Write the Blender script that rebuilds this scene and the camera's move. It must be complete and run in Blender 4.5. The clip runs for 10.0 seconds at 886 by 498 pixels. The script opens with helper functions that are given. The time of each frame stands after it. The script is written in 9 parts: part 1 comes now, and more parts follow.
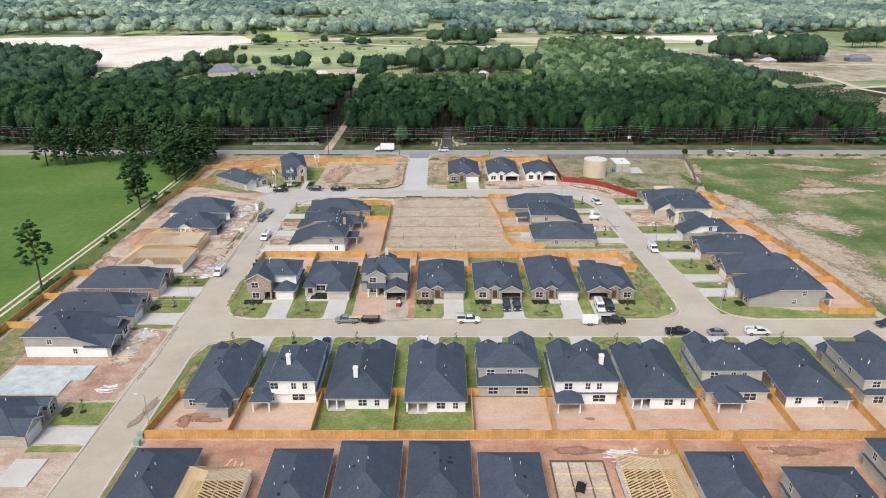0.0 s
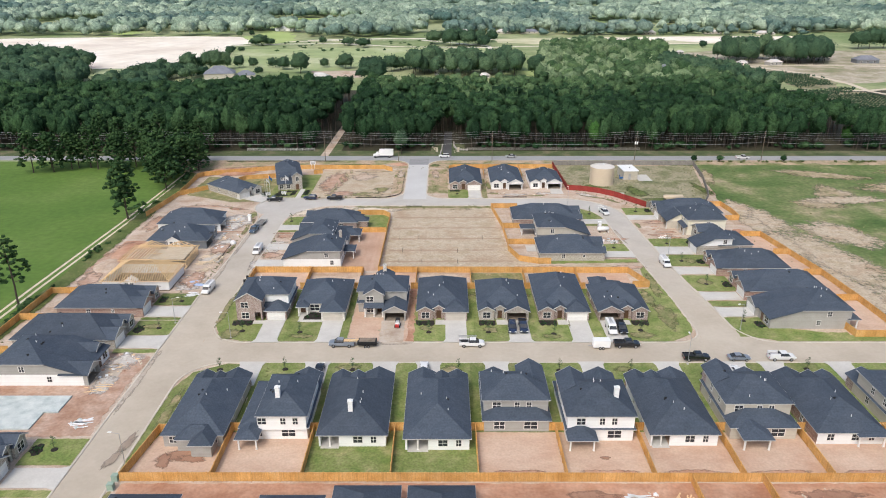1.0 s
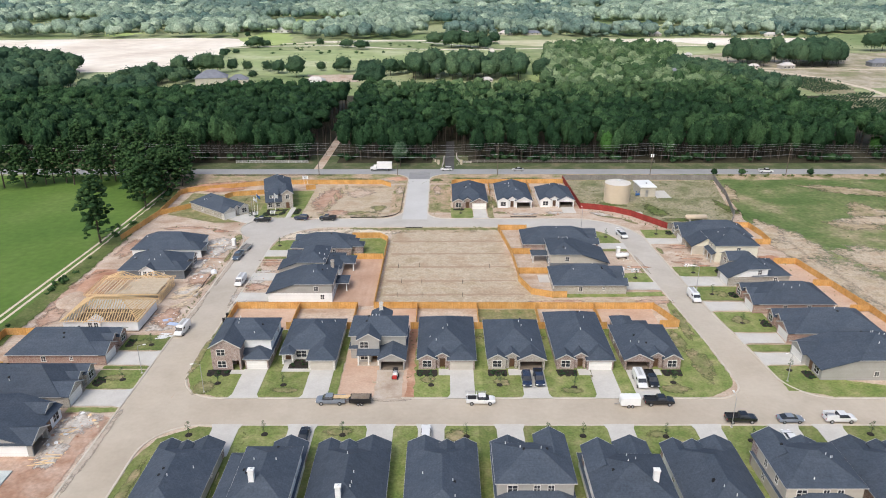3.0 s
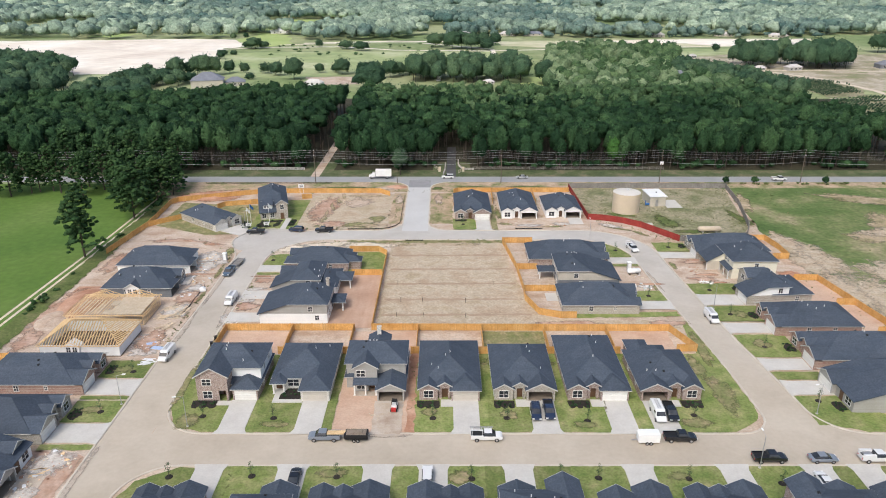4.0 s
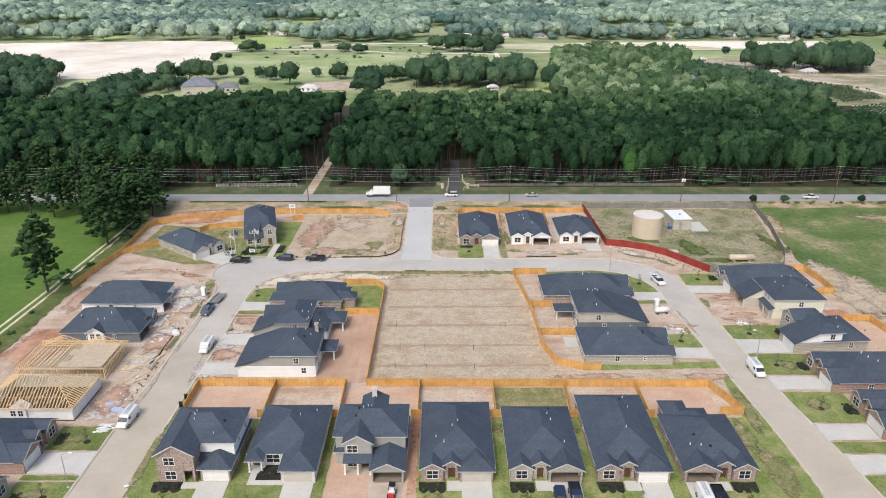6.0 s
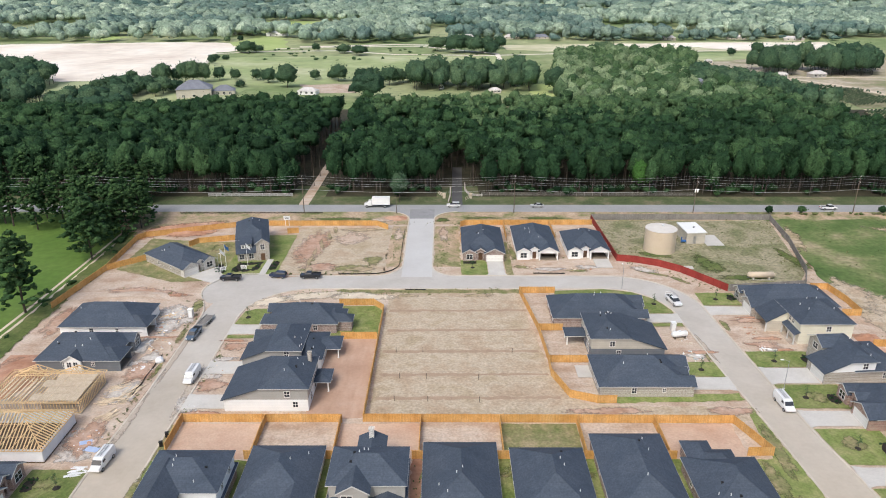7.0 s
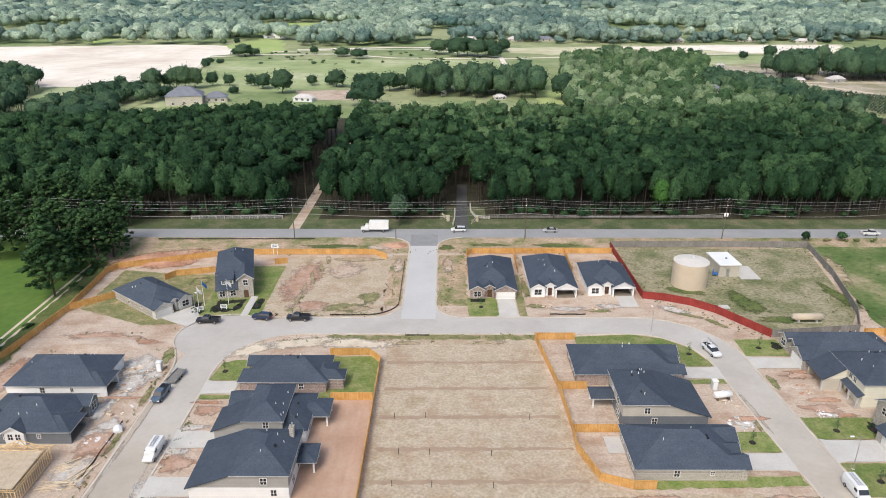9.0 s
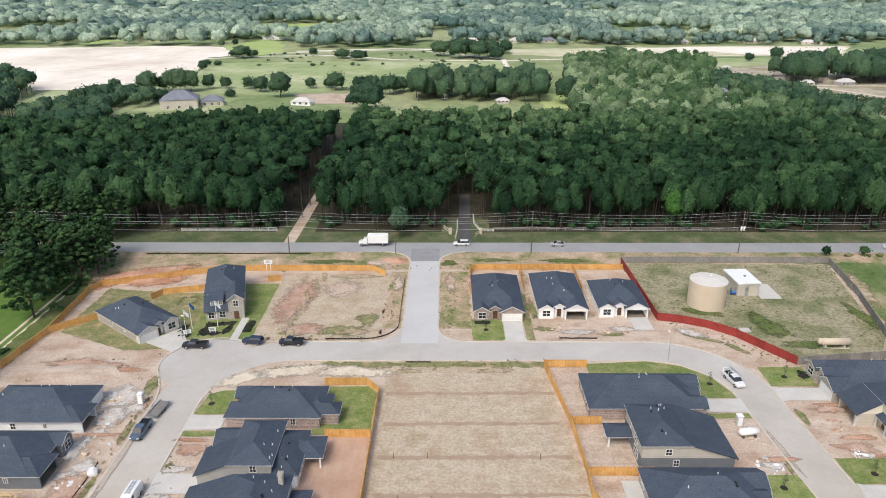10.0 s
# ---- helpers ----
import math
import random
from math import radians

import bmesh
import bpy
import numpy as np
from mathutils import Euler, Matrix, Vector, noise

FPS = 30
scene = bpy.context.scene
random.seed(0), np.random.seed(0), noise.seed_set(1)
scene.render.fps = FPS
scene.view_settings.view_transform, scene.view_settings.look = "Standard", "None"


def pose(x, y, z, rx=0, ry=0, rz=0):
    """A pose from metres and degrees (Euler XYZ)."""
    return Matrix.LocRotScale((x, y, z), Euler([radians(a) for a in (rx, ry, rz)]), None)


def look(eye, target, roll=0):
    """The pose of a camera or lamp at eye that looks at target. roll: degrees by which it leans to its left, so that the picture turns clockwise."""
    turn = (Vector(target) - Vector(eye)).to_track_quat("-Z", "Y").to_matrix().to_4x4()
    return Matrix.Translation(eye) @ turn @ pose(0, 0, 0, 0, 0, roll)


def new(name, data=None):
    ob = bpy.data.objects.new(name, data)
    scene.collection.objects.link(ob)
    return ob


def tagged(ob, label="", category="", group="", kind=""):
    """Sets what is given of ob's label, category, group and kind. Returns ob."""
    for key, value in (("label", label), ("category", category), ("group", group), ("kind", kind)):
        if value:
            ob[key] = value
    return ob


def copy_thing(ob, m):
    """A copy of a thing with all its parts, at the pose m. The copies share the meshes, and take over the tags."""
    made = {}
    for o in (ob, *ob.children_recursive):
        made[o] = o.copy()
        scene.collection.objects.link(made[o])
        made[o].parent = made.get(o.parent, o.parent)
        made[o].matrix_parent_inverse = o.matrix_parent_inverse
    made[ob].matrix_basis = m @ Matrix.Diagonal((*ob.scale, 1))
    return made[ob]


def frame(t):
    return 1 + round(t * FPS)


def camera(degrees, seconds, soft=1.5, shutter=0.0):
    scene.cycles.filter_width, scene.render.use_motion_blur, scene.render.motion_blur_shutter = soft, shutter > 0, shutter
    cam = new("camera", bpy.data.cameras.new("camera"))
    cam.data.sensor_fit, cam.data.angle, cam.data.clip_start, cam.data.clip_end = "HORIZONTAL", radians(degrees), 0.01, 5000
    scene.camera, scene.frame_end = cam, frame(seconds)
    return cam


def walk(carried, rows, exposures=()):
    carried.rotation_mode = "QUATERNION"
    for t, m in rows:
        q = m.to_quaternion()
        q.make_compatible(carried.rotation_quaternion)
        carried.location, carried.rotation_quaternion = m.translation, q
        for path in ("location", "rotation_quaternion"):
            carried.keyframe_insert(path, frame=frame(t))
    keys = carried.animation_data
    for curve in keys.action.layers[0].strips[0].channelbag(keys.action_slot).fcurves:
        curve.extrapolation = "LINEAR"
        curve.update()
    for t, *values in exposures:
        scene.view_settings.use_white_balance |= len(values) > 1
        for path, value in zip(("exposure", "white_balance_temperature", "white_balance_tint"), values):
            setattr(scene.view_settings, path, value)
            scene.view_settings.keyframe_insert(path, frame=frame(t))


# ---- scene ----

# ---------------------------------------------------------------- camera
cam = camera(64.0, 10.0, soft=1.0)
TILT = 68.356          # the lens looks 21.6 degrees below the horizon
ROWS = [
    (0.0, 0.00, 0.00, 80.00, 0.005),
    (0.5, -0.19, 5.89, 79.96, -0.003),
    (1.0, -0.40, 11.68, 79.92, -0.009),
    (1.5, -0.61, 17.39, 79.90, -0.013),
    (2.0, -0.83, 23.07, 79.89, -0.016),
    (2.5, -1.06, 28.74, 79.90, -0.016),
    (3.0, -1.30, 34.43, 79.91, -0.015),
    (3.5, -1.54, 40.15, 79.93, -0.012),
    (4.0, -1.79, 45.92, 79.97, -0.007),
    (4.5, -2.05, 51.74, 80.01, -0.001),
    (5.0, -2.30, 57.63, 80.07, 0.008),
    (5.5, -2.56, 63.58, 80.14, 0.018),
    (6.0, -2.83, 69.59, 80.22, 0.030),
    (6.5, -3.09, 75.65, 80.31, 0.044),
    (7.0, -3.35, 81.75, 80.41, 0.060),
    (7.5, -3.61, 87.88, 80.52, 0.077),
    (8.0, -3.87, 94.00, 80.65, 0.097),
    (8.5, -4.13, 100.09, 80.78, 0.118),
    (9.0, -4.38, 106.13, 80.93, 0.141),
    (9.5, -4.63, 112.07, 81.09, 0.166),
    (10.0, -4.88, 117.88, 81.25, 0.193),
]
walk(cam, [(t, pose(x, y, z, TILT, 0, yaw)) for t, x, y, z, yaw in ROWS])
scene.view_settings.exposure = 0.29

# ---------------------------------------------------------------- light
SUN_EL, SUN_AZ = 50.0, 205.0       # high, behind the camera and a little to its left; degrees from north, clockwise
world = bpy.data.worlds.new("sky")
scene.world = world
world.use_nodes = True
wn = world.node_tree
wn.nodes.clear()
sky = wn.nodes.new("ShaderNodeTexSky")
sky.sky_type = "NISHITA"
sky.sun_disc = False
sky.sun_elevation, sky.sun_rotation = radians(SUN_EL), radians(SUN_AZ)
sky.dust_density, sky.air_density, sky.ozone_density = 4.0, 1.0, 1.0
bg = wn.nodes.new("ShaderNodeBackground")
bg.inputs["Strength"].default_value = 0.15
wo = wn.nodes.new("ShaderNodeOutputWorld")
wn.links.new(sky.outputs[0], bg.inputs[0])
wn.links.new(bg.outputs[0], wo.inputs[0])

sun = new("sun", bpy.data.lights.new("sun", "SUN"))
sun.data.energy = 1.3
sun.data.angle = radians(22)
sun.data.color = (0.965, 0.99, 0.985)
az, el = radians(SUN_AZ), radians(SUN_EL)
toward = Vector((math.sin(az) * math.cos(el), math.cos(az) * math.cos(el), math.sin(el)))
sun.matrix_world = look(toward * 300, (0, 0, 0))

# ---------------------------------------------------------------- materials
def material(name, colours, scale=1.0, rough=0.9, detail=6.0, fine=0.0, fine_scale=12.0, bump=0.0, metal=0.0,
             vary=0.0, stops=None, island=0.0, spec=0.3, tone=0.0, reach=0.1, streak=None):
    """Colours blended by two noises, a broad one and a fine one, in metres."""
    m = bpy.data.materials.new(name)
    m.use_nodes = True
    nt = m.node_tree
    N, L = nt.nodes, nt.links
    bsdf = N["Principled BSDF"]
    bsdf.inputs["Roughness"].default_value = rough
    bsdf.inputs["Metallic"].default_value = metal
    bsdf.inputs["Specular IOR Level"].default_value = spec
    geo = N.new("ShaderNodeNewGeometry")
    tex = N.new("ShaderNodeTexNoise")
    tex.inputs["Scale"].default_value = scale
    tex.inputs["Detail"].default_value = detail
    tex.inputs["Roughness"].default_value = 0.62
    L.new(geo.outputs["Position"], tex.inputs["Vector"])
    ramp = N.new("ShaderNodeValToRGB")
    el_ = ramp.color_ramp.elements
    n = len(colours)
    pos = stops or [0.32 + 0.36 * i / max(1, n - 1) for i in range(n)]
    while len(el_) < n:
        el_.new(0.5)
    for e, c, p in zip(el_, colours, pos):
        e.position, e.color = p, (*c, 1)
    if tone:
        at = N.new("ShaderNodeAttribute")
        at.attribute_name = "tone"
        mx = N.new("ShaderNodeMix")
        mx.inputs["Factor"].default_value = tone
        L.new(tex.outputs["Fac"], mx.inputs["A"])
        L.new(at.outputs["Fac"], mx.inputs["B"])
        L.new(mx.outputs["Result"], ramp.inputs["Fac"])
    else:
        L.new(tex.outputs["Fac"], ramp.inputs["Fac"])
    out = ramp.outputs["Color"]
    ft = None
    if fine:
        ft = N.new("ShaderNodeTexNoise")
        ft.inputs["Scale"].default_value = fine_scale
        ft.inputs["Detail"].default_value = 3
        L.new(geo.outputs["Position"], ft.inputs["Vector"])
        mr = N.new("ShaderNodeMapRange")
        mr.inputs["From Min"].default_value, mr.inputs["From Max"].default_value = 0.25, 0.75
        mr.inputs["To Min"].default_value, mr.inputs["To Max"].default_value = 1 - fine, 1 + fine
        L.new(ft.outputs["Fac"], mr.inputs["Value"])
        mul = N.new("ShaderNodeVectorMath")
        mul.operation = "SCALE"
        L.new(out, mul.inputs[0])
        L.new(mr.outputs[0], mul.inputs["Scale"])
        out = mul.outputs[0]
    if streak:
        mp = N.new("ShaderNodeMapping")
        mp.inputs["Scale"].default_value = (streak[0], streak[1], 1)
        mp.inputs["Rotation"].default_value = (0, 0, 0.12)
        L.new(geo.outputs["Position"], mp.inputs["Vector"])
        sn = N.new("ShaderNodeTexNoise")
        sn.inputs["Scale"].default_value = 1.0
        sn.inputs["Detail"].default_value = 7
        sn.inputs["Roughness"].default_value = 0.6
        sn.inputs["Distortion"].default_value = 0.5
        L.new(mp.outputs[0], sn.inputs["Vector"])
        sm = N.new("ShaderNodeMapRange")
        sm.inputs["From Min"].default_value, sm.inputs["From Max"].default_value = 0.3, 0.7
        L.new(sn.outputs["Fac"], sm.inputs["Value"])
        blend = N.new("ShaderNodeMix")
        blend.data_type = "VECTOR"
        blend.inputs[4].default_value, blend.inputs[5].default_value = streak[2], streak[3]
        L.new(sm.outputs[0], blend.inputs[0])
        sv = N.new("ShaderNodeVectorMath")
        sv.operation = "MULTIPLY"
        L.new(out, sv.inputs[0])
        L.new(blend.outputs[1], sv.inputs[1])
        out = sv.outputs[0]
    if vary or island:
        mr2 = N.new("ShaderNodeMapRange")
        if island:
            L.new(geo.outputs["Random Per Island"], mr2.inputs["Value"])
        else:
            oi = N.new("ShaderNodeObjectInfo")
            L.new(oi.outputs["Random"], mr2.inputs["Value"])
        a = island or vary
        mr2.inputs["To Min"].default_value, mr2.inputs["To Max"].default_value = 1 - a, 1 + a
        mul2 = N.new("ShaderNodeVectorMath")
        mul2.operation = "SCALE"
        L.new(out, mul2.inputs[0])
        L.new(mr2.outputs[0], mul2.inputs["Scale"])
        out = mul2.outputs[0]
    L.new(out, bsdf.inputs["Base Color"])
    if bump:
        b = N.new("ShaderNodeBump")
        b.inputs["Strength"].default_value = bump
        b.inputs["Distance"].default_value = reach
        L.new((ft or tex).outputs["Fac"], b.inputs["Height"])
        L.new(b.outputs[0], bsdf.inputs["Normal"])
    return m


def stripes(m, axis, scale, depth):
    """Adds fine board or course lines, darker joints, to a material, along object axis 0, 1 or 2."""
    nt = m.node_tree
    N, L = nt.nodes, nt.links
    bsdf = N["Principled BSDF"]
    src = bsdf.inputs["Base Color"].links[0].from_socket
    tc = N.new("ShaderNodeTexCoord")
    sep = N.new("ShaderNodeSeparateXYZ")
    L.new(tc.outputs["Object"], sep.inputs[0])
    mu = N.new("ShaderNodeMath")
    mu.operation = "MULTIPLY"
    mu.inputs[1].default_value = scale
    L.new(sep.outputs[axis], mu.inputs[0])
    fr = N.new("ShaderNodeMath")
    fr.operation = "FRACT"
    L.new(mu.outputs[0], fr.inputs[0])
    lt = N.new("ShaderNodeMath")
    lt.operation = "LESS_THAN"
    lt.inputs[1].default_value = 0.16
    L.new(fr.outputs[0], lt.inputs[0])
    fl = N.new("ShaderNodeMath")
    fl.operation = "FLOOR"
    L.new(mu.outputs[0], fl.inputs[0])
    wn_ = N.new("ShaderNodeTexWhiteNoise")
    wn_.noise_dimensions = "1D"
    L.new(fl.outputs[0], wn_.inputs["W"])
    mr = N.new("ShaderNodeMapRange")
    mr.inputs["To Min"].default_value, mr.inputs["To Max"].default_value = 1 - depth * 0.5, 1 + depth * 0.3
    L.new(wn_.outputs["Value"], mr.inputs["Value"])
    sub = N.new("ShaderNodeMath")
    sub.operation = "MULTIPLY_ADD"
    sub.inputs[1].default_value = -depth
    L.new(lt.outputs[0], sub.inputs[0])
    L.new(mr.outputs[0], sub.inputs[2])
    sc = N.new("ShaderNodeVectorMath")
    sc.operation = "SCALE"
    L.new(src, sc.inputs[0])
    L.new(sub.outputs[0], sc.inputs["Scale"])
    L.new(sc.outputs[0], bsdf.inputs["Base Color"])
    return m


M = {}
M["meadow"] = material("meadow", [(0.075, 0.145, 0.024), (0.1, 0.175, 0.031), (0.13, 0.2, 0.045)], 0.03, fine=0.16, fine_scale=0.5)
M["ground"] = material("ground", [(0.13, 0.19, 0.07), (0.2, 0.26, 0.105), (0.34, 0.36, 0.19), (0.2, 0.255, 0.1)], 0.006, fine=0.2, fine_scale=0.15)
# grass colour lowered to hold the shade of the trees behind it
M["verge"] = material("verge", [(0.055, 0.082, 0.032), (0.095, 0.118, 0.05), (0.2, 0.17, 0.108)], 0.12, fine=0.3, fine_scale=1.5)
M["rough_grass"] = material("rough_grass", [(0.065, 0.115, 0.028), (0.105, 0.155, 0.045), (0.17, 0.195, 0.075), (0.4, 0.32, 0.21)], 0.05, fine=0.3, fine_scale=0.7, stops=[0.33, 0.45, 0.56, 0.72])
M["lawn"] = material("lawn", [(0.1299, 0.1836, 0.046), (0.1808, 0.216, 0.066), (0.2429, 0.2538, 0.1), (0.3503, 0.3024, 0.155)], 0.25, fine=0.28, fine_scale=2.4, stops=[0.34, 0.48, 0.6, 0.74], vary=0.18)
M["thin_lawn"] = material("thin_lawn", [(0.14, 0.17, 0.055), (0.22, 0.21, 0.095), (0.4, 0.31, 0.19)], 0.3, fine=0.25, fine_scale=2.0)
M["soil"] = material("soil", [(0.4, 0.285, 0.205), (0.48, 0.378, 0.294), (0.55, 0.462, 0.378), (0.435, 0.326, 0.246)], 0.12, fine=0.2, fine_scale=2.2, streak=(0.05, 0.35, (0.87, 0.8, 0.74), (1.08, 1.09, 1.1)))
M["yard_soil"] = material("yard_soil", [(0.49, 0.325, 0.23), (0.545, 0.39, 0.29), (0.59, 0.45, 0.345)], 0.1, fine=0.1, fine_scale=2.4, streak=(0.12, 0.3, (0.93, 0.89, 0.86), (1.06, 1.07, 1.08)))
M["red_soil"] = material("red_soil", [(0.34, 0.2, 0.135), (0.41, 0.265, 0.19), (0.49, 0.36, 0.28), (0.38, 0.24, 0.165)], 0.16, fine=0.18, fine_scale=1.5, streak=(0.12, 0.3, (0.88, 0.82, 0.78), (1.1, 1.1, 1.1)))
M["red_yard"] = material("red_yard", [(0.42, 0.27, 0.19), (0.48, 0.325, 0.235), (0.52, 0.375, 0.285)], 0.12, fine=0.06, fine_scale=1.6, streak=(0.5, 0.08, (0.92, 0.88, 0.85), (1.06, 1.06, 1.06)))
M["dark_soil"] = material("dark_soil", [(0.38, 0.195, 0.12), (0.46, 0.265, 0.175), (0.53, 0.35, 0.25)], 0.16, fine=0.14, fine_scale=1.8, streak=(0.1, 0.3, (0.84, 0.78, 0.74), (1.12, 1.14, 1.16)))
M["dry_grass"] = material("dry_grass", [(0.4, 0.3, 0.208), (0.44, 0.35, 0.25), (0.48, 0.405, 0.305), (0.425, 0.345, 0.24), (0.34, 0.29, 0.185)], 0.12, fine=0.25, fine_scale=1.8, stops=[0.3, 0.42, 0.52, 0.62, 0.74], streak=(0.3, 0.5, (0.9, 0.86, 0.82), (1.07, 1.08, 1.09)))
M["thin_soil"] = material("thin_soil", [(0.2, 0.19, 0.085), (0.36, 0.285, 0.18), (0.5, 0.4, 0.29)], 0.16, fine=0.25, fine_scale=1.0)
M["wet_soil"] = material("wet_soil", [(0.28, 0.15, 0.1), (0.36, 0.21, 0.14)], 0.3, fine=0.15)
M["wet_street"] = material("wet_street", [(0.26, 0.2, 0.155), (0.34, 0.28, 0.22)], 0.3, fine=0.1)
M["tilled"] = material("tilled", [(0.33, 0.235, 0.165), (0.4, 0.295, 0.21)], 0.4, fine=0.25)
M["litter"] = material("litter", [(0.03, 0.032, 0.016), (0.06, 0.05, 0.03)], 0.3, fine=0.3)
M["tank_yard"] = material("tank_yard", [(0.12, 0.14, 0.055), (0.205, 0.2, 0.105), (0.33, 0.29, 0.19), (0.17, 0.175, 0.085)], 0.09, fine=0.4, fine_scale=1.3)
M["sand"] = material("sand", [(0.55, 0.46, 0.34), (0.68, 0.6, 0.48)], 0.3, fine=0.15)
M["far_sand"] = material("far_sand", [(0.66, 0.56, 0.46), (0.8, 0.72, 0.61), (0.88, 0.83, 0.74)], 0.012, fine=0.08, fine_scale=0.1)
M["pale_grass"] = material("pale_grass", [(0.23, 0.3, 0.125), (0.33, 0.385, 0.18), (0.48, 0.49, 0.3)], 0.012, fine=0.15, fine_scale=0.1)
M["street"] = material("street", [(0.405, 0.372, 0.325), (0.455, 0.425, 0.38), (0.495, 0.472, 0.43)], 0.04, fine=0.035, fine_scale=1.2, rough=0.85, streak=(0.16, 0.16, (0.93, 0.92, 0.91), (1.05, 1.05, 1.05)))
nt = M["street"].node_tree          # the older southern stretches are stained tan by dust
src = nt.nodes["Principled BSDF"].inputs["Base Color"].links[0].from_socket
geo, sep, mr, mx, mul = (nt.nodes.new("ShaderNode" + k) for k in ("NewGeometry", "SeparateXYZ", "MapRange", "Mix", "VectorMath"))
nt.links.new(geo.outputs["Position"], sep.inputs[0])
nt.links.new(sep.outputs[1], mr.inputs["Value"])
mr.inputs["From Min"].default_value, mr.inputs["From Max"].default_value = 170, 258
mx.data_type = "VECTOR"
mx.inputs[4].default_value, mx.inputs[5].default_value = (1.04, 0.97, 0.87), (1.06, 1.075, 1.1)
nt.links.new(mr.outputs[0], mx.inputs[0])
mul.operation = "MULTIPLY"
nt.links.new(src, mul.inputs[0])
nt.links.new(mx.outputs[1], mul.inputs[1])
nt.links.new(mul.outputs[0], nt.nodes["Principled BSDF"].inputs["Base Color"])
M["street_light"] = material("street_light", [(0.48, 0.47, 0.45), (0.54, 0.535, 0.515)], 0.08, fine=0.03, fine_scale=1.5, rough=0.85)
M["road_edge"] = material("road_edge", [(0.14, 0.16, 0.05), (0.26, 0.24, 0.12), (0.42, 0.31, 0.21), (0.5, 0.38, 0.27)], 0.13, fine=0.3, fine_scale=1.4, stops=[0.34, 0.44, 0.54, 0.66])
M["asphalt"] = material("asphalt", [(0.29, 0.295, 0.295), (0.35, 0.35, 0.345)], 0.1, fine=0.08, fine_scale=2)
M["patch_asphalt"] = material("patch_asphalt", [(0.24, 0.24, 0.242), (0.3, 0.3, 0.3)], 0.3, fine=0.12)
M["dark_asphalt"] = material("dark_asphalt", [(0.07, 0.07, 0.072), (0.1, 0.1, 0.1)], 0.2, fine=0.1)
M["weed"] = material("weed", [(0.09, 0.12, 0.035), (0.16, 0.175, 0.065), (0.28, 0.26, 0.13)], 0.3, rough=0.8, island=0.2, tone=0.6)
M["site_dust"] = material("site_dust", [(0.4, 0.33, 0.27), (0.52, 0.48, 0.43), (0.6, 0.57, 0.53)], 0.5, fine=0.25, fine_scale=2.5)
M["road_dust"] = material("road_dust", [(0.42, 0.35, 0.28), (0.46, 0.4, 0.33)], 0.4, fine=0.1, fine_scale=2.5)
M["leaf_road"] = material("leaf_road", [(0.019, 0.046, 0.017), (0.037, 0.078, 0.029), (0.066, 0.12, 0.043)], 0.3, fine=0.5, fine_scale=1.8, rough=0.8, island=0.1, detail=5, tone=0.6, spec=0.08, bump=1.0, reach=0.4)
M["kerb"] = material("kerb", [(0.48, 0.42, 0.34), (0.6, 0.55, 0.47)], 0.4, fine=0.1)
M["concrete"] = material("concrete", [(0.5, 0.475, 0.435), (0.58, 0.56, 0.515)], 0.25, fine=0.06, fine_scale=3)
M["slab"] = material("slab", [(0.38, 0.43, 0.42), (0.5, 0.545, 0.525), (0.6, 0.63, 0.6)], 0.45, fine=0.15)
M["dirty_concrete"] = material("dirty_concrete", [(0.36, 0.27, 0.2), (0.47, 0.39, 0.31), (0.52, 0.46, 0.39)], 0.3, fine=0.15)
# dark brown puts the shade under bare rafters into the slab colour
M["damp_slab"] = material("damp_slab", [(0.1, 0.07, 0.045), (0.16, 0.115, 0.075)], 0.5, fine=0.2)
M["dusty_slab"] = material("dusty_slab", [(0.2, 0.16, 0.12), (0.28, 0.23, 0.18)], 0.5, fine=0.2)
M["shingle"] = material("shingle", [(0.05, 0.066, 0.09), (0.068, 0.084, 0.109)], 0.25, fine=0.22, fine_scale=3.0, vary=0.1, rough=0.85, bump=0.2, streak=(0.25, 0.9, (0.9, 0.9, 0.9), (1.1, 1.1, 1.1)))
stripes(M["shingle"], 2, 7.0, 0.08)
M["white_siding"] = stripes(material("white_siding", [(0.78, 0.78, 0.76), (0.84, 0.84, 0.82)], 0.5, rough=0.6), 2, 6.0, 0.08)
M["grey_siding"] = stripes(material("grey_siding", [(0.34, 0.33, 0.3), (0.4, 0.385, 0.36)], 0.5, rough=0.65), 2, 6.0, 0.12)
M["tan_siding"] = stripes(material("tan_siding", [(0.47, 0.43, 0.36), (0.54, 0.5, 0.42)], 0.5, rough=0.65), 2, 6.0, 0.12)
M["dark_siding"] = stripes(material("dark_siding", [(0.15, 0.165, 0.18), (0.19, 0.2, 0.215)], 0.5, rough=0.65), 2, 6.0, 0.15)
M["yellow_siding"] = stripes(material("yellow_siding", [(0.7, 0.665, 0.53), (0.76, 0.725, 0.6)], 0.5, rough=0.65), 2, 6.0, 0.1)


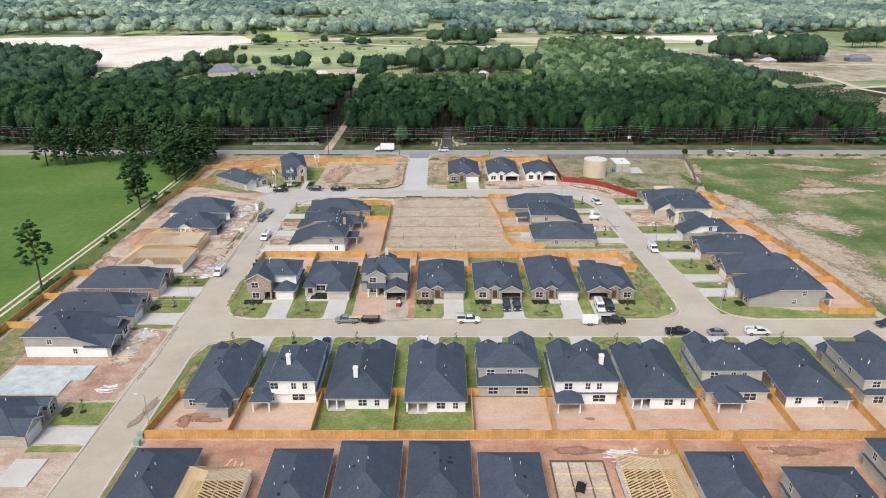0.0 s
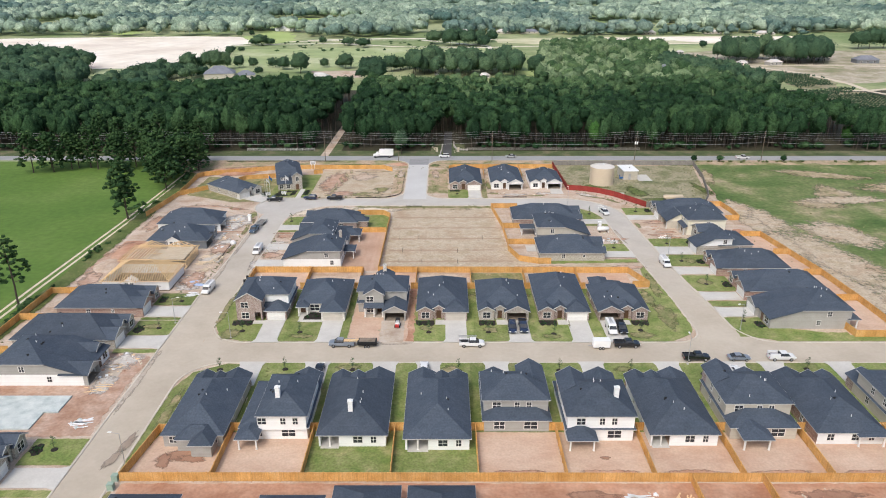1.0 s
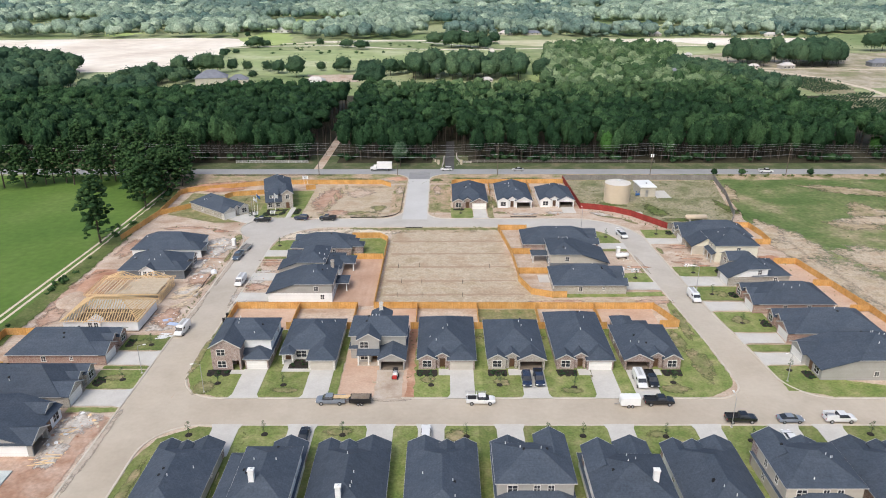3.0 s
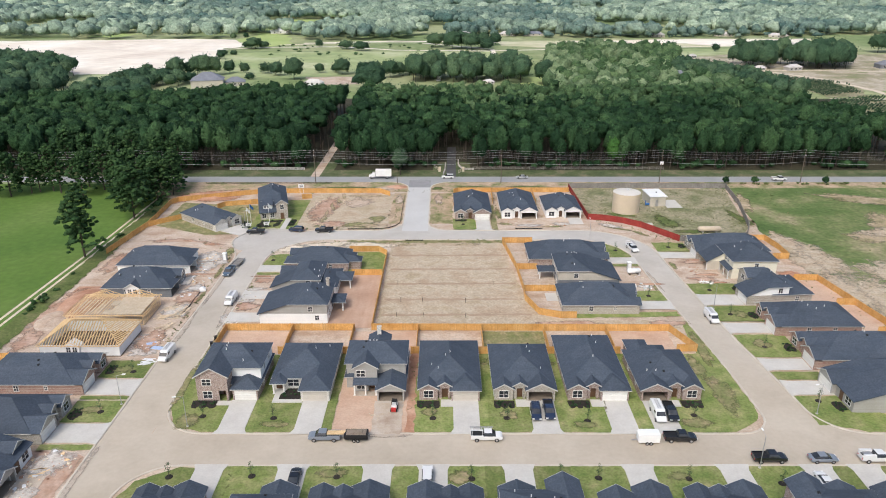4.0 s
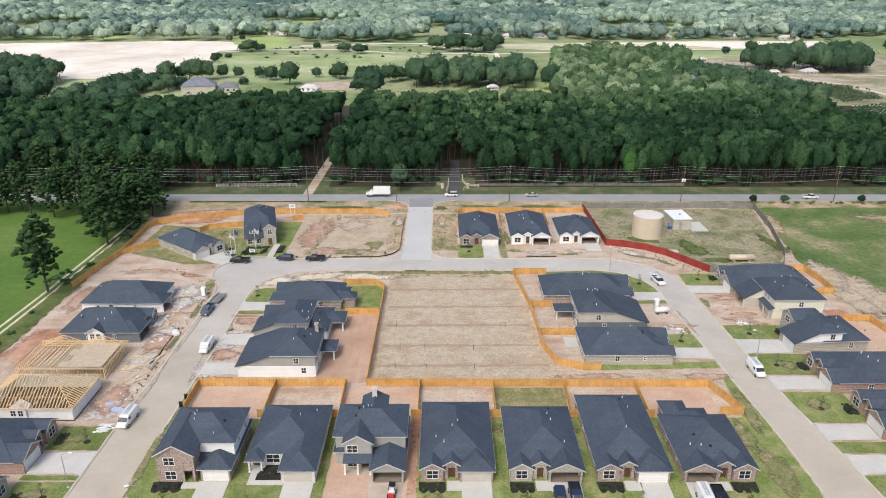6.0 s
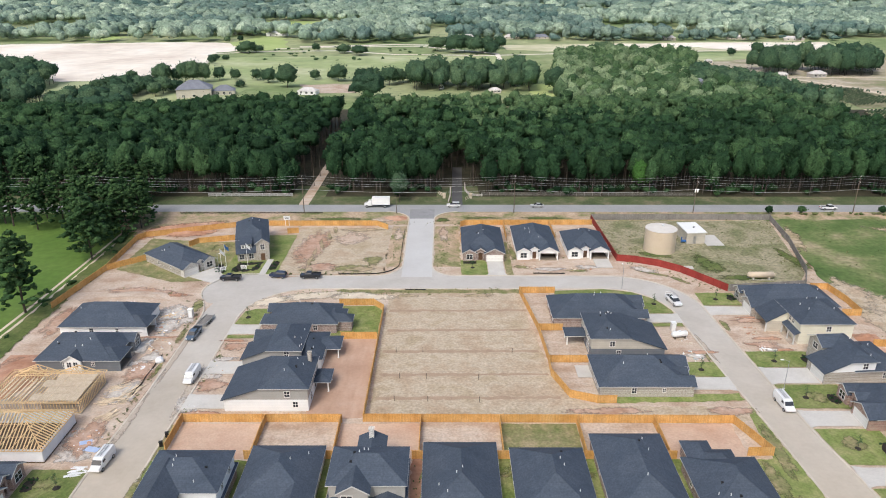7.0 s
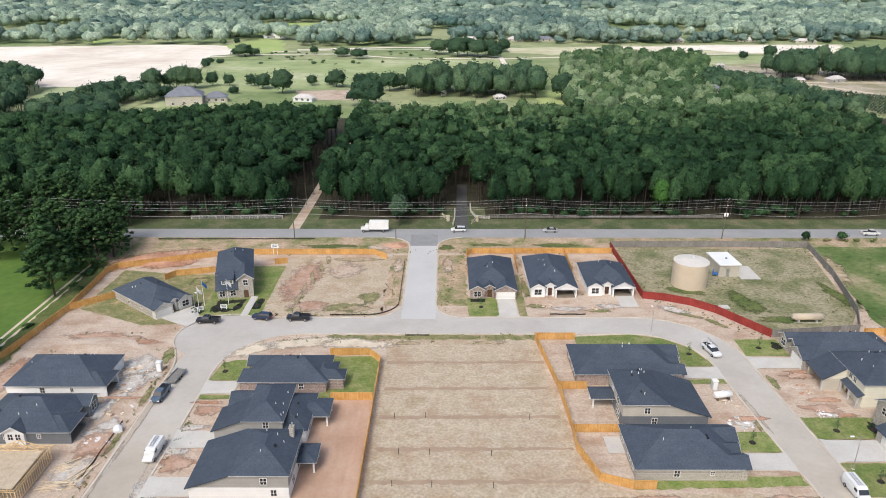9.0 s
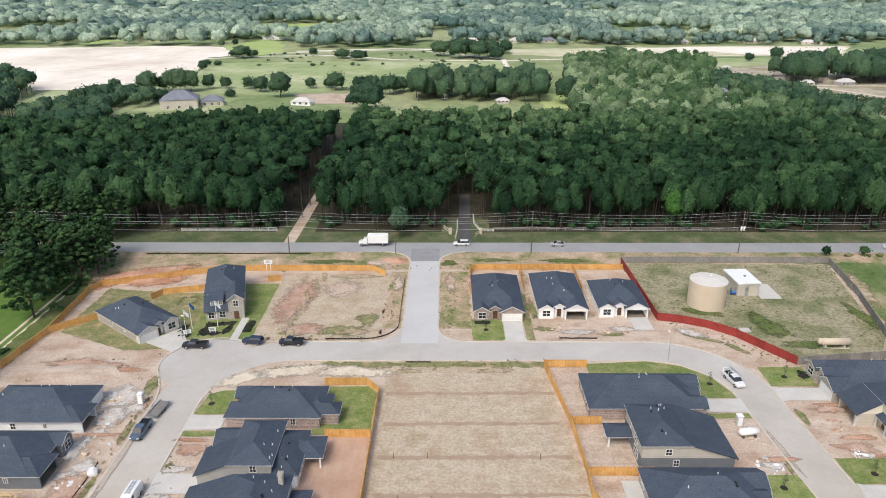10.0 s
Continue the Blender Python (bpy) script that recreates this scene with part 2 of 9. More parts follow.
def brick(name, a, b, mortar):
    m = material(name, [a, b], 1.4, rough=0.85, fine=0.35, fine_scale=5, detail=8)
    nt = m.node_tree
    N, L = nt.nodes, nt.links
    bsdf = N["Principled BSDF"]
    src = bsdf.inputs["Base Color"].links[0].from_socket
    tc = N.new("ShaderNodeTexCoord")
    br = N.new("ShaderNodeTexBrick")
    br.inputs["Scale"].default_value = 2.0
    br.inputs["Mortar"].default_value = (*mortar, 1)
    br.inputs["Mortar Size"].default_value = 0.02
    mp = N.new("ShaderNodeMapping")
    mp.inputs["Rotation"].default_value = (radians(90), 0, radians(30))
    L.new(tc.outputs["Object"], mp.inputs["Vector"])
    L.new(mp.outputs[0], br.inputs["Vector"])
    L.new(src, br.inputs["Color1"])
    d = N.new("ShaderNodeVectorMath")
    d.operation = "SCALE"
    d.inputs["Scale"].default_value = 0.72
    L.new(src, d.inputs[0])
    L.new(d.outputs[0], br.inputs["Color2"])
    L.new(br.outputs["Color"], bsdf.inputs["Base Color"])
    return m


M["brown_brick"] = brick("brown_brick", (0.25, 0.165, 0.138), (0.43, 0.325, 0.285), (0.52, 0.48, 0.44))
M["red_brick"] = brick("red_brick", (0.32, 0.18, 0.142), (0.42, 0.28, 0.225), (0.5, 0.44, 0.38))
M["grey_brick"] = brick("grey_brick", (0.36, 0.32, 0.27), (0.46, 0.42, 0.36), (0.55, 0.52, 0.47))
M["white_brick"] = brick("white_brick", (0.6, 0.57, 0.52), (0.72, 0.7, 0.65), (0.7, 0.68, 0.64))
M["trim"] = material("trim", [(0.74, 0.72, 0.68), (0.8, 0.78, 0.74)], 1.0, rough=0.5)
M["soft_trim"] = material("soft_trim", [(0.5, 0.49, 0.47), (0.58, 0.57, 0.55)], 1.0, rough=0.5)
M["glass"] = material("glass", [(0.02, 0.023, 0.028), (0.045, 0.05, 0.058)], 0.8, rough=0.06, spec=0.6)
M["door"] = material("door", [(0.09, 0.05, 0.03), (0.15, 0.08, 0.045)], 1.0, rough=0.5)
M["garage_white"] = stripes(material("garage_white", [(0.74, 0.72, 0.68), (0.8, 0.79, 0.75)], 1.0, rough=0.5), 2, 1.9, 0.1)
M["garage_tan"] = stripes(material("garage_tan", [(0.5, 0.46, 0.4), (0.56, 0.52, 0.46)], 1.0, rough=0.5), 2, 1.9, 0.1)
M["fence_wood"] = stripes(material("fence_wood", [(0.5, 0.26, 0.075), (0.6, 0.335, 0.11), (0.64, 0.39, 0.16)], 0.5, rough=0.8, fine=0.15, fine_scale=5, vary=0.1), 0, 7.0, 0.22)
M["grey_wood"] = stripes(material("grey_wood", [(0.2, 0.185, 0.17), (0.28, 0.265, 0.24)], 0.5, rough=0.9, fine=0.15, fine_scale=5, vary=0.12), 0, 7.0, 0.25)
M["pale_rail"] = material("pale_rail", [(0.38, 0.38, 0.36), (0.5, 0.5, 0.48)], 0.6, rough=0.8, fine=0.1)
M["wall_stone"] = material("wall_stone", [(0.36, 0.33, 0.3), (0.5, 0.47, 0.43)], 0.9, fine=0.2, fine_scale=4, vary=0.25, rough=0.9)
M["red_wood"] = stripes(material("red_wood", [(0.24, 0.03, 0.025), (0.31, 0.05, 0.04)], 0.5, rough=0.75, fine=0.12, fine_scale=5, vary=0.08), 0, 7.0, 0.2)
M["lumber"] = material("lumber", [(0.66, 0.46, 0.24), (0.8, 0.61, 0.37)], 1.2, rough=0.8, fine=0.15, island=0.14)
M["pale_board"] = material("pale_board", [(0.6, 0.47, 0.32), (0.74, 0.62, 0.46)], 1.2, rough=0.8, fine=0.15, vary=0.1)
M["osb"] = material("osb", [(0.46, 0.37, 0.26), (0.57, 0.475, 0.35)], 1.2, rough=0.85, fine=0.2)
M["wrap"] = material("wrap", [(0.7, 0.7, 0.7), (0.8, 0.8, 0.8)], 0.6, rough=0.6)
M["mulch"] = material("mulch", [(0.018, 0.016, 0.014), (0.04, 0.034, 0.028)], 1.5, fine=0.3)
# light put into leaf colour: this one cloud-shaded, the next two sunlit
M["leaf"] = material("leaf", [(0.01142, 0.03175, 0.01441), (0.02419, 0.05832, 0.02471), (0.05376, 0.1063, 0.04256)], 0.3, fine=0.5, fine_scale=1.5, rough=0.8, island=0.1, detail=5, tone=0.6, spec=0.08, bump=1.0, reach=0.5)
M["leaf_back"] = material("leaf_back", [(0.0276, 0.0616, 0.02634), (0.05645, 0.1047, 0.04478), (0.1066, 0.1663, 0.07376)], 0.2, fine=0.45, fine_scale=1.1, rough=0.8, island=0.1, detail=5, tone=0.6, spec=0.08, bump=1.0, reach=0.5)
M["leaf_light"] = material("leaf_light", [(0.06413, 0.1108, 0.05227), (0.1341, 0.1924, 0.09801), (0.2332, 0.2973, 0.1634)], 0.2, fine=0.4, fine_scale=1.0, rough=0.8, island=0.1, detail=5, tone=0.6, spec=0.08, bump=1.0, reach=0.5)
# aerial haze painted in: far leaves made paler and bluer
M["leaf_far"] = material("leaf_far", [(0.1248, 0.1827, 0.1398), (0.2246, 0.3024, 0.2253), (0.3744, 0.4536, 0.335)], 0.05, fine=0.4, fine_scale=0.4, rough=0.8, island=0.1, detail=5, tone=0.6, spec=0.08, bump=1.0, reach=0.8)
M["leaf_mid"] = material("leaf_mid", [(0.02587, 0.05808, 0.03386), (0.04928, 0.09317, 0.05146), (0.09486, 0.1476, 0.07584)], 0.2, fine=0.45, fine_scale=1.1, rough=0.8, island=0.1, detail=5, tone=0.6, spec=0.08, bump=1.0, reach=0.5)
# darker far leaves, lifted and blued for haze as well
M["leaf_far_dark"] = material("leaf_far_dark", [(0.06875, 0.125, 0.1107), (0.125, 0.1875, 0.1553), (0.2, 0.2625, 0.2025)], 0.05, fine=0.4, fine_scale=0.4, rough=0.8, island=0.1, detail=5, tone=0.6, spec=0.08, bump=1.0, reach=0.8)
M["leaf_bright"] = material("leaf_bright", [(0.03, 0.085, 0.02), (0.05, 0.125, 0.03), (0.075, 0.165, 0.038)], 0.3, fine=0.45, fine_scale=1.6, rough=0.8, island=0.1, detail=5, tone=0.6, spec=0.08, bump=1.0, reach=0.4)
M["pink_roof"] = material("pink_roof", [(0.5, 0.42, 0.4), (0.6, 0.52, 0.49)], 0.3, fine=0.1)
M["pale_roof"] = material("pale_roof", [(0.5, 0.47, 0.44), (0.62, 0.59, 0.56)], 0.3, fine=0.1)
M["straw"] = material("straw", [(0.4, 0.4, 0.22), (0.55, 0.52, 0.34), (0.66, 0.6, 0.45)], 0.015, fine=0.1, fine_scale=0.1)
M["bright_grass"] = material("bright_grass", [(0.3, 0.4, 0.12), (0.42, 0.48, 0.2)], 0.01, fine=0.1, fine_scale=0.1)
M["farm_soil"] = material("farm_soil", [(0.2, 0.22, 0.1), (0.3, 0.27, 0.17), (0.48, 0.41, 0.32), (0.24, 0.25, 0.12)], 0.03, fine=0.2, fine_scale=0.3)
M["verge_dark"] = material("verge_dark", [(0.07, 0.1, 0.025), (0.11, 0.14, 0.04), (0.17, 0.17, 0.07)], 0.2, fine=0.3, fine_scale=1.5)
M["slate_roof"] = material("slate_roof", [(0.16, 0.17, 0.2), (0.22, 0.23, 0.26)], 0.3, fine=0.1)
M["bark"] = material("bark", [(0.05, 0.04, 0.032), (0.1, 0.08, 0.064)], 0.8, fine=0.3)
M["pole_wood"] = material("pole_wood", [(0.11, 0.085, 0.065), (0.16, 0.13, 0.1)], 0.8, fine=0.2)
M["wire"] = material("wire", [(0.4, 0.4, 0.4), (0.5, 0.5, 0.5)], 1.0, rough=0.5, metal=0.3)
M["steel"] = material("steel", [(0.35, 0.35, 0.35), (0.45, 0.45, 0.45)], 1.0, rough=0.45, metal=0.6)
M["tank_cream"] = material("tank_cream", [(0.56, 0.46, 0.34), (0.62, 0.52, 0.4)], 0.25, rough=0.5, fine=0.05)
M["tank_roof"] = material("tank_roof", [(0.6, 0.56, 0.5), (0.68, 0.64, 0.58)], 0.4, rough=0.6)
M["white_metal"] = material("white_metal", [(0.78, 0.78, 0.76), (0.84, 0.84, 0.82)], 0.5, rough=0.4)
M["black"] = material("black", [(0.012, 0.012, 0.013), (0.02, 0.02, 0.02)], 1.0, rough=0.6)
M["rubber"] = material("rubber", [(0.015, 0.015, 0.016), (0.025, 0.025, 0.025)], 1.0, rough=0.85)
M["blue"] = material("blue", [(0.03, 0.12, 0.36), (0.05, 0.17, 0.42)], 1.0, rough=0.5)
M["red"] = material("red", [(0.45, 0.03, 0.03), (0.5, 0.05, 0.04)], 1.0, rough=0.5)
M["sheet_blue"] = material("sheet_blue", [(0.35, 0.45, 0.65), (0.45, 0.55, 0.72)], 1.0, rough=0.6)
M["green_box"] = material("green_box", [(0.24, 0.34, 0.27), (0.31, 0.4, 0.33)], 1.0, rough=0.6)


def paint(name, c, rough=0.25):
    m = material(name, [tuple(v * 0.94 for v in c), c], 0.8, rough=rough, spec=0.5)
    m.node_tree.nodes["Principled BSDF"].inputs["Coat Weight"].default_value = 0.5
    return m


# ---------------------------------------------------------------- mesh helpers
def mesh_of(name, bm, mat):
    me = bpy.data.meshes.new(name)
    bm.to_mesh(me)
    bm.free()
    me.materials.append(mat)
    return me


def part(name, bm, mat, parent, label=""):
    """One mesh object under a thing or a part."""
    me = bm if isinstance(bm, bpy.types.Mesh) else mesh_of(name, bm, mat)
    ob = new(name, me)
    ob.parent = parent
    return tagged(ob, label)


def empty(name, m, label, category, group="", kind=""):
    ob = new(name)
    ob.empty_display_size = 0.5
    ob.matrix_world = m
    return tagged(ob, label, category, group, kind)


def box(bm, x0, x1, y0, y1, z0, z1, m=None):
    vs = [bm.verts.new((x, y, z)) for z in (z0, z1) for x, y in ((x0, y0), (x1, y0), (x1, y1), (x0, y1))]
    if m is not None:
        for v in vs:
            v.co = m @ v.co
    for f in ((3, 2, 1, 0), (4, 5, 6, 7), (0, 1, 5, 4), (1, 2, 6, 5), (2, 3, 7, 6), (3, 0, 4, 7)):
        bm.faces.new([vs[i] for i in f])
    return vs


def boxes(*rows):
    bm = bmesh.new()
    for r in rows:
        box(bm, *r)
    return bm


def beam(bm, a, b, w, h=None):
    """A square bar from a to b."""
    a, b = Vector(a), Vector(b)
    d = b - a
    m = Matrix.Translation(a) @ d.to_track_quat("X", "Z").to_matrix().to_4x4()
    box(bm, 0, d.length, -w / 2, w / 2, -(h or w) / 2, (h or w) / 2, m)


def tube(bm, a, b, r0, r1, n=8, cap=True):
    a, b = Vector(a), Vector(b)
    q = (b - a).to_track_quat("Z", "Y")
    rings = []
    for c, r in ((a, r0), (b, r1)):
        rings.append([bm.verts.new(c + q @ Vector((r * math.cos(i * math.tau / n), r * math.sin(i * math.tau / n), 0))) for i in range(n)])
    for i in range(n):
        f = bm.faces.new((rings[0][i], rings[0][(i + 1) % n], rings[1][(i + 1) % n], rings[1][i]))
        f.smooth = n > 8
    if cap:
        bm.faces.new(rings[1])
        bm.faces.new(rings[0][::-1])
    return rings


LAYER = [0]


def sheet(name, pts, z, mat, label, category, thick=0.0, kind="structure", rag=0.0, seed=1):
    """A flat piece of ground with the outline pts; rag makes its edge uneven by about so many metres."""
    rnd = random.Random(seed)
    LAYER[0] += 1
    z += 0.0004 * LAYER[0]          # no two sheets lie in one plane
    if rag:
        out = []
        for (ax, ay), (bx, by) in zip(pts, pts[1:] + pts[:1]):
            n = max(1, int(math.hypot(bx - ax, by - ay) / max(1.2, rag * 3.2)))
            for i in range(n):
                s = i / n
                out.append((ax + (bx - ax) * s + rnd.uniform(-rag, rag), ay + (by - ay) * s + rnd.uniform(-rag, rag)))
        pts = out
    bm = bmesh.new()
    vs = [bm.verts.new((x, y, z)) for x, y in pts]
    f = bm.faces.new(vs)
    if f.normal.z < 0 or sum(x0 * y1 - x1 * y0 for (x0, y0), (x1, y1) in zip(pts, pts[1:] + pts[:1])) < 0:
        bmesh.ops.reverse_faces(bm, faces=[f])
    if thick:
        r = bmesh.ops.extrude_face_region(bm, geom=[f])
        for v in r["geom"]:
            if isinstance(v, bmesh.types.BMVert):
                v.co.z -= thick
    bmesh.ops.triangulate(bm, faces=bm.faces[:])
    ob = new(name, mesh_of(name, bm, mat))
    return tagged(ob, label, category, kind=kind)


def rect(x0, x1, y0, y1):
    return [(x0, y0), (x1, y0), (x1, y1), (x0, y1)]


def arc(cx, cy, r, a0, a1, n=10):
    return [(cx + r * math.cos(radians(a0 + (a1 - a0) * i / n)), cy + r * math.sin(radians(a0 + (a1 - a0) * i / n))) for i in range(n + 1)]


def offset(pts, d):
    """The line pts moved d metres to its left."""
    out = []
    for i, p in enumerate(pts):
        a, b = pts[max(0, i - 1)], pts[min(len(pts) - 1, i + 1)]
        t = Vector((b[0] - a[0], b[1] - a[1])).normalized()
        out.append((p[0] - t.y * d, p[1] + t.x * d))
    return out


def strip(name, pts, width, z, mat, label, category):
    return sheet(name, offset(pts, width / 2) + offset(pts, -width / 2)[::-1], z, mat, label, category)


def kerb(pts, z0=0.03, z1=0.19, w=0.4):
    """A concrete kerb swept along pts."""
    bm = bmesh.new()
    a, b = offset(pts, w / 2), offset(pts, -w / 2)
    rows = []
    for p, q in zip(a, b):
        rows.append([bm.verts.new((p[0], p[1], z0)), bm.verts.new((p[0], p[1], z1 - 0.03)), bm.verts.new((p[0] * 0.8 + q[0] * 0.2, p[1] * 0.8 + q[1] * 0.2, z1)),
                     bm.verts.new((p[0] * 0.2 + q[0] * 0.8, p[1] * 0.2 + q[1] * 0.8, z1)), bm.verts.new((q[0], q[1], z1 - 0.03)), bm.verts.new((q[0], q[1], z0))])
    for r, s in zip(rows, rows[1:]):
        for i in range(5):
            bm.faces.new((r[i], r[i + 1], s[i + 1], s[i]))
    return tagged(new("kerb", mesh_of("kerb", bm, M["kerb"])), "pale concrete kerb along the street edge", "kerb", kind="structure")


def fillet(cx, cy, sx, sy, r, z, mat):
    """The rounded inner corner where two streets meet."""
    a0 = {(1, 1): 180, (-1, 1): 270, (-1, -1): 0, (1, -1): 90}[(sx, sy)]
    pts = [(cx, cy)] + arc(cx + sx * r, cy + sy * r, r, a0, a0 + 90, 8)
    return sheet("street_corner", pts, z, mat, "pale concrete street corner", "street")


# ---------------------------------------------------------------- ground
bm = bmesh.new()
bmesh.ops.create_grid(bm, x_segments=60, y_segments=60, size=4500)
for v in bm.verts:
    v.co.y += 2000
ob = new("ground", mesh_of("ground", bm, M["ground"]))
tagged(ob, "wide green and straw-coloured farmland", "ground", kind="structure")

sheet("meadow", [(-420, 20), (-103.5, 20), (-103.5, 300), (-118, 318), (-420, 318)], 0.012, M["meadow"], "smooth bright green meadow beside the fence", "meadow", rag=0.4)
sheet("rough_field", [(96, 20), (420, 20), (420, 318), (96, 318)], 0.012, M["rough_grass"], "rough green field with bare sandy patches", "field")
sheet("building_site", [(-106, -160), (106, -160), (109, 160), (108.6, 178), (107.6, 194), (105.4, 208), (103.2, 224), (101.5, 234), (102, 262), (108, 311), (47, 311), (40, 308), (-74, 308), (-103, 297)],
      0.02, M["soil"], "bare pinkish sandy soil of the building site", "soil", rag=0.8)
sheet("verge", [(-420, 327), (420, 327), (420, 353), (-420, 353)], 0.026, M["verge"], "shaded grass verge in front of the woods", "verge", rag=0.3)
sheet("verge", [(-110, 302), (-97, 296), (-75, 305), (47, 308), (110, 312), (420, 313), (420, 321), (-118, 321)], 0.03, M["road_edge"], "patchy soil and grass beside the main road", "verge", rag=0.4)
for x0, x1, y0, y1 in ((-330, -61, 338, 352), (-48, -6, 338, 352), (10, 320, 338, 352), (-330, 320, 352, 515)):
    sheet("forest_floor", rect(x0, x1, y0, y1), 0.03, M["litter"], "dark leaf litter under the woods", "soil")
for x0, x1 in ((-20.2, -15.6), (-6.2, 1.6)):
    sheet("street_verge", rect(x0, x1, 270, 305), 0.045, M["road_edge"], "weedy sandy strip beside the entry street", "verge", rag=0.4, seed=int(x0))

# ---------------------------------------------------------------- streets
ZS = 0.05
main = strip("main_road", [(-700, 324.0), (700, 324.0)], 8.0, ZS, M["asphalt"], "grey asphalt main road", "road")
def along(line, y):
    """The x of a street's edge at y."""
    for (ax, ay), (bx, by) in zip(line, line[1:]):
        if ay <= y <= by:
            return ax + (bx - ax) * (y - ay) / (by - ay)
    return line[0][0] if y < line[0][1] else line[-1][0]


# the edges of the two long streets, from south to north
WEST_OUT = [(-64.5, -160), (-64.4, 150), (-64.2, 190), (-63.6, 204), (-63.5, 240)]
WEST_IN = [(-56.0, -160), (-55.8, 150), (-55.1, 164), (-54.9, 192), (-54.4, 215), (-54.3, 238)]
EAST_IN = [(59.7, 150), (59.6, 161), (59.3, 173), (58.4, 188), (57.2, 204), (56.4, 212), (55.9, 219), (55.4, 227), (54.9, 236), (54.6, 240)]
EAST_OUT = [(68.8, 150), (68.6, 163), (68.1, 170), (67.1, 180), (65.8, 191), (65.0, 204), (64.4, 214), (63.6, 228), (63.1, 237), (62.9, 242)]
BEND_IN = arc(39.4, 240, 15.2, 0, 90, 12)[1:] + arc(-37.1, 238, 17.2, 90, 180, 12)[:-1]
BEND_OUT = arc(41.4, 242.3, 21.5, 0, 90, 14)[1:]
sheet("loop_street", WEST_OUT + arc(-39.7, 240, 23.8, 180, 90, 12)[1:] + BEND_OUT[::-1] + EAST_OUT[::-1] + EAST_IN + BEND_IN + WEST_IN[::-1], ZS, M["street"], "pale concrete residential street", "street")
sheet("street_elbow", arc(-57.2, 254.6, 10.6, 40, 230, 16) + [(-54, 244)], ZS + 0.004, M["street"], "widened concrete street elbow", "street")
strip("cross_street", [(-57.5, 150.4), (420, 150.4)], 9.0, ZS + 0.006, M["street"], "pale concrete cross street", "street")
strip("entry_street", [(-10.9, 263.0), (-10.9, 312.6)], 8.6, ZS + 0.009, M["street_light"], "light concrete entry street", "street")
for c in ((-55.4, 154.9, 1, 1, 9), (-55.8, 145.9, 1, -1, 9), (59.6, 154.9, -1, 1, 6), (68.7, 154.9, 1, 1, 9),
          (-15.2, 263.8, -1, 1, 8), (-6.6, 263.8, 1, 1, 7)):
    fillet(*c, ZS + 0.012, M["street"])
for c in ((-15.2, 320.0, -1, -1, 8), (-6.6, 320.0, 1, -1, 8)):
    fillet(*c, ZS + 0.012, M["asphalt"])
sheet("road_apron", [(-15.2, 312.4), (-6.6, 312.4), (-6.6, 322.6), (-15.2, 322.6)], ZS + 0.004, M["patch_asphalt"], "darker asphalt apron where the street meets the road", "road")
strip("woodland_drive", [(1.5, 326), (1.8, 345), (2.4, 380)], 4.0, ZS - 0.01, M["dark_asphalt"], "dark asphalt drive into the woods", "drive")
strip("woodland_track", [(-54.5, 327), (-54.0, 350), (-52.5, 470)], 3.6, ZS - 0.012, M["soil"], "sandy track cut through the woods", "track")

kerb(WEST_OUT + [(-64.0, 243), (-65.6, 247.5)])
kerb([(-56.0, -160), (-55.8, 136.9)] + arc(-46.8, 136.9, 9, 180, 90, 8) + [(420, 145.9)])
kerb([(50, 154.9), (53.6, 154.9)] + arc(53.6, 160.9, 6, -90, 0, 8) + EAST_IN[2:] + BEND_IN + WEST_IN[:2:-1] + [(-55.1, 163.9)] + arc(-46.1, 163.9, 9, 180, 270, 8) + [(50.4, 154.9)])
kerb([(420, 154.9), (77.6, 154.9)] + arc(77.6, 163.9, 9, 270, 180, 8) + EAST_OUT[2:] + BEND_OUT + [(0.4, 263.8)] + arc(0.4, 270.8, 7, 270, 180, 8) + [(-6.6, 312)] + arc(1.4, 312, 8, 180, 90, 8))
kerb([(-50, 263.8), (-23.2, 263.8)] + arc(-23.2, 271.8, 8, 270, 360, 8) + [(-15.2, 312)] + arc(-23.2, 312, 8, 0, 90, 8))
kerb(arc(-57.2, 254.6, 10.7, 60, 215, 16))

# bare sand and weeds along the inside of the bends, and the empty lots
ZL = 0.10
sheet("weed_strip", [(-44, 251.5), (-30, 254.6), (17, 254.6), (17, 252.2), (-30, 252.6)], 0.075, M["thin_lawn"], "weedy grass strip along the kerb", "grass", rag=0.5)
sheet("empty_lot", [(-17.8, 197), (-17.8, 253.0), (16.6, 253.0), (19.5, 212), (22, 203), (27, 200.5), (57.2, 200), (57.4, 195.5), (-17.8, 195.5)], 0.055, M["dry_grass"], "empty lot of dry straw-coloured ground", "lot", rag=0.3)
sheet("empty_lot", [(-51, 265), (-20.5, 265), (-20.5, 303.5), (-50, 303.5)], 0.055, M["dry_grass"], "empty lot of bare tan soil", "lot", rag=0.5)
for i, y in enumerate((231.0, 221.0, 211.2, 202.4, 241.5)):
    sheet("tilled_row", [(-17, y), (17 + i, y + 0.4), (17 + i, y + 1.3), (-17, y + 1.1)], 0.066, M["tilled"], "darker soil line across the empty lot", "soil", rag=0.3, seed=i)
sheet("tank_yard", [(47.6, 310.5), (107.5, 310.5), (99, 266), (93, 257), (73, 254.5), (68, 261), (63.8, 267.5), (58.6, 271.8), (52.4, 274.5), (47.8, 275.5)], 0.05, M["tank_yard"], "dry weedy ground inside the tank yard", "yard")
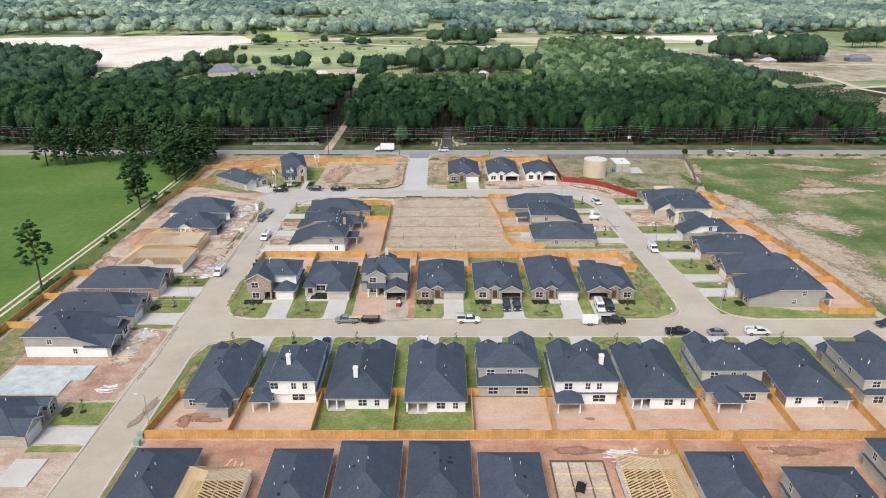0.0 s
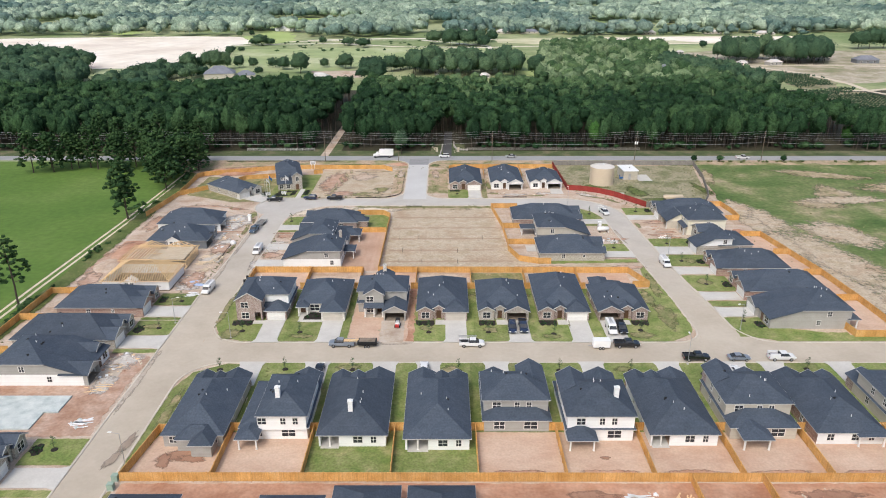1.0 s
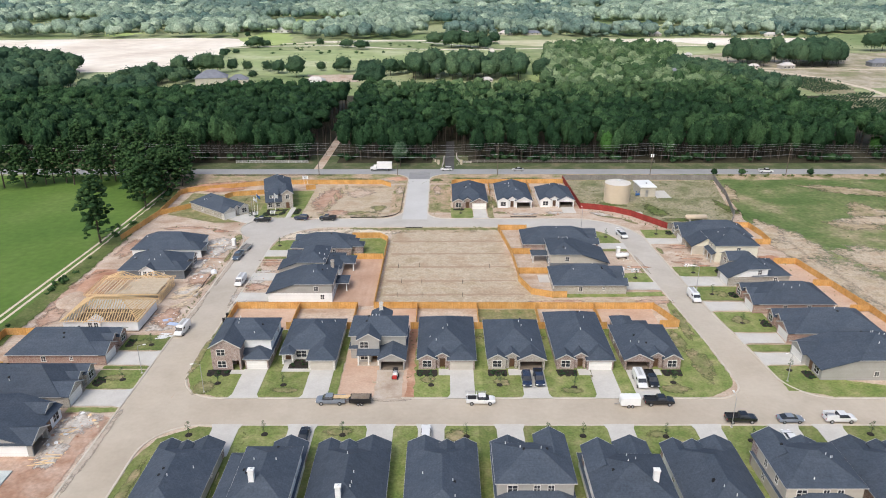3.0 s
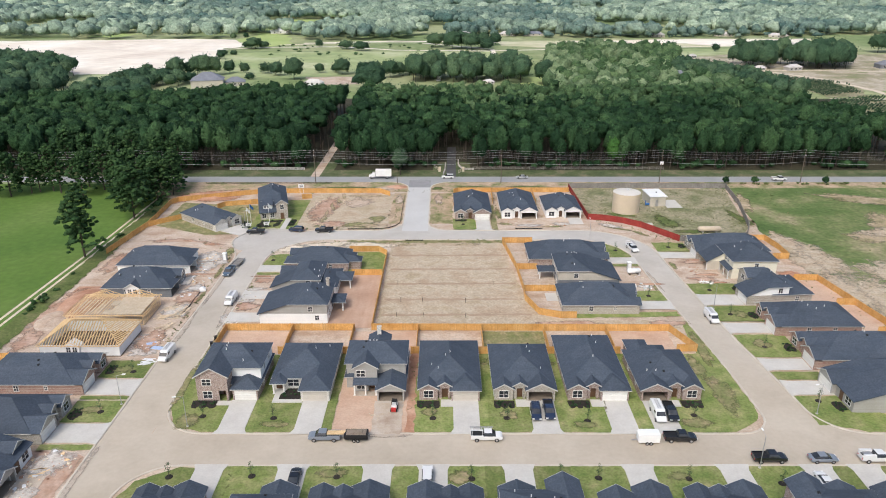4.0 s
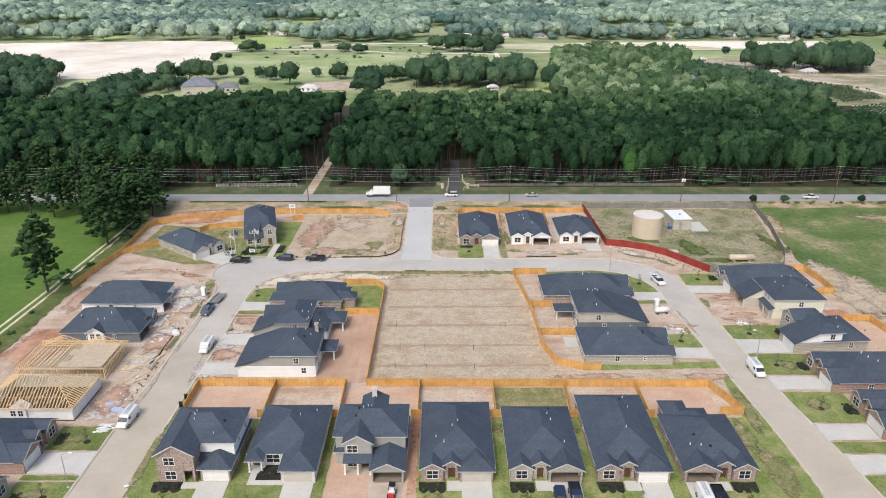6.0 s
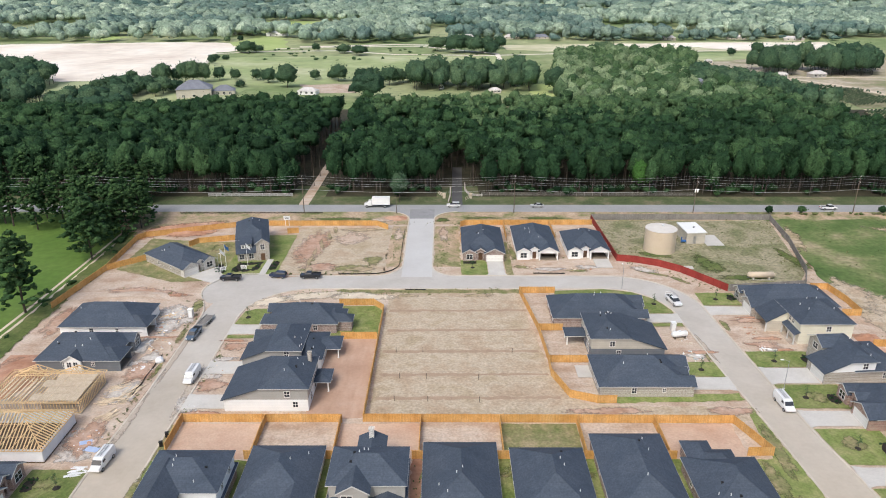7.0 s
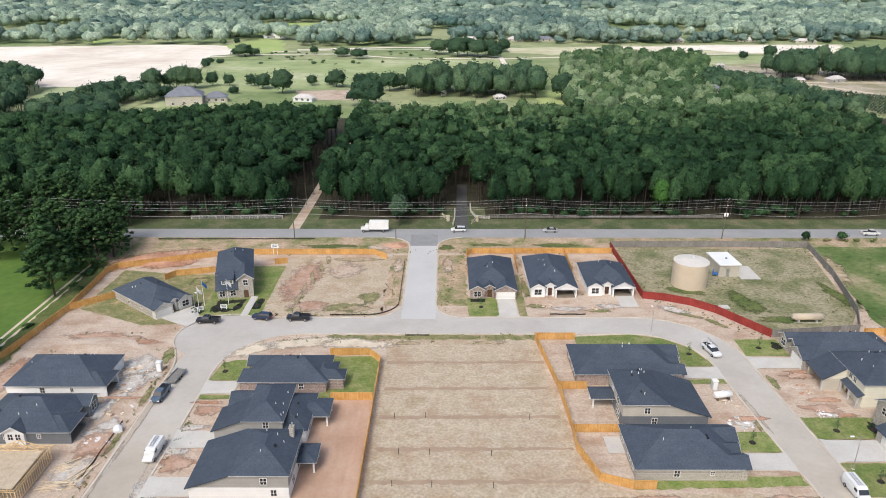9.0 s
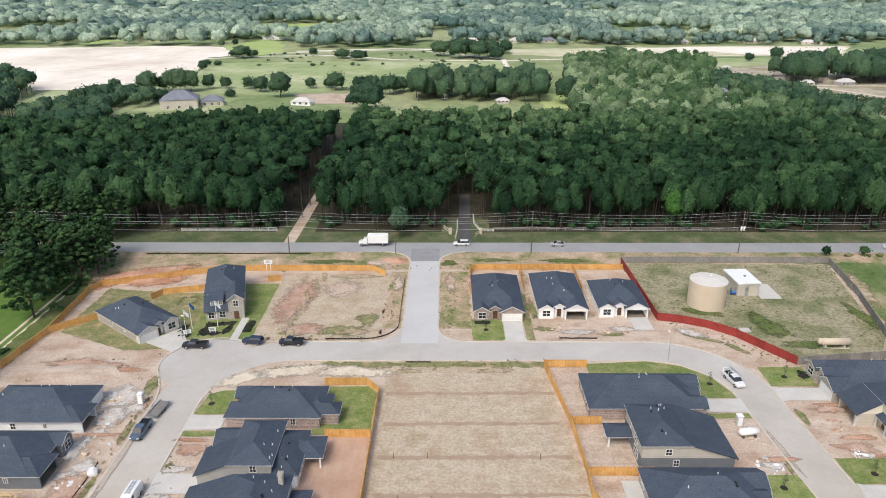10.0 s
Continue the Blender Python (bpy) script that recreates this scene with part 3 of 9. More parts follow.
sheet("side_grass", [(50.5, 155.2), (52.5, 155.5), (55.0, 156.8), (57.6, 158.9), (58.9, 161.0), (59.2, 163), (58.9, 176), (57.2, 200), (55.6, 197), (54.8, 184), (51, 184)], ZL, M["lawn"], "patchy corner lawn beside the street", "lawn", rag=0.2)
sheet("side_grass", [(-54.8, 163), (-52.2, 157), (-46.6, 155.4), (-36.8, 155.3), (-36.8, 183.5), (-54.7, 183.5)], ZL, M["lawn"], "patchy corner lawn beside the street", "lawn", rag=0.2)
sheet("weed_strip", [(-54.7, 183.6), (-53.3, 183.6), (-53.3, 194.0), (-54.6, 194.0)], ZL, M["thin_lawn"], "thin weeds along the kerb", "grass", rag=0.2)
sheet("side_grass", [(-55.6, 108), (-55.6, 136), (-53.2, 142), (-47, 145.4), (-39.4, 145.4), (-39.4, 122), (-52.2, 121), (-54.6, 108)], ZL, M["lawn"], "patchy corner lawn beside the street", "lawn", rag=0.2)
sheet("side_grass", [(68.9, 163), (71.6, 157.5), (77, 155.4), (107, 155.4), (107, 159.5), (90, 159.5), (77, 163)], ZL, M["lawn"], "corner lawn along the cross street", "lawn", rag=0.2)
sheet("side_grass", [(27, 201.2), (56.8, 202.2), (56.4, 204.6), (27, 204)], ZL, M["lawn"], "thin grass strip beside the brick house", "lawn", rag=0.3)
# two wheel tracks of pale gravel along the meadow's edge
for dx in (-1.0, 1.0):
    strip("gravel_track", [(-112 + dx, 40), (-110.5 + dx, 150), (-109.6 + dx, 185), (-107.6 + dx, 240), (-107.0 + dx, 300)], 0.8, 0.03, M["sand"], "pale gravel wheel track through the grass", "track")


# ---------------------------------------------------------------- trees
TONES = {}


def cube_sphere(n):
    """Unit directions and quads of a cube of n by n faces a side, blown up to a sphere."""
    ids, P, F = {}, [], []
    def vid(p):
        if p not in ids:
            ids[p] = len(P)
            v = np.array(p, float) * 2 / n - 1
            P.append(v / np.linalg.norm(v))
        return ids[p]
    for axis in range(3):
        for side in (0, n):
            for i in range(n):
                for j in range(n):
                    q = []
                    for a, b in ((i, j), (i + 1, j), (i + 1, j + 1), (i, j + 1)):
                        p = [a, b]
                        p.insert(axis, side)
                        q.append(vid(tuple(p)))
                    F.append(q if (side > 0) != (axis == 1) else q[::-1])
    return np.array(P), np.array(F)


def lobed(trees, lobes, per, size, seed, spread=0.12, flat=0.78, rough=0.2):
    """Crowns of many rounded tufts of foliage, each a lumpy blob, with loose leaf clumps breaking their outline."""
    rng = np.random.default_rng(seed)
    T = np.asarray(trees, float)
    n = len(T)
    R, H = T[:, 4][:, None], T[:, 3][:, None]
    u = np.clip((np.arange(lobes)[None, :] + rng.uniform(0.1, 0.9, (n, lobes))) / lobes, 0.05, 0.93)
    prof = np.sqrt(np.clip(1 - (1.62 * u - 0.62) ** 2, 0.02, 1))
    th = 2.4 * np.arange(lobes)[None, :] + rng.uniform(0, 6.28, (n, 1)) + rng.normal(0, 0.35, (n, lobes))
    lr = R * rng.uniform(0.3, 0.46, (n, lobes)) * (0.7 + 0.3 * prof) * (11 / max(6, lobes)) ** 0.22
    rad = np.clip(R * prof * rng.uniform(0.8, 1.06, (n, lobes)) - lr * 0.7, 0, None)
    pc = np.stack([T[:, :1] + rad * np.cos(th), T[:, 1:2] + rad * np.sin(th), T[:, 2:3] + H * u - lr * 0.25], -1)
    D, Q = cube_sphere(2)
    Q = Q[(D[Q].mean(1)[:, 2] > -0.6)]
    low = np.minimum(1, 1 + D[:, 2] * 0.45)                       # undersides are drawn in
    lump = 1 + rng.normal(0, rough, (n, lobes, len(D), 1))
    ell = D * np.stack([np.ones(len(D)), np.ones(len(D)), flat * low], -1)
    V = (pc[:, :, None, :] + lr[:, :, None, None] * ell[None, None] * lump).reshape(-1, 3)
    F = (Q[None] + (np.arange(n * lobes) * len(D))[:, None, None]).reshape(-1, 4)
    x, y = T[:, 0], T[:, 1]
    stand = np.sin(x * 0.019 + 1.7 * np.sin(y * 0.013 + seed)) * np.sin(y * 0.023 + 1.3 * np.sin(x * 0.011))
    tone = np.clip(0.5 + 0.1 * stand + spread * rng.normal(0, 1, n), 0.1, 0.95)
    tl = np.clip(tone[:, None] + rng.normal(0, 0.045, (n, lobes)), 0.05, 0.97)
    tones = [np.repeat(tl.ravel(), len(Q))]
    Vs, Fs = [V], [F]
    if per:
        nrm = rng.normal(0, 1, (n, lobes, per, 3))
        nrm[..., 2] = np.abs(nrm[..., 2]) * 1.2 - 0.3
        nrm /= np.linalg.norm(nrm, axis=-1, keepdims=True)
        pos = pc[:, :, None, :] + nrm * lr[:, :, None, None] * rng.uniform(0.86, 1.16, (n, lobes, per, 1)) * np.array([1, 1, flat])
        face = nrm + rng.normal(0, 0.3, nrm.shape)
        face /= np.linalg.norm(face, axis=-1, keepdims=True)
        a = np.cross(face, rng.normal(0, 1, nrm.shape))
        a /= np.linalg.norm(a, axis=-1, keepdims=True) + 1e-9
        b = np.cross(face, a)
        sz = size * rng.uniform(0.6, 1.3, (n, lobes, per, 1))
        c = [pos + a * sz * i + b * sz * j for i, j in ((-1, -0.5), (0.5, -1), (1, 0.55), (-0.4, 0.9))]
        L = np.stack(c, -2).reshape(-1, 3)
        Vs.append(L)
        Fs.append(np.arange(len(L)).reshape(-1, 4) + len(V))
        tones.append(np.repeat(tl.ravel(), per))
    TONES["last"] = np.concatenate(tones)
    return np.concatenate(Vs), np.concatenate(Fs)


def crowns(trees, n=4, bumps=9, leaves=80, size=0.36, seed=0, spread=0.13, depth=0.38, rough=0.11):
    """Whole crowns: one lumpy closed shell of foliage a tree, its surface broken up by leaf clumps."""
    rng = np.random.default_rng(seed)
    T = np.asarray(trees, float)
    k = len(T)
    ax = np.stack([T[:, 4] * rng.uniform(0.88, 1.12, k), T[:, 4] * rng.uniform(0.88, 1.12, k), T[:, 3] * 0.5], 1)
    mid = np.stack([T[:, 0], T[:, 1], T[:, 2] + T[:, 3] * 0.5], 1)
    D, Q = cube_sphere(n)
    Q = Q[D[Q].mean(1)[:, 2] > -0.62]
    # bumps stand out of the shell in evenly spread directions
    up = np.clip(1 - 1.5 * (np.arange(bumps) + 0.5) / bumps + rng.normal(0, 0.1, (k, bumps)), -0.7, 1)
    th = 2.4 * np.arange(bumps) + rng.uniform(0, 6.28, (k, 1)) + rng.normal(0, 0.3, (k, bumps))
    fl = np.sqrt(1 - up ** 2)
    out = np.stack([fl * np.cos(th), fl * np.sin(th), up], -1)
    dot = np.einsum("vk,npk->nvp", D, out)
    amp = rng.uniform(0.5, 1.0, (k, 1, bumps))
    reach = np.clip((dot - 0.55) / 0.45, 0, 1) ** 0.6 * amp
    rad = 1 - depth + depth * reach.max(-1) + rng.normal(0, rough, (k, len(D)))
    rad *= np.where(D[:, 2] < -0.2, 1 + 0.35 * (D[:, 2] + 0.2), 1)[None]
    off = D[None] * ax[:, None, :] * rad[:, :, None]
    V = [(mid[:, None, :] + off).reshape(-1, 3)]
    F = [(Q[None] + (np.arange(k) * len(D))[:, None, None]).reshape(-1, 4)]
    x, y = T[:, 0], T[:, 1]
    stand = np.sin(x * 0.019 + 1.7 * np.sin(y * 0.013 + seed)) * np.sin(y * 0.023 + 1.3 * np.sin(x * 0.011))
    tone = np.clip(0.5 + 0.1 * stand + spread * rng.normal(0, 1, k), 0.08, 0.96)
    tones = [np.repeat(tone, len(Q))]
    if leaves:
        pick = rng.integers(0, len(D), (k, leaves))
        p = np.take_along_axis(off, pick[:, :, None], 1)
        r = np.linalg.norm(p, axis=-1, keepdims=True)
        nrm = D[pick] + rng.normal(0, 0.55, p.shape)
        nrm /= np.linalg.norm(nrm, axis=-1, keepdims=True)
        pos = mid[:, None, :] + p * rng.uniform(0.9, 1.17, (k, leaves, 1)) + rng.normal(0, 0.1, p.shape) * r
        u = np.cross(nrm, rng.normal(0, 1, p.shape))
        u /= np.linalg.norm(u, axis=-1, keepdims=True) + 1e-9
        w = np.cross(nrm, u)
        sz = size * rng.uniform(0.55, 1.35, (k, leaves, 1))
        c = [pos + u * sz * i + w * sz * j for i, j in ((-1, -0.5), (0.5, -1), (1, 0.55), (-0.4, 0.9))]
        L = np.stack(c, -2).reshape(-1, 3)
        F.append(np.arange(len(L)).reshape(-1, 4) + len(V[0]))
        V.append(L)
        tones.append(np.clip(np.repeat(tone, leaves) + rng.normal(0, 0.17, k * leaves), 0.05, 0.97))
    TONES["last"] = np.concatenate(tones)
    return np.concatenate(V), np.concatenate(F)


def foliage(trees, quads, puffs, size, seed):
    """Loose crowns of leaf clumps: trees are rows x, y, base of crown, height of crown, radius. Returns vertices and faces."""
    rng = np.random.default_rng(seed)
    T = np.asarray(trees, float)
    n = len(T)
    # puff centres in each crown
    th = rng.uniform(0, 2 * np.pi, (n, puffs))
    k = (np.arange(puffs) + 0.5) / puffs
    up = np.clip(k[None, :] + rng.normal(0, 0.1, (n, puffs)), 0.03, 0.97)
    prof = np.sqrt(np.clip(1 - (2 * up - 0.85) ** 2 / 1.4, 0.05, 1))
    rad = rng.uniform(0.35, 0.76, (n, puffs)) * prof
    pc = np.stack([T[:, None, 0] + T[:, None, 4] * rad * np.cos(th), T[:, None, 1] + T[:, None, 4] * rad * np.sin(th), T[:, None, 2] + T[:, None, 3] * up], -1)
    pr = T[:, None, 4] * rng.uniform(0.32, 0.55, (n, puffs)) * (0.55 + 0.45 * prof)
    per = max(1, quads // puffs)
    nrm = rng.normal(0, 1, (n, puffs, per, 3))
    nrm[..., 2] = np.abs(nrm[..., 2]) * 0.9 - 0.25
    nrm /= np.linalg.norm(nrm, axis=-1, keepdims=True)
    pos = pc[:, :, None, :] + nrm * pr[:, :, None, None] * rng.uniform(0.75, 1.08, (n, puffs, per, 1)) * np.array([1, 1, 0.8])
    face = nrm + rng.normal(0, 0.26, nrm.shape)
    face /= np.linalg.norm(face, axis=-1, keepdims=True)
    ref = rng.normal(0, 1, nrm.shape)
    u = np.cross(face, ref)
    u /= np.linalg.norm(u, axis=-1, keepdims=True) + 1e-9
    w = np.cross(face, u)
    s = size * (0.75 + 0.5 * rng.random((n, puffs, per, 1))) * (pr[:, :, None, None] / 1.6) ** 0.5
    c = [pos + u * s * a + w * s * b for a, b in ((-1, -0.6), (0.5, -1), (1, 0.55), (-0.4, 0.9))]
    V = np.stack(c, -2).reshape(-1, 3)
    F = np.arange(len(V)).reshape(-1, 4)
    TONES["last"] = np.repeat(np.clip(0.5 + 0.16 * rng.normal(0, 1, n), 0.1, 0.95), puffs * per)
    return V, F


def fast_mesh(name, V, F, mat):
    me = bpy.data.meshes.new(name)
    me.vertices.add(len(V))
    me.vertices.foreach_set("co", np.ascontiguousarray(V, dtype=np.float32).ravel())
    k = F.shape[1]
    me.loops.add(F.size)
    me.loops.foreach_set("vertex_index", np.ascontiguousarray(F, dtype=np.int32).ravel())
    me.polygons.add(len(F))
    me.polygons.foreach_set("loop_start", np.arange(0, F.size, k, dtype=np.int32))
    me.polygons.foreach_set("use_smooth", np.ones(len(F), dtype=bool))
    me.update(calc_edges=True)
    me.validate()
    if "last" in TONES and len(TONES["last"]) == len(F):
        at = me.attributes.new("tone", "FLOAT", "FACE")      # one tone for each tree
        at.data.foreach_set("value", TONES["last"].astype(np.float32))
    me.materials.append(mat)
    return me


def trunks(trees, seed, thin=0.028):
    rng = np.random.default_rng(seed)
    V, F = [], []
    a = np.arange(5) * 2 * np.pi / 5
    for x, y, z, h, r in trees:
        r0 = (z + h) * thin * 0.5
        base = len(V) * 10
        lean = rng.normal(0, 0.25, 2)
        top = z + h * 0.6
        lo = np.stack([x + r0 * np.cos(a), y + r0 * np.sin(a), np.zeros(5)], 1)
        hi = np.stack([x + lean[0] + r0 * 0.4 * np.cos(a), y + lean[1] + r0 * 0.4 * np.sin(a), np.full(5, top)], 1)
        V.append(np.concatenate([lo, hi]))
        F += [[base + i, base + (i + 1) % 5, base + 5 + (i + 1) % 5, base + 5 + i] for i in range(5)]
    return np.concatenate(V), np.array(F)




# ---------------------------------------------------------------- houses
def roof_z(b, x, y):
    """Height of a block's roof over a point of its plan."""
    x0, x1, y0, y1, eave, kind, pitch = b[:7]
    o = 0.4
    dx, dy = min(x - x0, x1 - x) + o, min(y - y0, y1 - y) + o
    d = {"hip": min(dx, dy), "gx": dy, "gy": dx}[kind]
    return eave + pitch * max(0, d)


def roof_mesh(b):
    """One closed shingle roof: a hip with a thin edge, or two slabs meeting at the ridge."""
    x0, x1, y0, y1, eave, kind, pitch = b[:7]
    o, th = 0.4, 0.14
    X0, X1, Y0, Y1 = x0 - o, x1 + o, y0 - o, y1 + o
    w, d = X1 - X0, Y1 - Y0
    bm = bmesh.new()
    along_x = kind == "gx" or (kind == "hip" and w > d)
    run = d / 2 if along_x else w / 2
    h = pitch * run
    inset = run if kind == "hip" else 0.0
    if along_x:
        ridge = ((X0 + inset, (Y0 + Y1) / 2), (X1 - inset, (Y0 + Y1) / 2))
    else:
        ridge = (((X0 + X1) / 2, Y0 + inset), ((X0 + X1) / 2, Y1 - inset))
    c = [bm.verts.new((x, y, eave)) for x, y in ((X0, Y0), (X1, Y0), (X1, Y1), (X0, Y1))]
    lo = [bm.verts.new((v.co.x, v.co.y, eave - th)) for v in c]
    r = [bm.verts.new((x, y, eave + h)) for x, y in ridge]
    if along_x:
        faces, ends = ((0, 1, r[1], r[0]), (2, 3, r[0], r[1])), ((1, 2, r[1]), (3, 0, r[0]))
    else:
        faces, ends = ((1, 2, r[1], r[0]), (3, 0, r[0], r[1])), ((0, 1, r[0]), (2, 3, r[1]))
    for i, j, p, q in faces:
        bm.faces.new((c[i], c[j], p, q))
    if kind == "hip":
        for i, j, p in ends:
            bm.faces.new((c[i], c[j], p))
        for i in range(4):
            bm.faces.new((c[i], lo[i], lo[(i + 1) % 4], c[(i + 1) % 4]))
        bm.faces.new(lo[::-1])
    else:
        rl = {r[0]: bm.verts.new(r[0].co - Vector((0, 0, th))), r[1]: bm.verts.new(r[1].co - Vector((0, 0, th)))}
        for i, j, p, q in faces:
            bm.faces.new((lo[j], lo[i], rl[q], rl[p]))
            bm.faces.new((c[i], lo[i], lo[j], c[j]))
        for i, j, p in ends:
            bm.faces.new((c[i], p, rl[p], lo[i]))
            bm.faces.new((p, c[j], lo[j], rl[p]))
    bmesh.ops.recalc_face_normals(bm, faces=bm.faces[:])
    return bm, h


def ring(X0, X1, Y0, Y1, z0, z1, t):
    """A closed band of boards round a rectangle."""
    bm = bmesh.new()
    def loop_(e, z):
        return [bm.verts.new(p) for p in ((X0 - e, Y0 - e, z), (X1 + e, Y0 - e, z), (X1 + e, Y1 + e, z), (X0 - e, Y1 + e, z))]
    a, b_, c, d = loop_(t, z0), loop_(t, z1), loop_(0, z1), loop_(0, z0)
    for i in range(4):
        j = (i + 1) % 4
        bm.faces.new((a[i], a[j], b_[j], b_[i]))
        bm.faces.new((b_[i], b_[j], c[j], c[i]))
        bm.faces.new((d[i], d[j], a[j], a[i]))
        bm.faces.new((c[i], c[j], d[j], d[i]))
    return bm


def chevron(u0, u1, y, z, h, m):
    """The two rake boards of one gable, joined at the peak."""
    bm = bmesh.new()
    mid = (u0 + u1) / 2
    prof = ((u0, z - 0.2), (mid, z + h - 0.2), (u1, z - 0.2), (u1, z + 0.02), (mid, z + h + 0.02), (u0, z + 0.02))
    a = [bm.verts.new(m @ Vector((u, y, q))) for u, q in prof]
    b_ = [bm.verts.new(m @ Vector((u, y - 0.05, q))) for u, q in prof]
    for ids in ((0, 1, 4, 5), (1, 2, 3, 4)):
        bm.faces.new([a[i] for i in ids][::-1])
        bm.faces.new([b_[i] for i in ids])
    for i in range(6):
        j = (i + 1) % 6
        bm.faces.new((a[i], a[j], b_[j], b_[i]))
    bmesh.ops.recalc_face_normals(bm, faces=bm.faces[:])
    return bm


def add_trim(house, b, h, mat):
    x0, x1, y0, y1, eave, kind, pitch = b[:7]
    o = 0.4
    X0, X1, Y0, Y1 = x0 - o, x1 + o, y0 - o, y1 + o
    if kind == "hip":
        part("fascia", ring(X0, X1, Y0, Y1, eave - 0.15, eave - 0.02, 0.03), mat, house)
    elif kind == "gy":
        part("rake_board", chevron(X0, X1, Y0, eave, h, Matrix.Identity(4)), mat, house)
    else:
        part("rake_board", chevron(Y0, Y1, 0, eave, h, Matrix.Translation((X1, 0, 0)) @ Matrix.Rotation(radians(90), 4, "Z")), mat, house)
        part("rake_board", chevron(-Y1, -Y0, 0, eave, h, Matrix.Translation((X0, 0, 0)) @ Matrix.Rotation(radians(-90), 4, "Z")), mat, house)


def wall_mesh(b, hole=None, back=None):
    """Walls 0.2 m thick; hole = (u0, u1, z1) leaves a gap in the front wall."""
    x0, x1, y0, y1, eave, kind, pitch = b[:7]
    z0 = b[8] if len(b) > 8 else 0.0
    t = 0.2
    bm = bmesh.new()
    top = eave - 0.1
    if hole:
        u0, u1, hz = hole
        box(bm, x0, u0, y0, y0 + t, z0, top)
        box(bm, u1, x1, y0, y0 + t, z0, top)
        box(bm, u0, u1, y0, y0 + t, hz, top)
    else:
        box(bm, x0, x1, y0, y0 + t, z0, top)
    if back:
        box(bm, x0, back[0], y1 - t, y1, z0, top)
        box(bm, back[1], x1, y1 - t, y1, z0, top)
        box(bm, back[0], back[1], y1 - t, y1, 2.4, top)
        box(bm, back[0] - 0.2, back[1] + 0.2, y1 - 3.0, y1 - 2.8, z0, top)
    else:
        box(bm, x0, x1, y1 - t, y1, z0, top)
    box(bm, x0, x0 + t, y0 + t, y1 - t, z0, top)
    box(bm, x1 - t, x1, y0 + t, y1 - t, z0, top)
    if kind == "gy":
        h = pitch * (x1 - x0 + 0.8) / 2 - 0.14 - 0.4 * 0
        for y in (y0, y1 - t):
            a = [bm.verts.new(p) for p in ((x0, y, top), (x1, y, top), ((x0 + x1) / 2, y, eave + h - 0.1))]
            c = [bm.verts.new(v.co + Vector((0, t, 0))) for v in a]
            bm.faces.new(a), bm.faces.new(c[::-1])
            for i in range(3):
                bm.faces.new((a[i], c[i], c[(i + 1) % 3], a[(i + 1) % 3]))
    if kind == "gx":
        h = pitch * (y1 - y0 + 0.8) / 2 - 0.14
        for x in (x0, x1 - t):
            a = [bm.verts.new(p) for p in ((x, y0, top), (x, y1, top), (x, (y0 + y1) / 2, eave + h - 0.1))]
            c = [bm.verts.new(v.co + Vector((t, 0, 0))) for v in a]
            bm.faces.new(a[::-1]), bm.faces.new(c)
            for i in range(3):
                bm.faces.new((a[i], a[(i + 1) % 3], c[(i + 1) % 3], c[i]))
    return bm


WINDOWS = {}


def window(house, b, side, u, z, w, h, white=True):
    """A window on a block's wall: side f, b, l or r; u along the wall from its middle."""
    x0, x1, y0, y1 = b[:4]
    key = (w, h, white)
    if key not in WINDOWS:
        f = 0.09
        xs, zs = [-w / 2 - f, -w / 2, -0.035, 0.035, w / 2, w / 2 + f], [-h / 2 - f, -h / 2, -0.03, 0.03, h / 2, h / 2 + f]
        fr = bmesh.new()
        lo, hi = ([[fr.verts.new((x, y, z)) for z in zs] for x in xs] for y in (-0.07, 0.05))
        solid = [[not (i in (1, 3) and j in (1, 3)) for j in range(5)] for i in range(5)]
        for i in range(5):
            for j in range(5):
                if not solid[i][j]:
                    continue
                fr.faces.new((lo[i][j], lo[i + 1][j], lo[i + 1][j + 1], lo[i][j + 1]))
                for (di, dj), (p, q) in (((-1, 0), ((i, j), (i, j + 1))), ((1, 0), ((i + 1, j + 1), (i + 1, j))), ((0, -1), ((i + 1, j), (i, j))), ((0, 1), ((i, j + 1), (i + 1, j + 1)))):
                    a, b_ = i + di, j + dj
                    if not (0 <= a < 5 and 0 <= b_ < 5 and solid[a][b_]):
                        fr.faces.new((lo[p[0]][p[1]], lo[q[0]][q[1]], hi[q[0]][q[1]], hi[p[0]][p[1]]))
        bmesh.ops.recalc_face_normals(fr, faces=fr.faces[:])
        pn = boxes((-w / 2, w / 2, -0.03, 0.03, -h / 2, h / 2))
        WINDOWS[key] = (mesh_of("window_frame", fr, M["trim"] if white else M["black"]), mesh_of("pane", pn, M["glass"]))
    fr, pn = WINDOWS[key]
    cx, cy = (x0 + x1) / 2, (y0 + y1) / 2
    m = {"f": pose(cx + u, y0, z), "b": pose(cx - u, y1, z, 0, 0, 180), "l": pose(x0, cy - u, z, 0, 0, -90), "r": pose(x1, cy + u, z, 0, 0, 90)}[side]
    wob = part("window", fr, None, house)
    wob.matrix_local = m
    part("pane", pn, None, wob, "dark reflecting glass")


def garage_door(house, u0, u1, y, z, mat):
    bm = bmesh.new()
    n = 4
    for i in range(n):
        box(bm, u0, u1, y - 0.02, y + 0.06, z * i / n + 0.02, z * (i + 1) / n - 0.015)
        for k in range(4):
            a = u0 + (u1 - u0) * (k + 0.14) / 4
            box(bm, a, a + (u1 - u0) * 0.18, y - 0.045, y - 0.02, z * i / n + 0.12, z * (i + 1) / n - 0.12)
    part("garage_door", bm, mat, house, "panelled garage door")


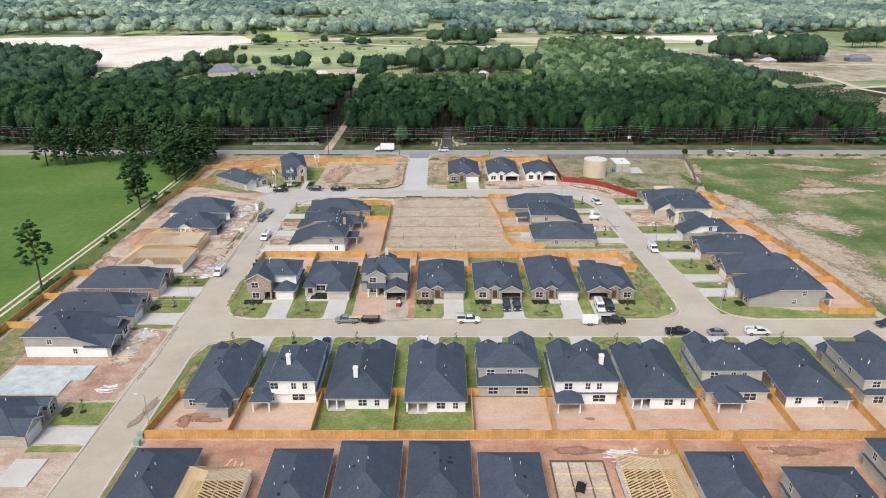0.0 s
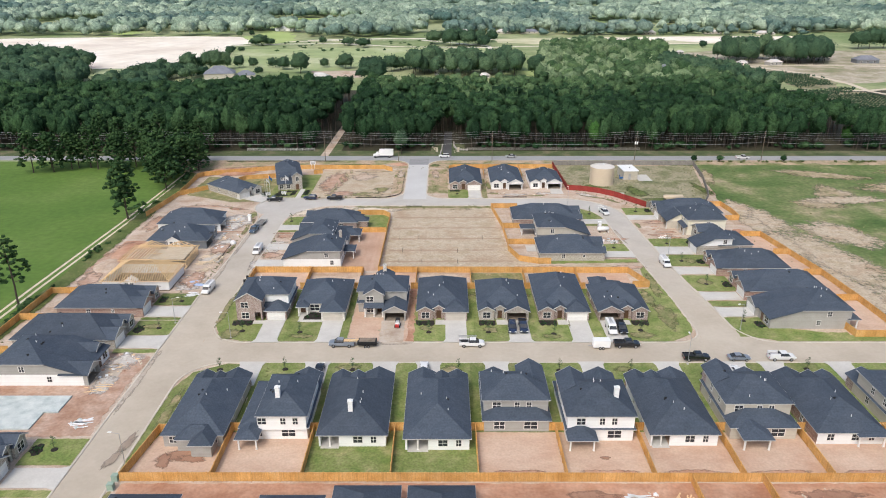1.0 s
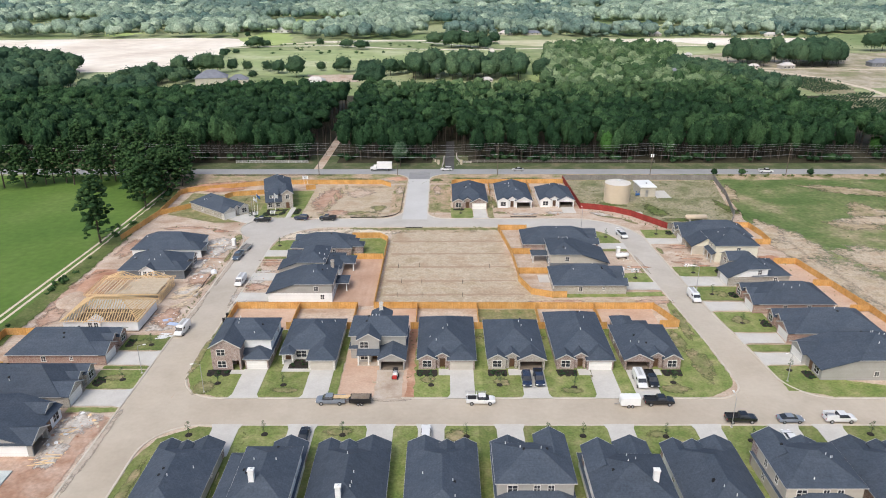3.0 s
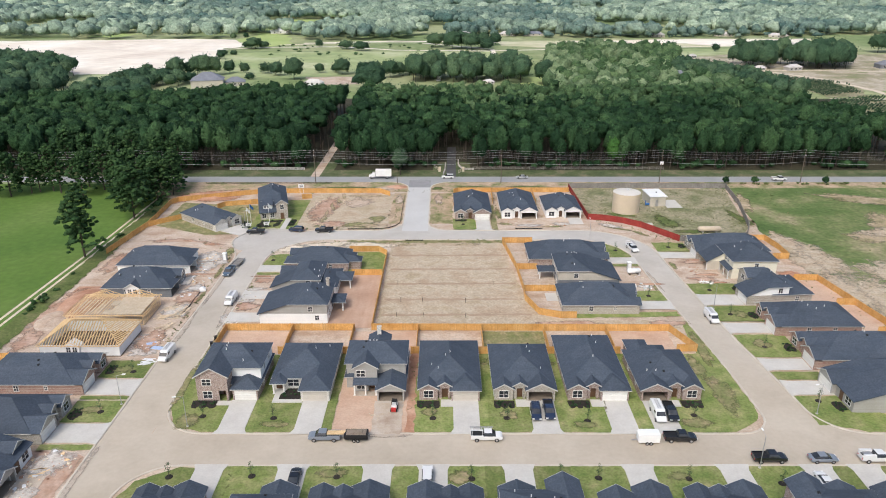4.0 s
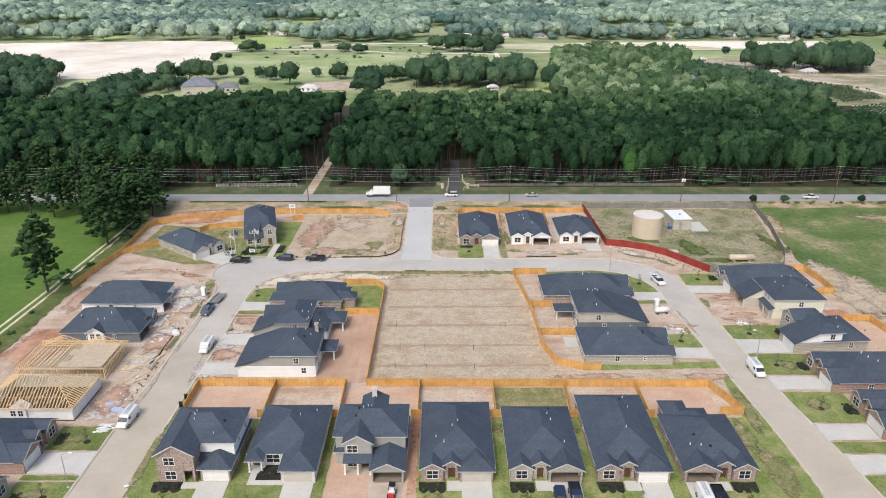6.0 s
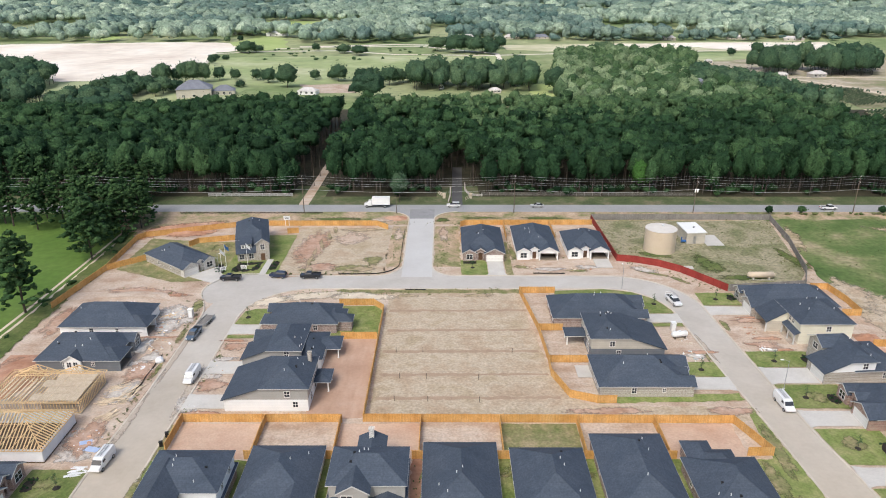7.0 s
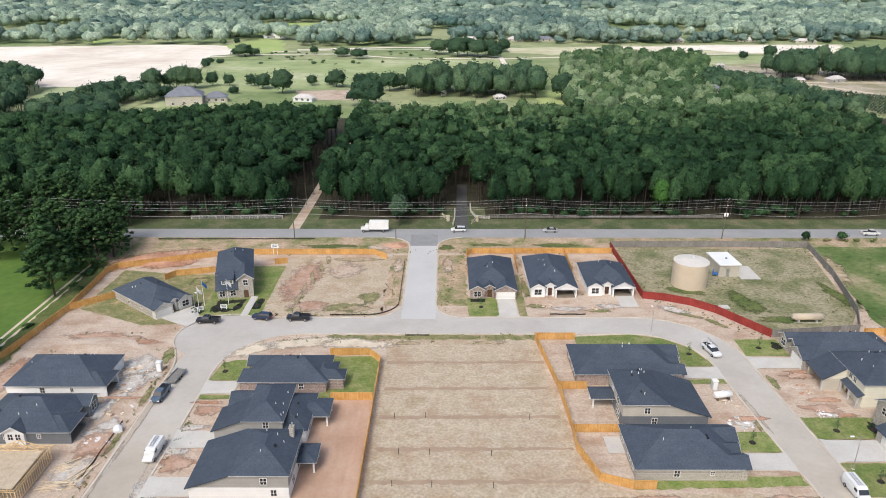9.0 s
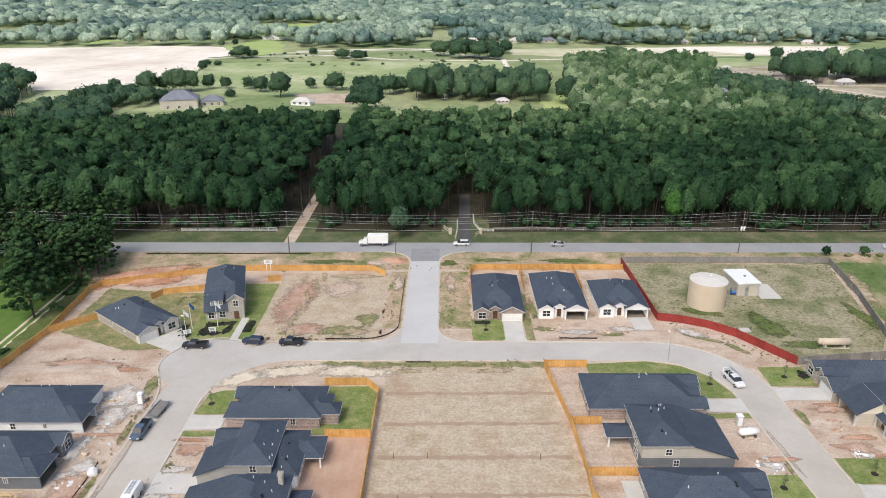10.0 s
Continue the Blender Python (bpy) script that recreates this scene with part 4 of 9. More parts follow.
def posts(house, pts, z, mat=None):
    for x, y in pts:
        part("porch_post", boxes((x - 0.13, x + 0.13, y - 0.13, y + 0.13, 0.0, z), (x - 0.18, x + 0.18, y - 0.18, y + 0.18, 0, 0.25), (x - 0.18, x + 0.18, y - 0.18, y + 0.18, z - 0.2, z)), mat or M["trim"], house, "square porch post")


def build_house(m, label, blocks, group, wins=(), garage=None, door=None, post=(), vents=4, seed=0, chimney=None, trim=None, slab=None, roof_mat=None, gaps=None, back=None):
    """blocks: (x0, x1, y0, y1, eave, roof kind, pitch, wall material[, base height]); the street is towards -y.
    garage: (block, u0, u1, height, material or None when it stands ajar)."""
    house = empty("house", m, label, "house", group)
    rnd = random.Random(seed)
    for i, b in enumerate(blocks):
        hole = (gaps or {}).get(i)
        if garage and garage[0] == i:
            hole = garage[1:4]
        if b[7]:
            part("wall", wall_mesh(b, hole, back if i == 0 else None), M[b[7]], house)
        bm, h = roof_mesh(b)
        part("roof", bm, roof_mat or M["shingle"], house, "dark slate-blue shingle roof" if roof_mat is None else "")
        add_trim(house, b, h, trim or M["soft_trim"])
    if garage:
        b = blocks[garage[0]]
        if garage[4]:
            garage_door(house, garage[1], garage[2], b[2] + 0.08, garage[3], M[garage[4]])
        else:
            part("garage_floor", boxes((garage[1], garage[2], b[2] + 0.02, b[2] + 6, 0.02, 0.26)), M["dusty_slab"], house)
    if door:
        x, y = door
        part("front_door", boxes((x - 0.5, x + 0.5, y - 0.05, y + 0.03, 0.1, 2.2), (x - 0.6, x + 0.6, y - 0.02, y + 0.03, 0.1, 2.32)), M["door"], house, "dark wooden front door")
    for wdef in wins:
        window(house, blocks[wdef[0]], *wdef[1:])
    posts(house, post, 2.6)
    b = max(blocks, key=lambda q: (q[1] - q[0]) * (q[3] - q[2]))
    spots = []
    cx, cy = rnd.uniform(b[0] + 2.5, b[1] - 2.5), rnd.uniform(b[2] + 4, b[3] - 4)
    for k in range(vents):
        if k < vents * 0.6:
            x, y = cx + rnd.uniform(-1.8, 1.8), cy + rnd.uniform(-2.6, 2.6)
        else:
            x, y = rnd.uniform(b[0] + 1.5, b[1] - 1.5), rnd.uniform(b[2] + 2.5, b[3] - 2.0)
        spots.append((x, y, rnd.choice((0, 0, 1))))
    for x, y, box_vent in spots:
        z = max([roof_z(q, x, y) for q in blocks if q[0] <= x <= q[1] and q[2] <= y <= q[3]])
        if box_vent:
            bm = boxes((x - 0.2, x + 0.2, y - 0.18, y + 0.18, z - 0.1, z + 0.16))
            part("roof_vent", bm, M["black"], house, "flat black roof vent")
        else:
            bm = bmesh.new()
            tube(bm, (x, y, z - 0.1), (x, y, z + 0.42), 0.09, 0.06, 6)
            part("vent_pipe", bm, M["white_metal"], house, "white roof vent pipe")
    if chimney:
        x, y, z, mt = chimney
        zz = max([roof_z(q, x, y) for q in blocks if q[0] <= x <= q[1] and q[2] <= y <= q[3]] or [0])
        bm = boxes((x - 0.42, x + 0.42, y - 0.36, y + 0.36, zz - 1.0, zz + z + 0.3), (x - 0.5, x + 0.5, y - 0.44, y + 0.44, zz + z + 0.12, zz + z + 0.34))
        tube(bm, (x, y, zz + z + 0.34), (x, y, zz + z + 0.6), 0.16, 0.16, 8)
        part("chimney", bm, M[mt], house, "boxed chimney")
    if slab:
        part("patio", boxes((*slab, 0.0, 0.14)), M["concrete"], house, "concrete patio slab")
    return house


def flip(blocks):
    return [(-b[1], -b[0], *b[2:]) for b in blocks]


def one_storey(m, label, group, front="brown_brick", sides="brown_brick", depth=18.5, mirror=False, gate="garage_white", rear="white_siding",
               gable=True, entry=True, wing=True, porch=None, chimney=None, patio=None, seed=0, vents=4, width=12.0, trim=None, notch=0.0, pitch=0.55):
    """A one-storey house with hip roof, front garage under a gable, entry gable and a window wing."""
    s = -1 if mirror else 1
    w = width / 2
    main_b = (-w, w, 1.6, depth, 2.75, "hip", pitch, sides)
    bl = [main_b]
    gar = (0.4, w - 0.03, 0.0, 6.5, 2.75, "gy" if gable else "hip", 0.5, front)
    bl.append(gar)
    if wing:
        bl.append((-w + 0.03, -w + 3.7, 0.4, 6.0, 2.75, "gy", 0.55, front))
    if entry:
        bl.append((-w + 3.9, 0.2, 0.9, 5.0, 3.2, "gy", 0.6, front))
    if notch:
        bl.append((w * 0.1, w - 1.2, depth - 3, depth + notch, 2.75, "hip", pitch, sides))
        bl.append((-w * 0.45, w - 1.25, depth - 3.2, depth + notch * 0.45, 2.75, "hip", pitch * 0.96, sides))
    if mirror:
        bl = flip(bl)
    gi = 1
    g0, g1 = (0.4 + 0.35, w - 0.35)
    if mirror:
        g0, g1 = -g1, -g0
    wins = []
    if wing:
        wins += [(2, "f", 0.0, 1.5, 1.8, 1.5)]
    wins += [(0, "b", u, 1.6, ww, 1.3) for u, ww in ((-3.6, 1.2), (1.0, 1.6), (3.8, 0.9)) if not patio or not patio[0] - 0.9 < -u < patio[1] + 0.9]
    wins += [ (0, "l", -2.0, 1.6, 0.9, 1.2), (0, "r", 3.0, 1.6, 0.9, 1.2), (0, "l", 4.0, 1.7, 0.6, 0.8), (0, "r", -3.0, 1.6, 0.9, 1.2)]
    door = (s * (-w + 5.1), 1.57)
    post = ()
    if porch:
        px0, px1, pd = porch
        bl.append((px0, px1, depth - 0.5, depth + pd, 2.6, "hip", 0.35, None))
        post = ((px0 + 0.2, depth + pd - 0.2), (px1 - 0.2, depth + pd - 0.2))
    gaps = None
    if entry:
        e0, e1 = -w + 4.5, -w + 5.7
        if mirror:
            e0, e1 = -e1, -e0
        gaps = {3 if wing else 2: (e0, e1, 2.5)}
    if gate is None:
        gaps = {**(gaps or {}), 0: (g0, g1, 2.5)}
    h = build_house(m, label, bl, group, wins, (gi, g0, g1, 2.25, gate), door, post, vents, seed, chimney, trim=trim, gaps=gaps, back=patio)
    if rear != sides:
        if patio:
            for u0, u1 in ((-w + 0.02, patio[0]), (patio[1], w - 0.02)):
                if u1 - u0 > 0.3:
                    part("rear_cladding", boxes((u0, u1, depth, depth + 0.02, 0.0, 2.62)), M[rear], h)
        else:
            part("rear_cladding", boxes((-w + 0.02, w - 0.02, depth, depth + 0.02, 0.0, 2.62)), M[rear], h)
    if patio:
        part("patio", boxes((patio[0], patio[1], depth - 2.8, depth + 0.6, 0.0, 0.13)), M["concrete"], h, "concrete patio slab")
        posts(h, [((patio[0] + patio[1]) / 2, depth - 0.1)], 2.45)
    return h


def two_storey(m, label, group, front="brown_brick", upper="white_siding", sides="grey_siding", mirror=False, gate="garage_white", up=(-6, 6, 5, 15),
               low=(-6, 6, 3, 17.5), garage=(0.6, 5.94, 0, 7), rear_porch=None, seed=0, vents=5, chimney=None, gables=True, low_wall=None, trim=None, pitch=0.5, tower=None, rear_wing=None, garage_roof="gy"):
    """A two-storey house: a hipped upper block over a wider ground floor, garage in front."""
    s = -1 if mirror else 1
    bl = [(*up, 5.6, "hip", pitch, upper, 2.4), (*low, 2.75, "hip", 0.45, low_wall or sides), (*garage, 2.75, garage_roof, 0.5, front)]
    if tower:
        bl.append((*tower, 5.6, "gy", 0.6, front))
    elif gables:
        bl.append((-5.95, -1.2, up[2] - 2.2, up[2] + 4, 5.62, "gy", 0.6, front))
    if mirror:
        bl = flip(bl)
    g0, g1 = garage[0] + 0.3, garage[1] - 0.3
    if mirror:
        g0, g1 = -g1, -g0
    wins = [(0, "b", -3.6, 4.3, 1.5, 1.3), (0, "b", 0.2, 4.3, 0.9, 1.3), (0, "b", 2.4, 4.3, 0.9, 1.3), (0, "l", 1.5, 4.3, 0.9, 1.3), (0, "l", -3, 4.3, 0.9, 1.3), (0, "r", 2.0, 4.3, 0.9, 1.3), (0, "r", -2, 4.3, 0.9, 1.3),
            (1, "b", -3.2, 1.5, 1.9, 1.5), (1, "b", 2.6, 1.5, 2.4, 1.5), (1, "l", 3, 1.6, 0.9, 1.3), (1, "r", -3, 1.6, 0.9, 1.3)]
    if len(bl) > 3:
        wins += [(3, "f", s * -1.0 if tower else 0, 4.3, 1.7, 1.4), (3, "f", s * -1.0 if tower else 0, 1.5, 1.7, 1.5)]
    post = ()
    if rear_porch:
        px0, px1, y0, y1 = rear_porch
        bl.append((px0, px1, y0, y1, 2.6, "hip", 0.4, None))
        post = ((px0 + 0.2, y1 - 0.2), (px1 - 0.2, y1 - 0.2))
    if rear_wing:
        bl.append((*rear_wing, 4.9, "gy", 0.5, upper))
    return build_house(m, label, bl, group, wins, (2, g0, g1, 2.25, gate), (s * ((tower[1] - 1.1) if tower else -0.2), low[2] - 0.03), post, vents, seed, chimney, trim,
                       gaps={3: ((tower[1] - 1.8, tower[1] - 0.4, 2.4) if not mirror else (-tower[1] + 0.4, -tower[1] + 1.8, 2.4))} if tower else None)


def slide_house(m, label, group, lower="white_siding", upper="grey_siding", front="grey_siding", gate="garage_white", mirror=False, depth=18.0, brk=4.6, eave=5.0, width=11.8,
                rear_porch=None, chimney=None, seed=0, vents=6, wing=None, upper_depth=None, slope=None, gabled=True):
    """A storey-and-a-half house whose front roof slope runs down over the garage to the low eave."""
    w = width / 2
    p = (eave - 2.75) / (brk + 0.0)
    bl = [(-w, w, brk, upper_depth or depth, eave, "hip", 0.5, upper, 2.7)]
    if gabled:
        bl.append((0.5, w - 0.04, -0.9, 4.5, 2.75, "gy", 0.5, front))
    if wing:
        bl.append((*wing, "gy", 0.55, front))
    extra = [(len(bl) - 1, "f", 0.0, wing[4] - 1.0, 1.6, 1.3)] if wing and wing[4] > 4.8 else []
    if upper_depth:
        bl.append((-w + 0.05, w - 0.05, upper_depth - 4, depth, 2.85, "hip", 0.42, None))
    if mirror:
        bl = flip(bl)
    g0, g1 = (0.8, w - 0.35) if not mirror else (-w + 0.35, -0.8)
    wins = [(0, "r", 0.5, 3.9, 1.0, 1.2), (0, "l", 0.5, 3.9, 1.0, 1.2), (0, "b", -2.5, 3.9, 1.0, 1.2), (0, "b", 2.0, 3.9, 1.8, 1.2)] + extra
    post = ()
    if rear_porch:
        px0, px1, y0, y1 = rear_porch
        bl.append((px0, px1, y0, y1, 2.6, "hip", 0.4, None))
        post = ((px0 + 0.2, y1 - 0.2), (px1 - 0.2, y1 - 0.2))
    s = -1 if mirror else 1
    x0, x1 = slope or (-w, w)
    v = build_house(m, label, bl, group, wins, (1, g0, g1, 2.25, gate) if gabled else None, (s * -1.5, -0.02 if not slope or slope[0] < s * -1.5 < slope[1] else brk - 0.02), post, vents, seed, chimney)
    low = (-w + 0.02, w - 0.02, 0.0 if not slope else brk, depth - 0.02, 2.8, "flat", 0, lower)
    part("ground_floor_wall", wall_mesh(low, None if gate or slope else (g0, g1, 2.5)), M[lower], v)
    if slope:
        part("garage_wall", wall_mesh((x0 + 0.02, x1 - 0.02, 0.0, brk, 2.8, "flat", 0), (g0, g1, 2.25)), M[lower if x1 - x0 > width - 0.5 else front], v)
        if gate:
            garage_door(v, g0, g1, 0.08, 2.25, M[gate])
    for sd in ("r", "l"):
        window(v, low, sd, 2.0, 1.6, 0.9, 1.2)
    window(v, low, "b", 2.5, 1.5, 2.4, 1.6)
    window(v, low, "b", -2.5, 1.5, 1.6, 1.4)
    if not slope:
        window(v, low, "f", s * -4.0, 1.5, 1.8, 1.4)
    bm = bmesh.new()                      # the wedge of wall under the long slope
    a = [bm.verts.new((x0, y, z)) for y, z in ((0, 2.7), (brk, 2.7), (brk, eave))]
    b_ = [bm.verts.new((x1, y, z)) for y, z in ((0, 2.7), (brk, 2.7), (brk, eave))]
    bm.faces.new(a[::-1]), bm.faces.new(b_)
    for i in range(3):
        bm.faces.new((a[i], a[(i + 1) % 3], b_[(i + 1) % 3], b_[i]))
    bmesh.ops.recalc_face_normals(bm, faces=bm.faces[:])
    part("gable_wall", bm, M[upper], v)
    bm = bmesh.new()                      # the long slope itself
    y0, z0, y1, z1 = -0.45, 2.75 - 0.45 * p + 0.06, brk - 0.3, eave - 0.3 * p + 0.1
    beam(bm, ((x0 + x1) / 2, y0, z0), ((x0 + x1) / 2, y1, z1), x1 - x0 + 0.8, 0.16)
    part("roof", bm, M["shingle"], v, "dark slate-blue shingle roof")
    return v


# ---------------------------------------------------------------- the streets' houses
def lawn(x0, x1, y0, y1, mat="lawn", label="mown green lawn"):
    sheet("lawn", rect(x0, x1, y0, y1), ZL, M[mat], label, "lawn", rag=0.12, seed=int(x0 * 7 + y0))


def yard(x0, x1, y0, y1, mat="yard_soil", label="bare reddish soil of a fenced yard"):
    sheet("yard", rect(x0, x1, y0, y1), 0.08, M[mat], label, "yard", rag=0.15, seed=int(x0 * 5 + y0))


def driveway(x0, x1, y0, y1, flare=0.0, axis="y"):
    """A concrete drive; it widens by flare at its street end (y0, or x0 for axis x)."""
    if axis == "y":
        s = 1 if y1 > y0 else -1
        pts = [(x0 - flare, y0), (x1 + flare, y0), (x1, y0 + s * 1.5), (x1, y1), (x0, y1), (x0, y0 + s * 1.5)]
    else:
        s = 1 if x1 > x0 else -1
        pts = [(x0, y0 - flare), (x0, y1 + flare), (x0 + s * 1.5, y1), (x1, y1), (x1, y0), (x0 + s * 1.5, y0)]
    ob = sheet("driveway", pts, 0.2, M["concrete"], "pale concrete driveway", "driveway", thick=0.12)
    return ob


def front_lawn(line, x1, y0, y1, gap=0.3):
    """A lawn from a street's edge back to x1."""
    g = math.copysign(gap, x1 - along(line, y0))
    sheet("lawn", [(along(line, y0) + g, y0), (x1, y0), (x1, y1), (along(line, y1) + g, y1)], ZL, M["lawn"], "mown green front lawn", "lawn", rag=0.12, seed=int(x1 * 7 + y0))


SOUTH, NORTH, EAST, WEST = 0, 180, 90, -90
# row facing south across the cross street
ROW_C = "houses north of the cross street"
CX = [-44.4, -30.2, -15.4, -0.5, 14.4, 29.0, 43.4]
FRONT = 165.4
two_storey(pose(CX[0], FRONT, 0), "two-storey brown brick house with white upper wall", ROW_C, "brown_brick", "white_siding", "brown_brick",
           up=(-6, 6, 3.8, 13.5), low=(-6, 6, 2.5, 14), garage=(1.0, 5.95, 0.4, 6), tower=(-5.95, 0.2, 0.2, 9), garage_roof="hip", seed=1)
v = build_house(pose(CX[1], FRONT, 0), "one-storey white brick house with an L-shaped front and dark roof", [(-6.0, 6.0, 4.6, 18.5, 2.75, "hip", 0.52, "white_brick"), (0.3, 5.96, 0.0, 12.0, 2.75, "hip", 0.52, "white_brick"), (-5.9, -3.4, 2.6, 6.6, 2.7, "hip", 0.4, None)], ROW_C,
                [(0, "f", -2.0, 1.5, 2.2, 1.5), (0, "l", 2.0, 1.6, 0.9, 1.2), (0, "r", -3.0, 1.6, 0.9, 1.2), (0, "b", -3.6, 1.6, 1.2, 1.3), (0, "b", 1.0, 1.6, 1.6, 1.3)], (1, 0.75, 5.5, 2.25, "garage_tan"), (-4.9, 4.57), ((-5.7, 2.8), (-3.6, 2.8)), 2, 2)
part("porch_floor", boxes((-5.9, -3.3, 2.5, 4.56, 0.0, 0.16)), M["concrete"], v, "concrete porch floor")
unfinished = two_storey(pose(CX[2], FRONT, 0), "unfinished two-storey grey house with dark roof", ROW_C, "grey_siding", "grey_siding", "grey_siding", gate=None,
           up=(-6, 6, 5.5, 14.5), low=(-6, 6, 5.0, 15), garage=(0.6, 5.95, 0, 7), tower=(-4.2, 0.4, 3.5, 9), chimney=(-0.2, 17.0, 1.4, "white_brick"), rear_wing=(-2.2, 2.0, 12.0, 18.4), seed=3)
bm = bmesh.new()                          # lean-to roof and columns before its entry
beam(bm, (-1.9, 1.8, 2.62), (-1.9, 3.55, 3.3), 5.0, 0.14)
part("porch_roof", bm, M["shingle"], unfinished, "dark slate-blue shingle lean-to roof")
posts(unfinished, [(-4.1, 2.1), (-1.9, 2.1), (0.2, 2.1)], 2.5)
part("porch_floor", boxes((-4.4, 0.5, 1.8, 3.48, 0.0, 0.16)), M["dirty_concrete"], unfinished, "dusty concrete porch floor")
one_storey(pose(CX[3], FRONT, 0), "one-storey brown brick house with dark roof", ROW_C, "brown_brick", "brown_brick", gate="garage_tan", gable=False, depth=19.5, seed=4)
one_storey(pose(CX[4], FRONT, 0), "one-storey grey and white brick house, garage raised", ROW_C, "grey_brick", "white_siding", gate=None, depth=18, seed=5)
one_storey(pose(CX[5], FRONT, 0), "one-storey brown brick house with white garage door", ROW_C, "brown_brick", "brown_brick", gate="garage_white", gable=False, depth=22, seed=6)
one_storey(pose(CX[6], FRONT, 0), "one-storey brick house with its garage raised", ROW_C, "brown_brick", "brown_brick", mirror=True, gate=None, depth=15.5, notch=4.5, seed=7)
edges = [-52.5, -37.2, -22.8, -7.7, 7.2, 21.8, 36.4, 51.0]
for i in range(7):
    x0, x1 = edges[i], edges[i + 1]
    if i == 2:
        yard(x0 + 0.4, x1 - 0.1, 155.3, 183, "yard_soil", "bare pinkish soil of the unfinished lot")
    elif i > 0:
        lawn(x0 - 0.2, x1 + 0.2, 155.3, 184)
    yard(x0 + 0.1, x1 - 0.1, 184, 194.4, "thin_lawn" if i == 4 else ("soil" if i % 2 else "yard_soil"), "thin grass in a fenced yard" if i == 4 else "bare soil of a fenced yard")
for i, cx in enumerate(CX):
    s = -1 if i == 6 else 1
    a, b = cx + s * 0.7, cx + s * 5.7
    if i == 2:
        sheet("driveway", rect(-15.2, -9.6, 154.7, FRONT), 0.2, M["dirty_concrete"], "dusty unfinished concrete driveway", "driveway", thick=0.1, rag=0.15)
        continue
    driveway(min(a, b), max(a, b), 154.7, FRONT + 0.3, 0.7)
sheet("soil_strip", rect(-8.9, -7.2, 155.2, 184), 0.15, M["dark_soil"], "strip of bare red soil between two lots", "soil", rag=0.35)

# row facing north to the cross street, backs and yards towards the first fence
ROW_A = "houses south of the cross street"
AX = [-45.8, -31.0, -16.6, -1.4, 13.2, 28.0, 42.8, 57.8, 72.8, 88.3]
BACK = 137.0
one_storey(pose(-45.0, BACK, 0, 0, 0, NORTH), "one-storey grey house with a covered back patio", ROW_A, "brown_brick", "grey_siding", depth=20.2, width=10.6, mirror=True, notch=3.0, rear="grey_siding", seed=11)
two_storey(pose(AX[1], BACK, 0, 0, 0, NORTH), "two-storey white house with a low side wing", ROW_A, "brown_brick", "white_siding", "white_siding", up=(-2.6, 6, 5, 18.5), low=(-6, 6, 3, 18),
           rear_porch=(2.4, 5.9, 16, 21.2), chimney=(-0.6, 15.2, 1.7, "white_siding"), seed=12, mirror=True, gables=False)
one_storey(pose(AX[2], BACK, 0, 0, 0, NORTH), "one-storey white house with a covered back patio", ROW_A, "brown_brick", "white_siding", depth=20.2, mirror=True, seed=13, patio=(2.4, 5.7), chimney=(0.6, 16.2, 1.7, "white_siding"))
one_storey(pose(AX[3], BACK, 0, 0, 0, NORTH), "one-storey pale house with a plain long roof", ROW_A, "grey_brick", "white_siding", depth=21.2, mirror=False, seed=14, width=11.4, patio=(1.6, 5.3))
two_storey(pose(AX[4], BACK, 0, 0, 0, NORTH), "two-storey grey house with white upper windows", ROW_A, "grey_brick", "grey_siding", "grey_siding", up=(-6, 6, 4, 13.5), low=(-6, 6, 2.5, 15.8), seed=15, gables=True)
two_storey(pose(AX[5], BACK, 0, 0, 0, NORTH), "two-storey white house with a gabled back porch", ROW_A, "brown_brick", "white_siding", "white_siding", up=(-6, 6, 7, 18.6), low=(-6, 6, 3, 18.5),
           rear_porch=(1.4, 6, 17, 21.6), chimney=(-3.2, 15.0, 1.7, "white_siding"), seed=16, mirror=True)
one_storey(pose(AX[6], BACK, 0, 0, 0, NORTH), "one-storey white house with a covered corner patio", ROW_A, "red_brick", "white_siding", depth=20.0, seed=17, mirror=True, patio=(2.6, 5.7))
two_storey(pose(AX[7], BACK, 0, 0, 0, NORTH), "two-storey cream house with a hipped back porch", ROW_A, "brown_brick", "tan_siding", "tan_siding", up=(-6, 6, 4, 14.6), low=(-6, 6, 2.5, 18.0),
           rear_porch=(0.0, 4.8, 15.0, 21.4), seed=18, mirror=True)
one_storey(pose(AX[8], BACK, 0, 0, 0, NORTH), "one-storey brick house with white back wall", ROW_A, "red_brick", "red_brick", depth=19.5, porch=(-5.9, -1.0, 1.0), seed=19)
two_storey(pose(AX[9], BACK, 0, 0, 0, NORTH), "two-storey pale house on an unfinished lot", ROW_A, "brown_brick", "tan_siding", "tan_siding", up=(-6, 6, 3.5, 18), low=(-6, 6, 2.5, 19), seed=20)
AE = [-54.0, -39.2, -24.1, -9.2, 5.6, 20.4, 35.2, 50.2, 65.0, 80.6, 96.0]
for i in range(10):
    x0, x1 = AE[i] + 0.1, AE[i + 1] - 0.1
    if i:
        lawn(x0 - 0.3, x1 + 0.3, 121 if i not in (2, 3) else 108.2, 145.7)
    if i not in (2, 3):
        yard(x0, x1, 108.0, 121)
    a = (-44.2, -30.0, -15.4, -5.9, 8.7, 29.3, 45.6, 60.0, 68.3, 83.0)[i]
    driveway(a, a + 4.9, 146.1, BACK - 0.3, 0.5)

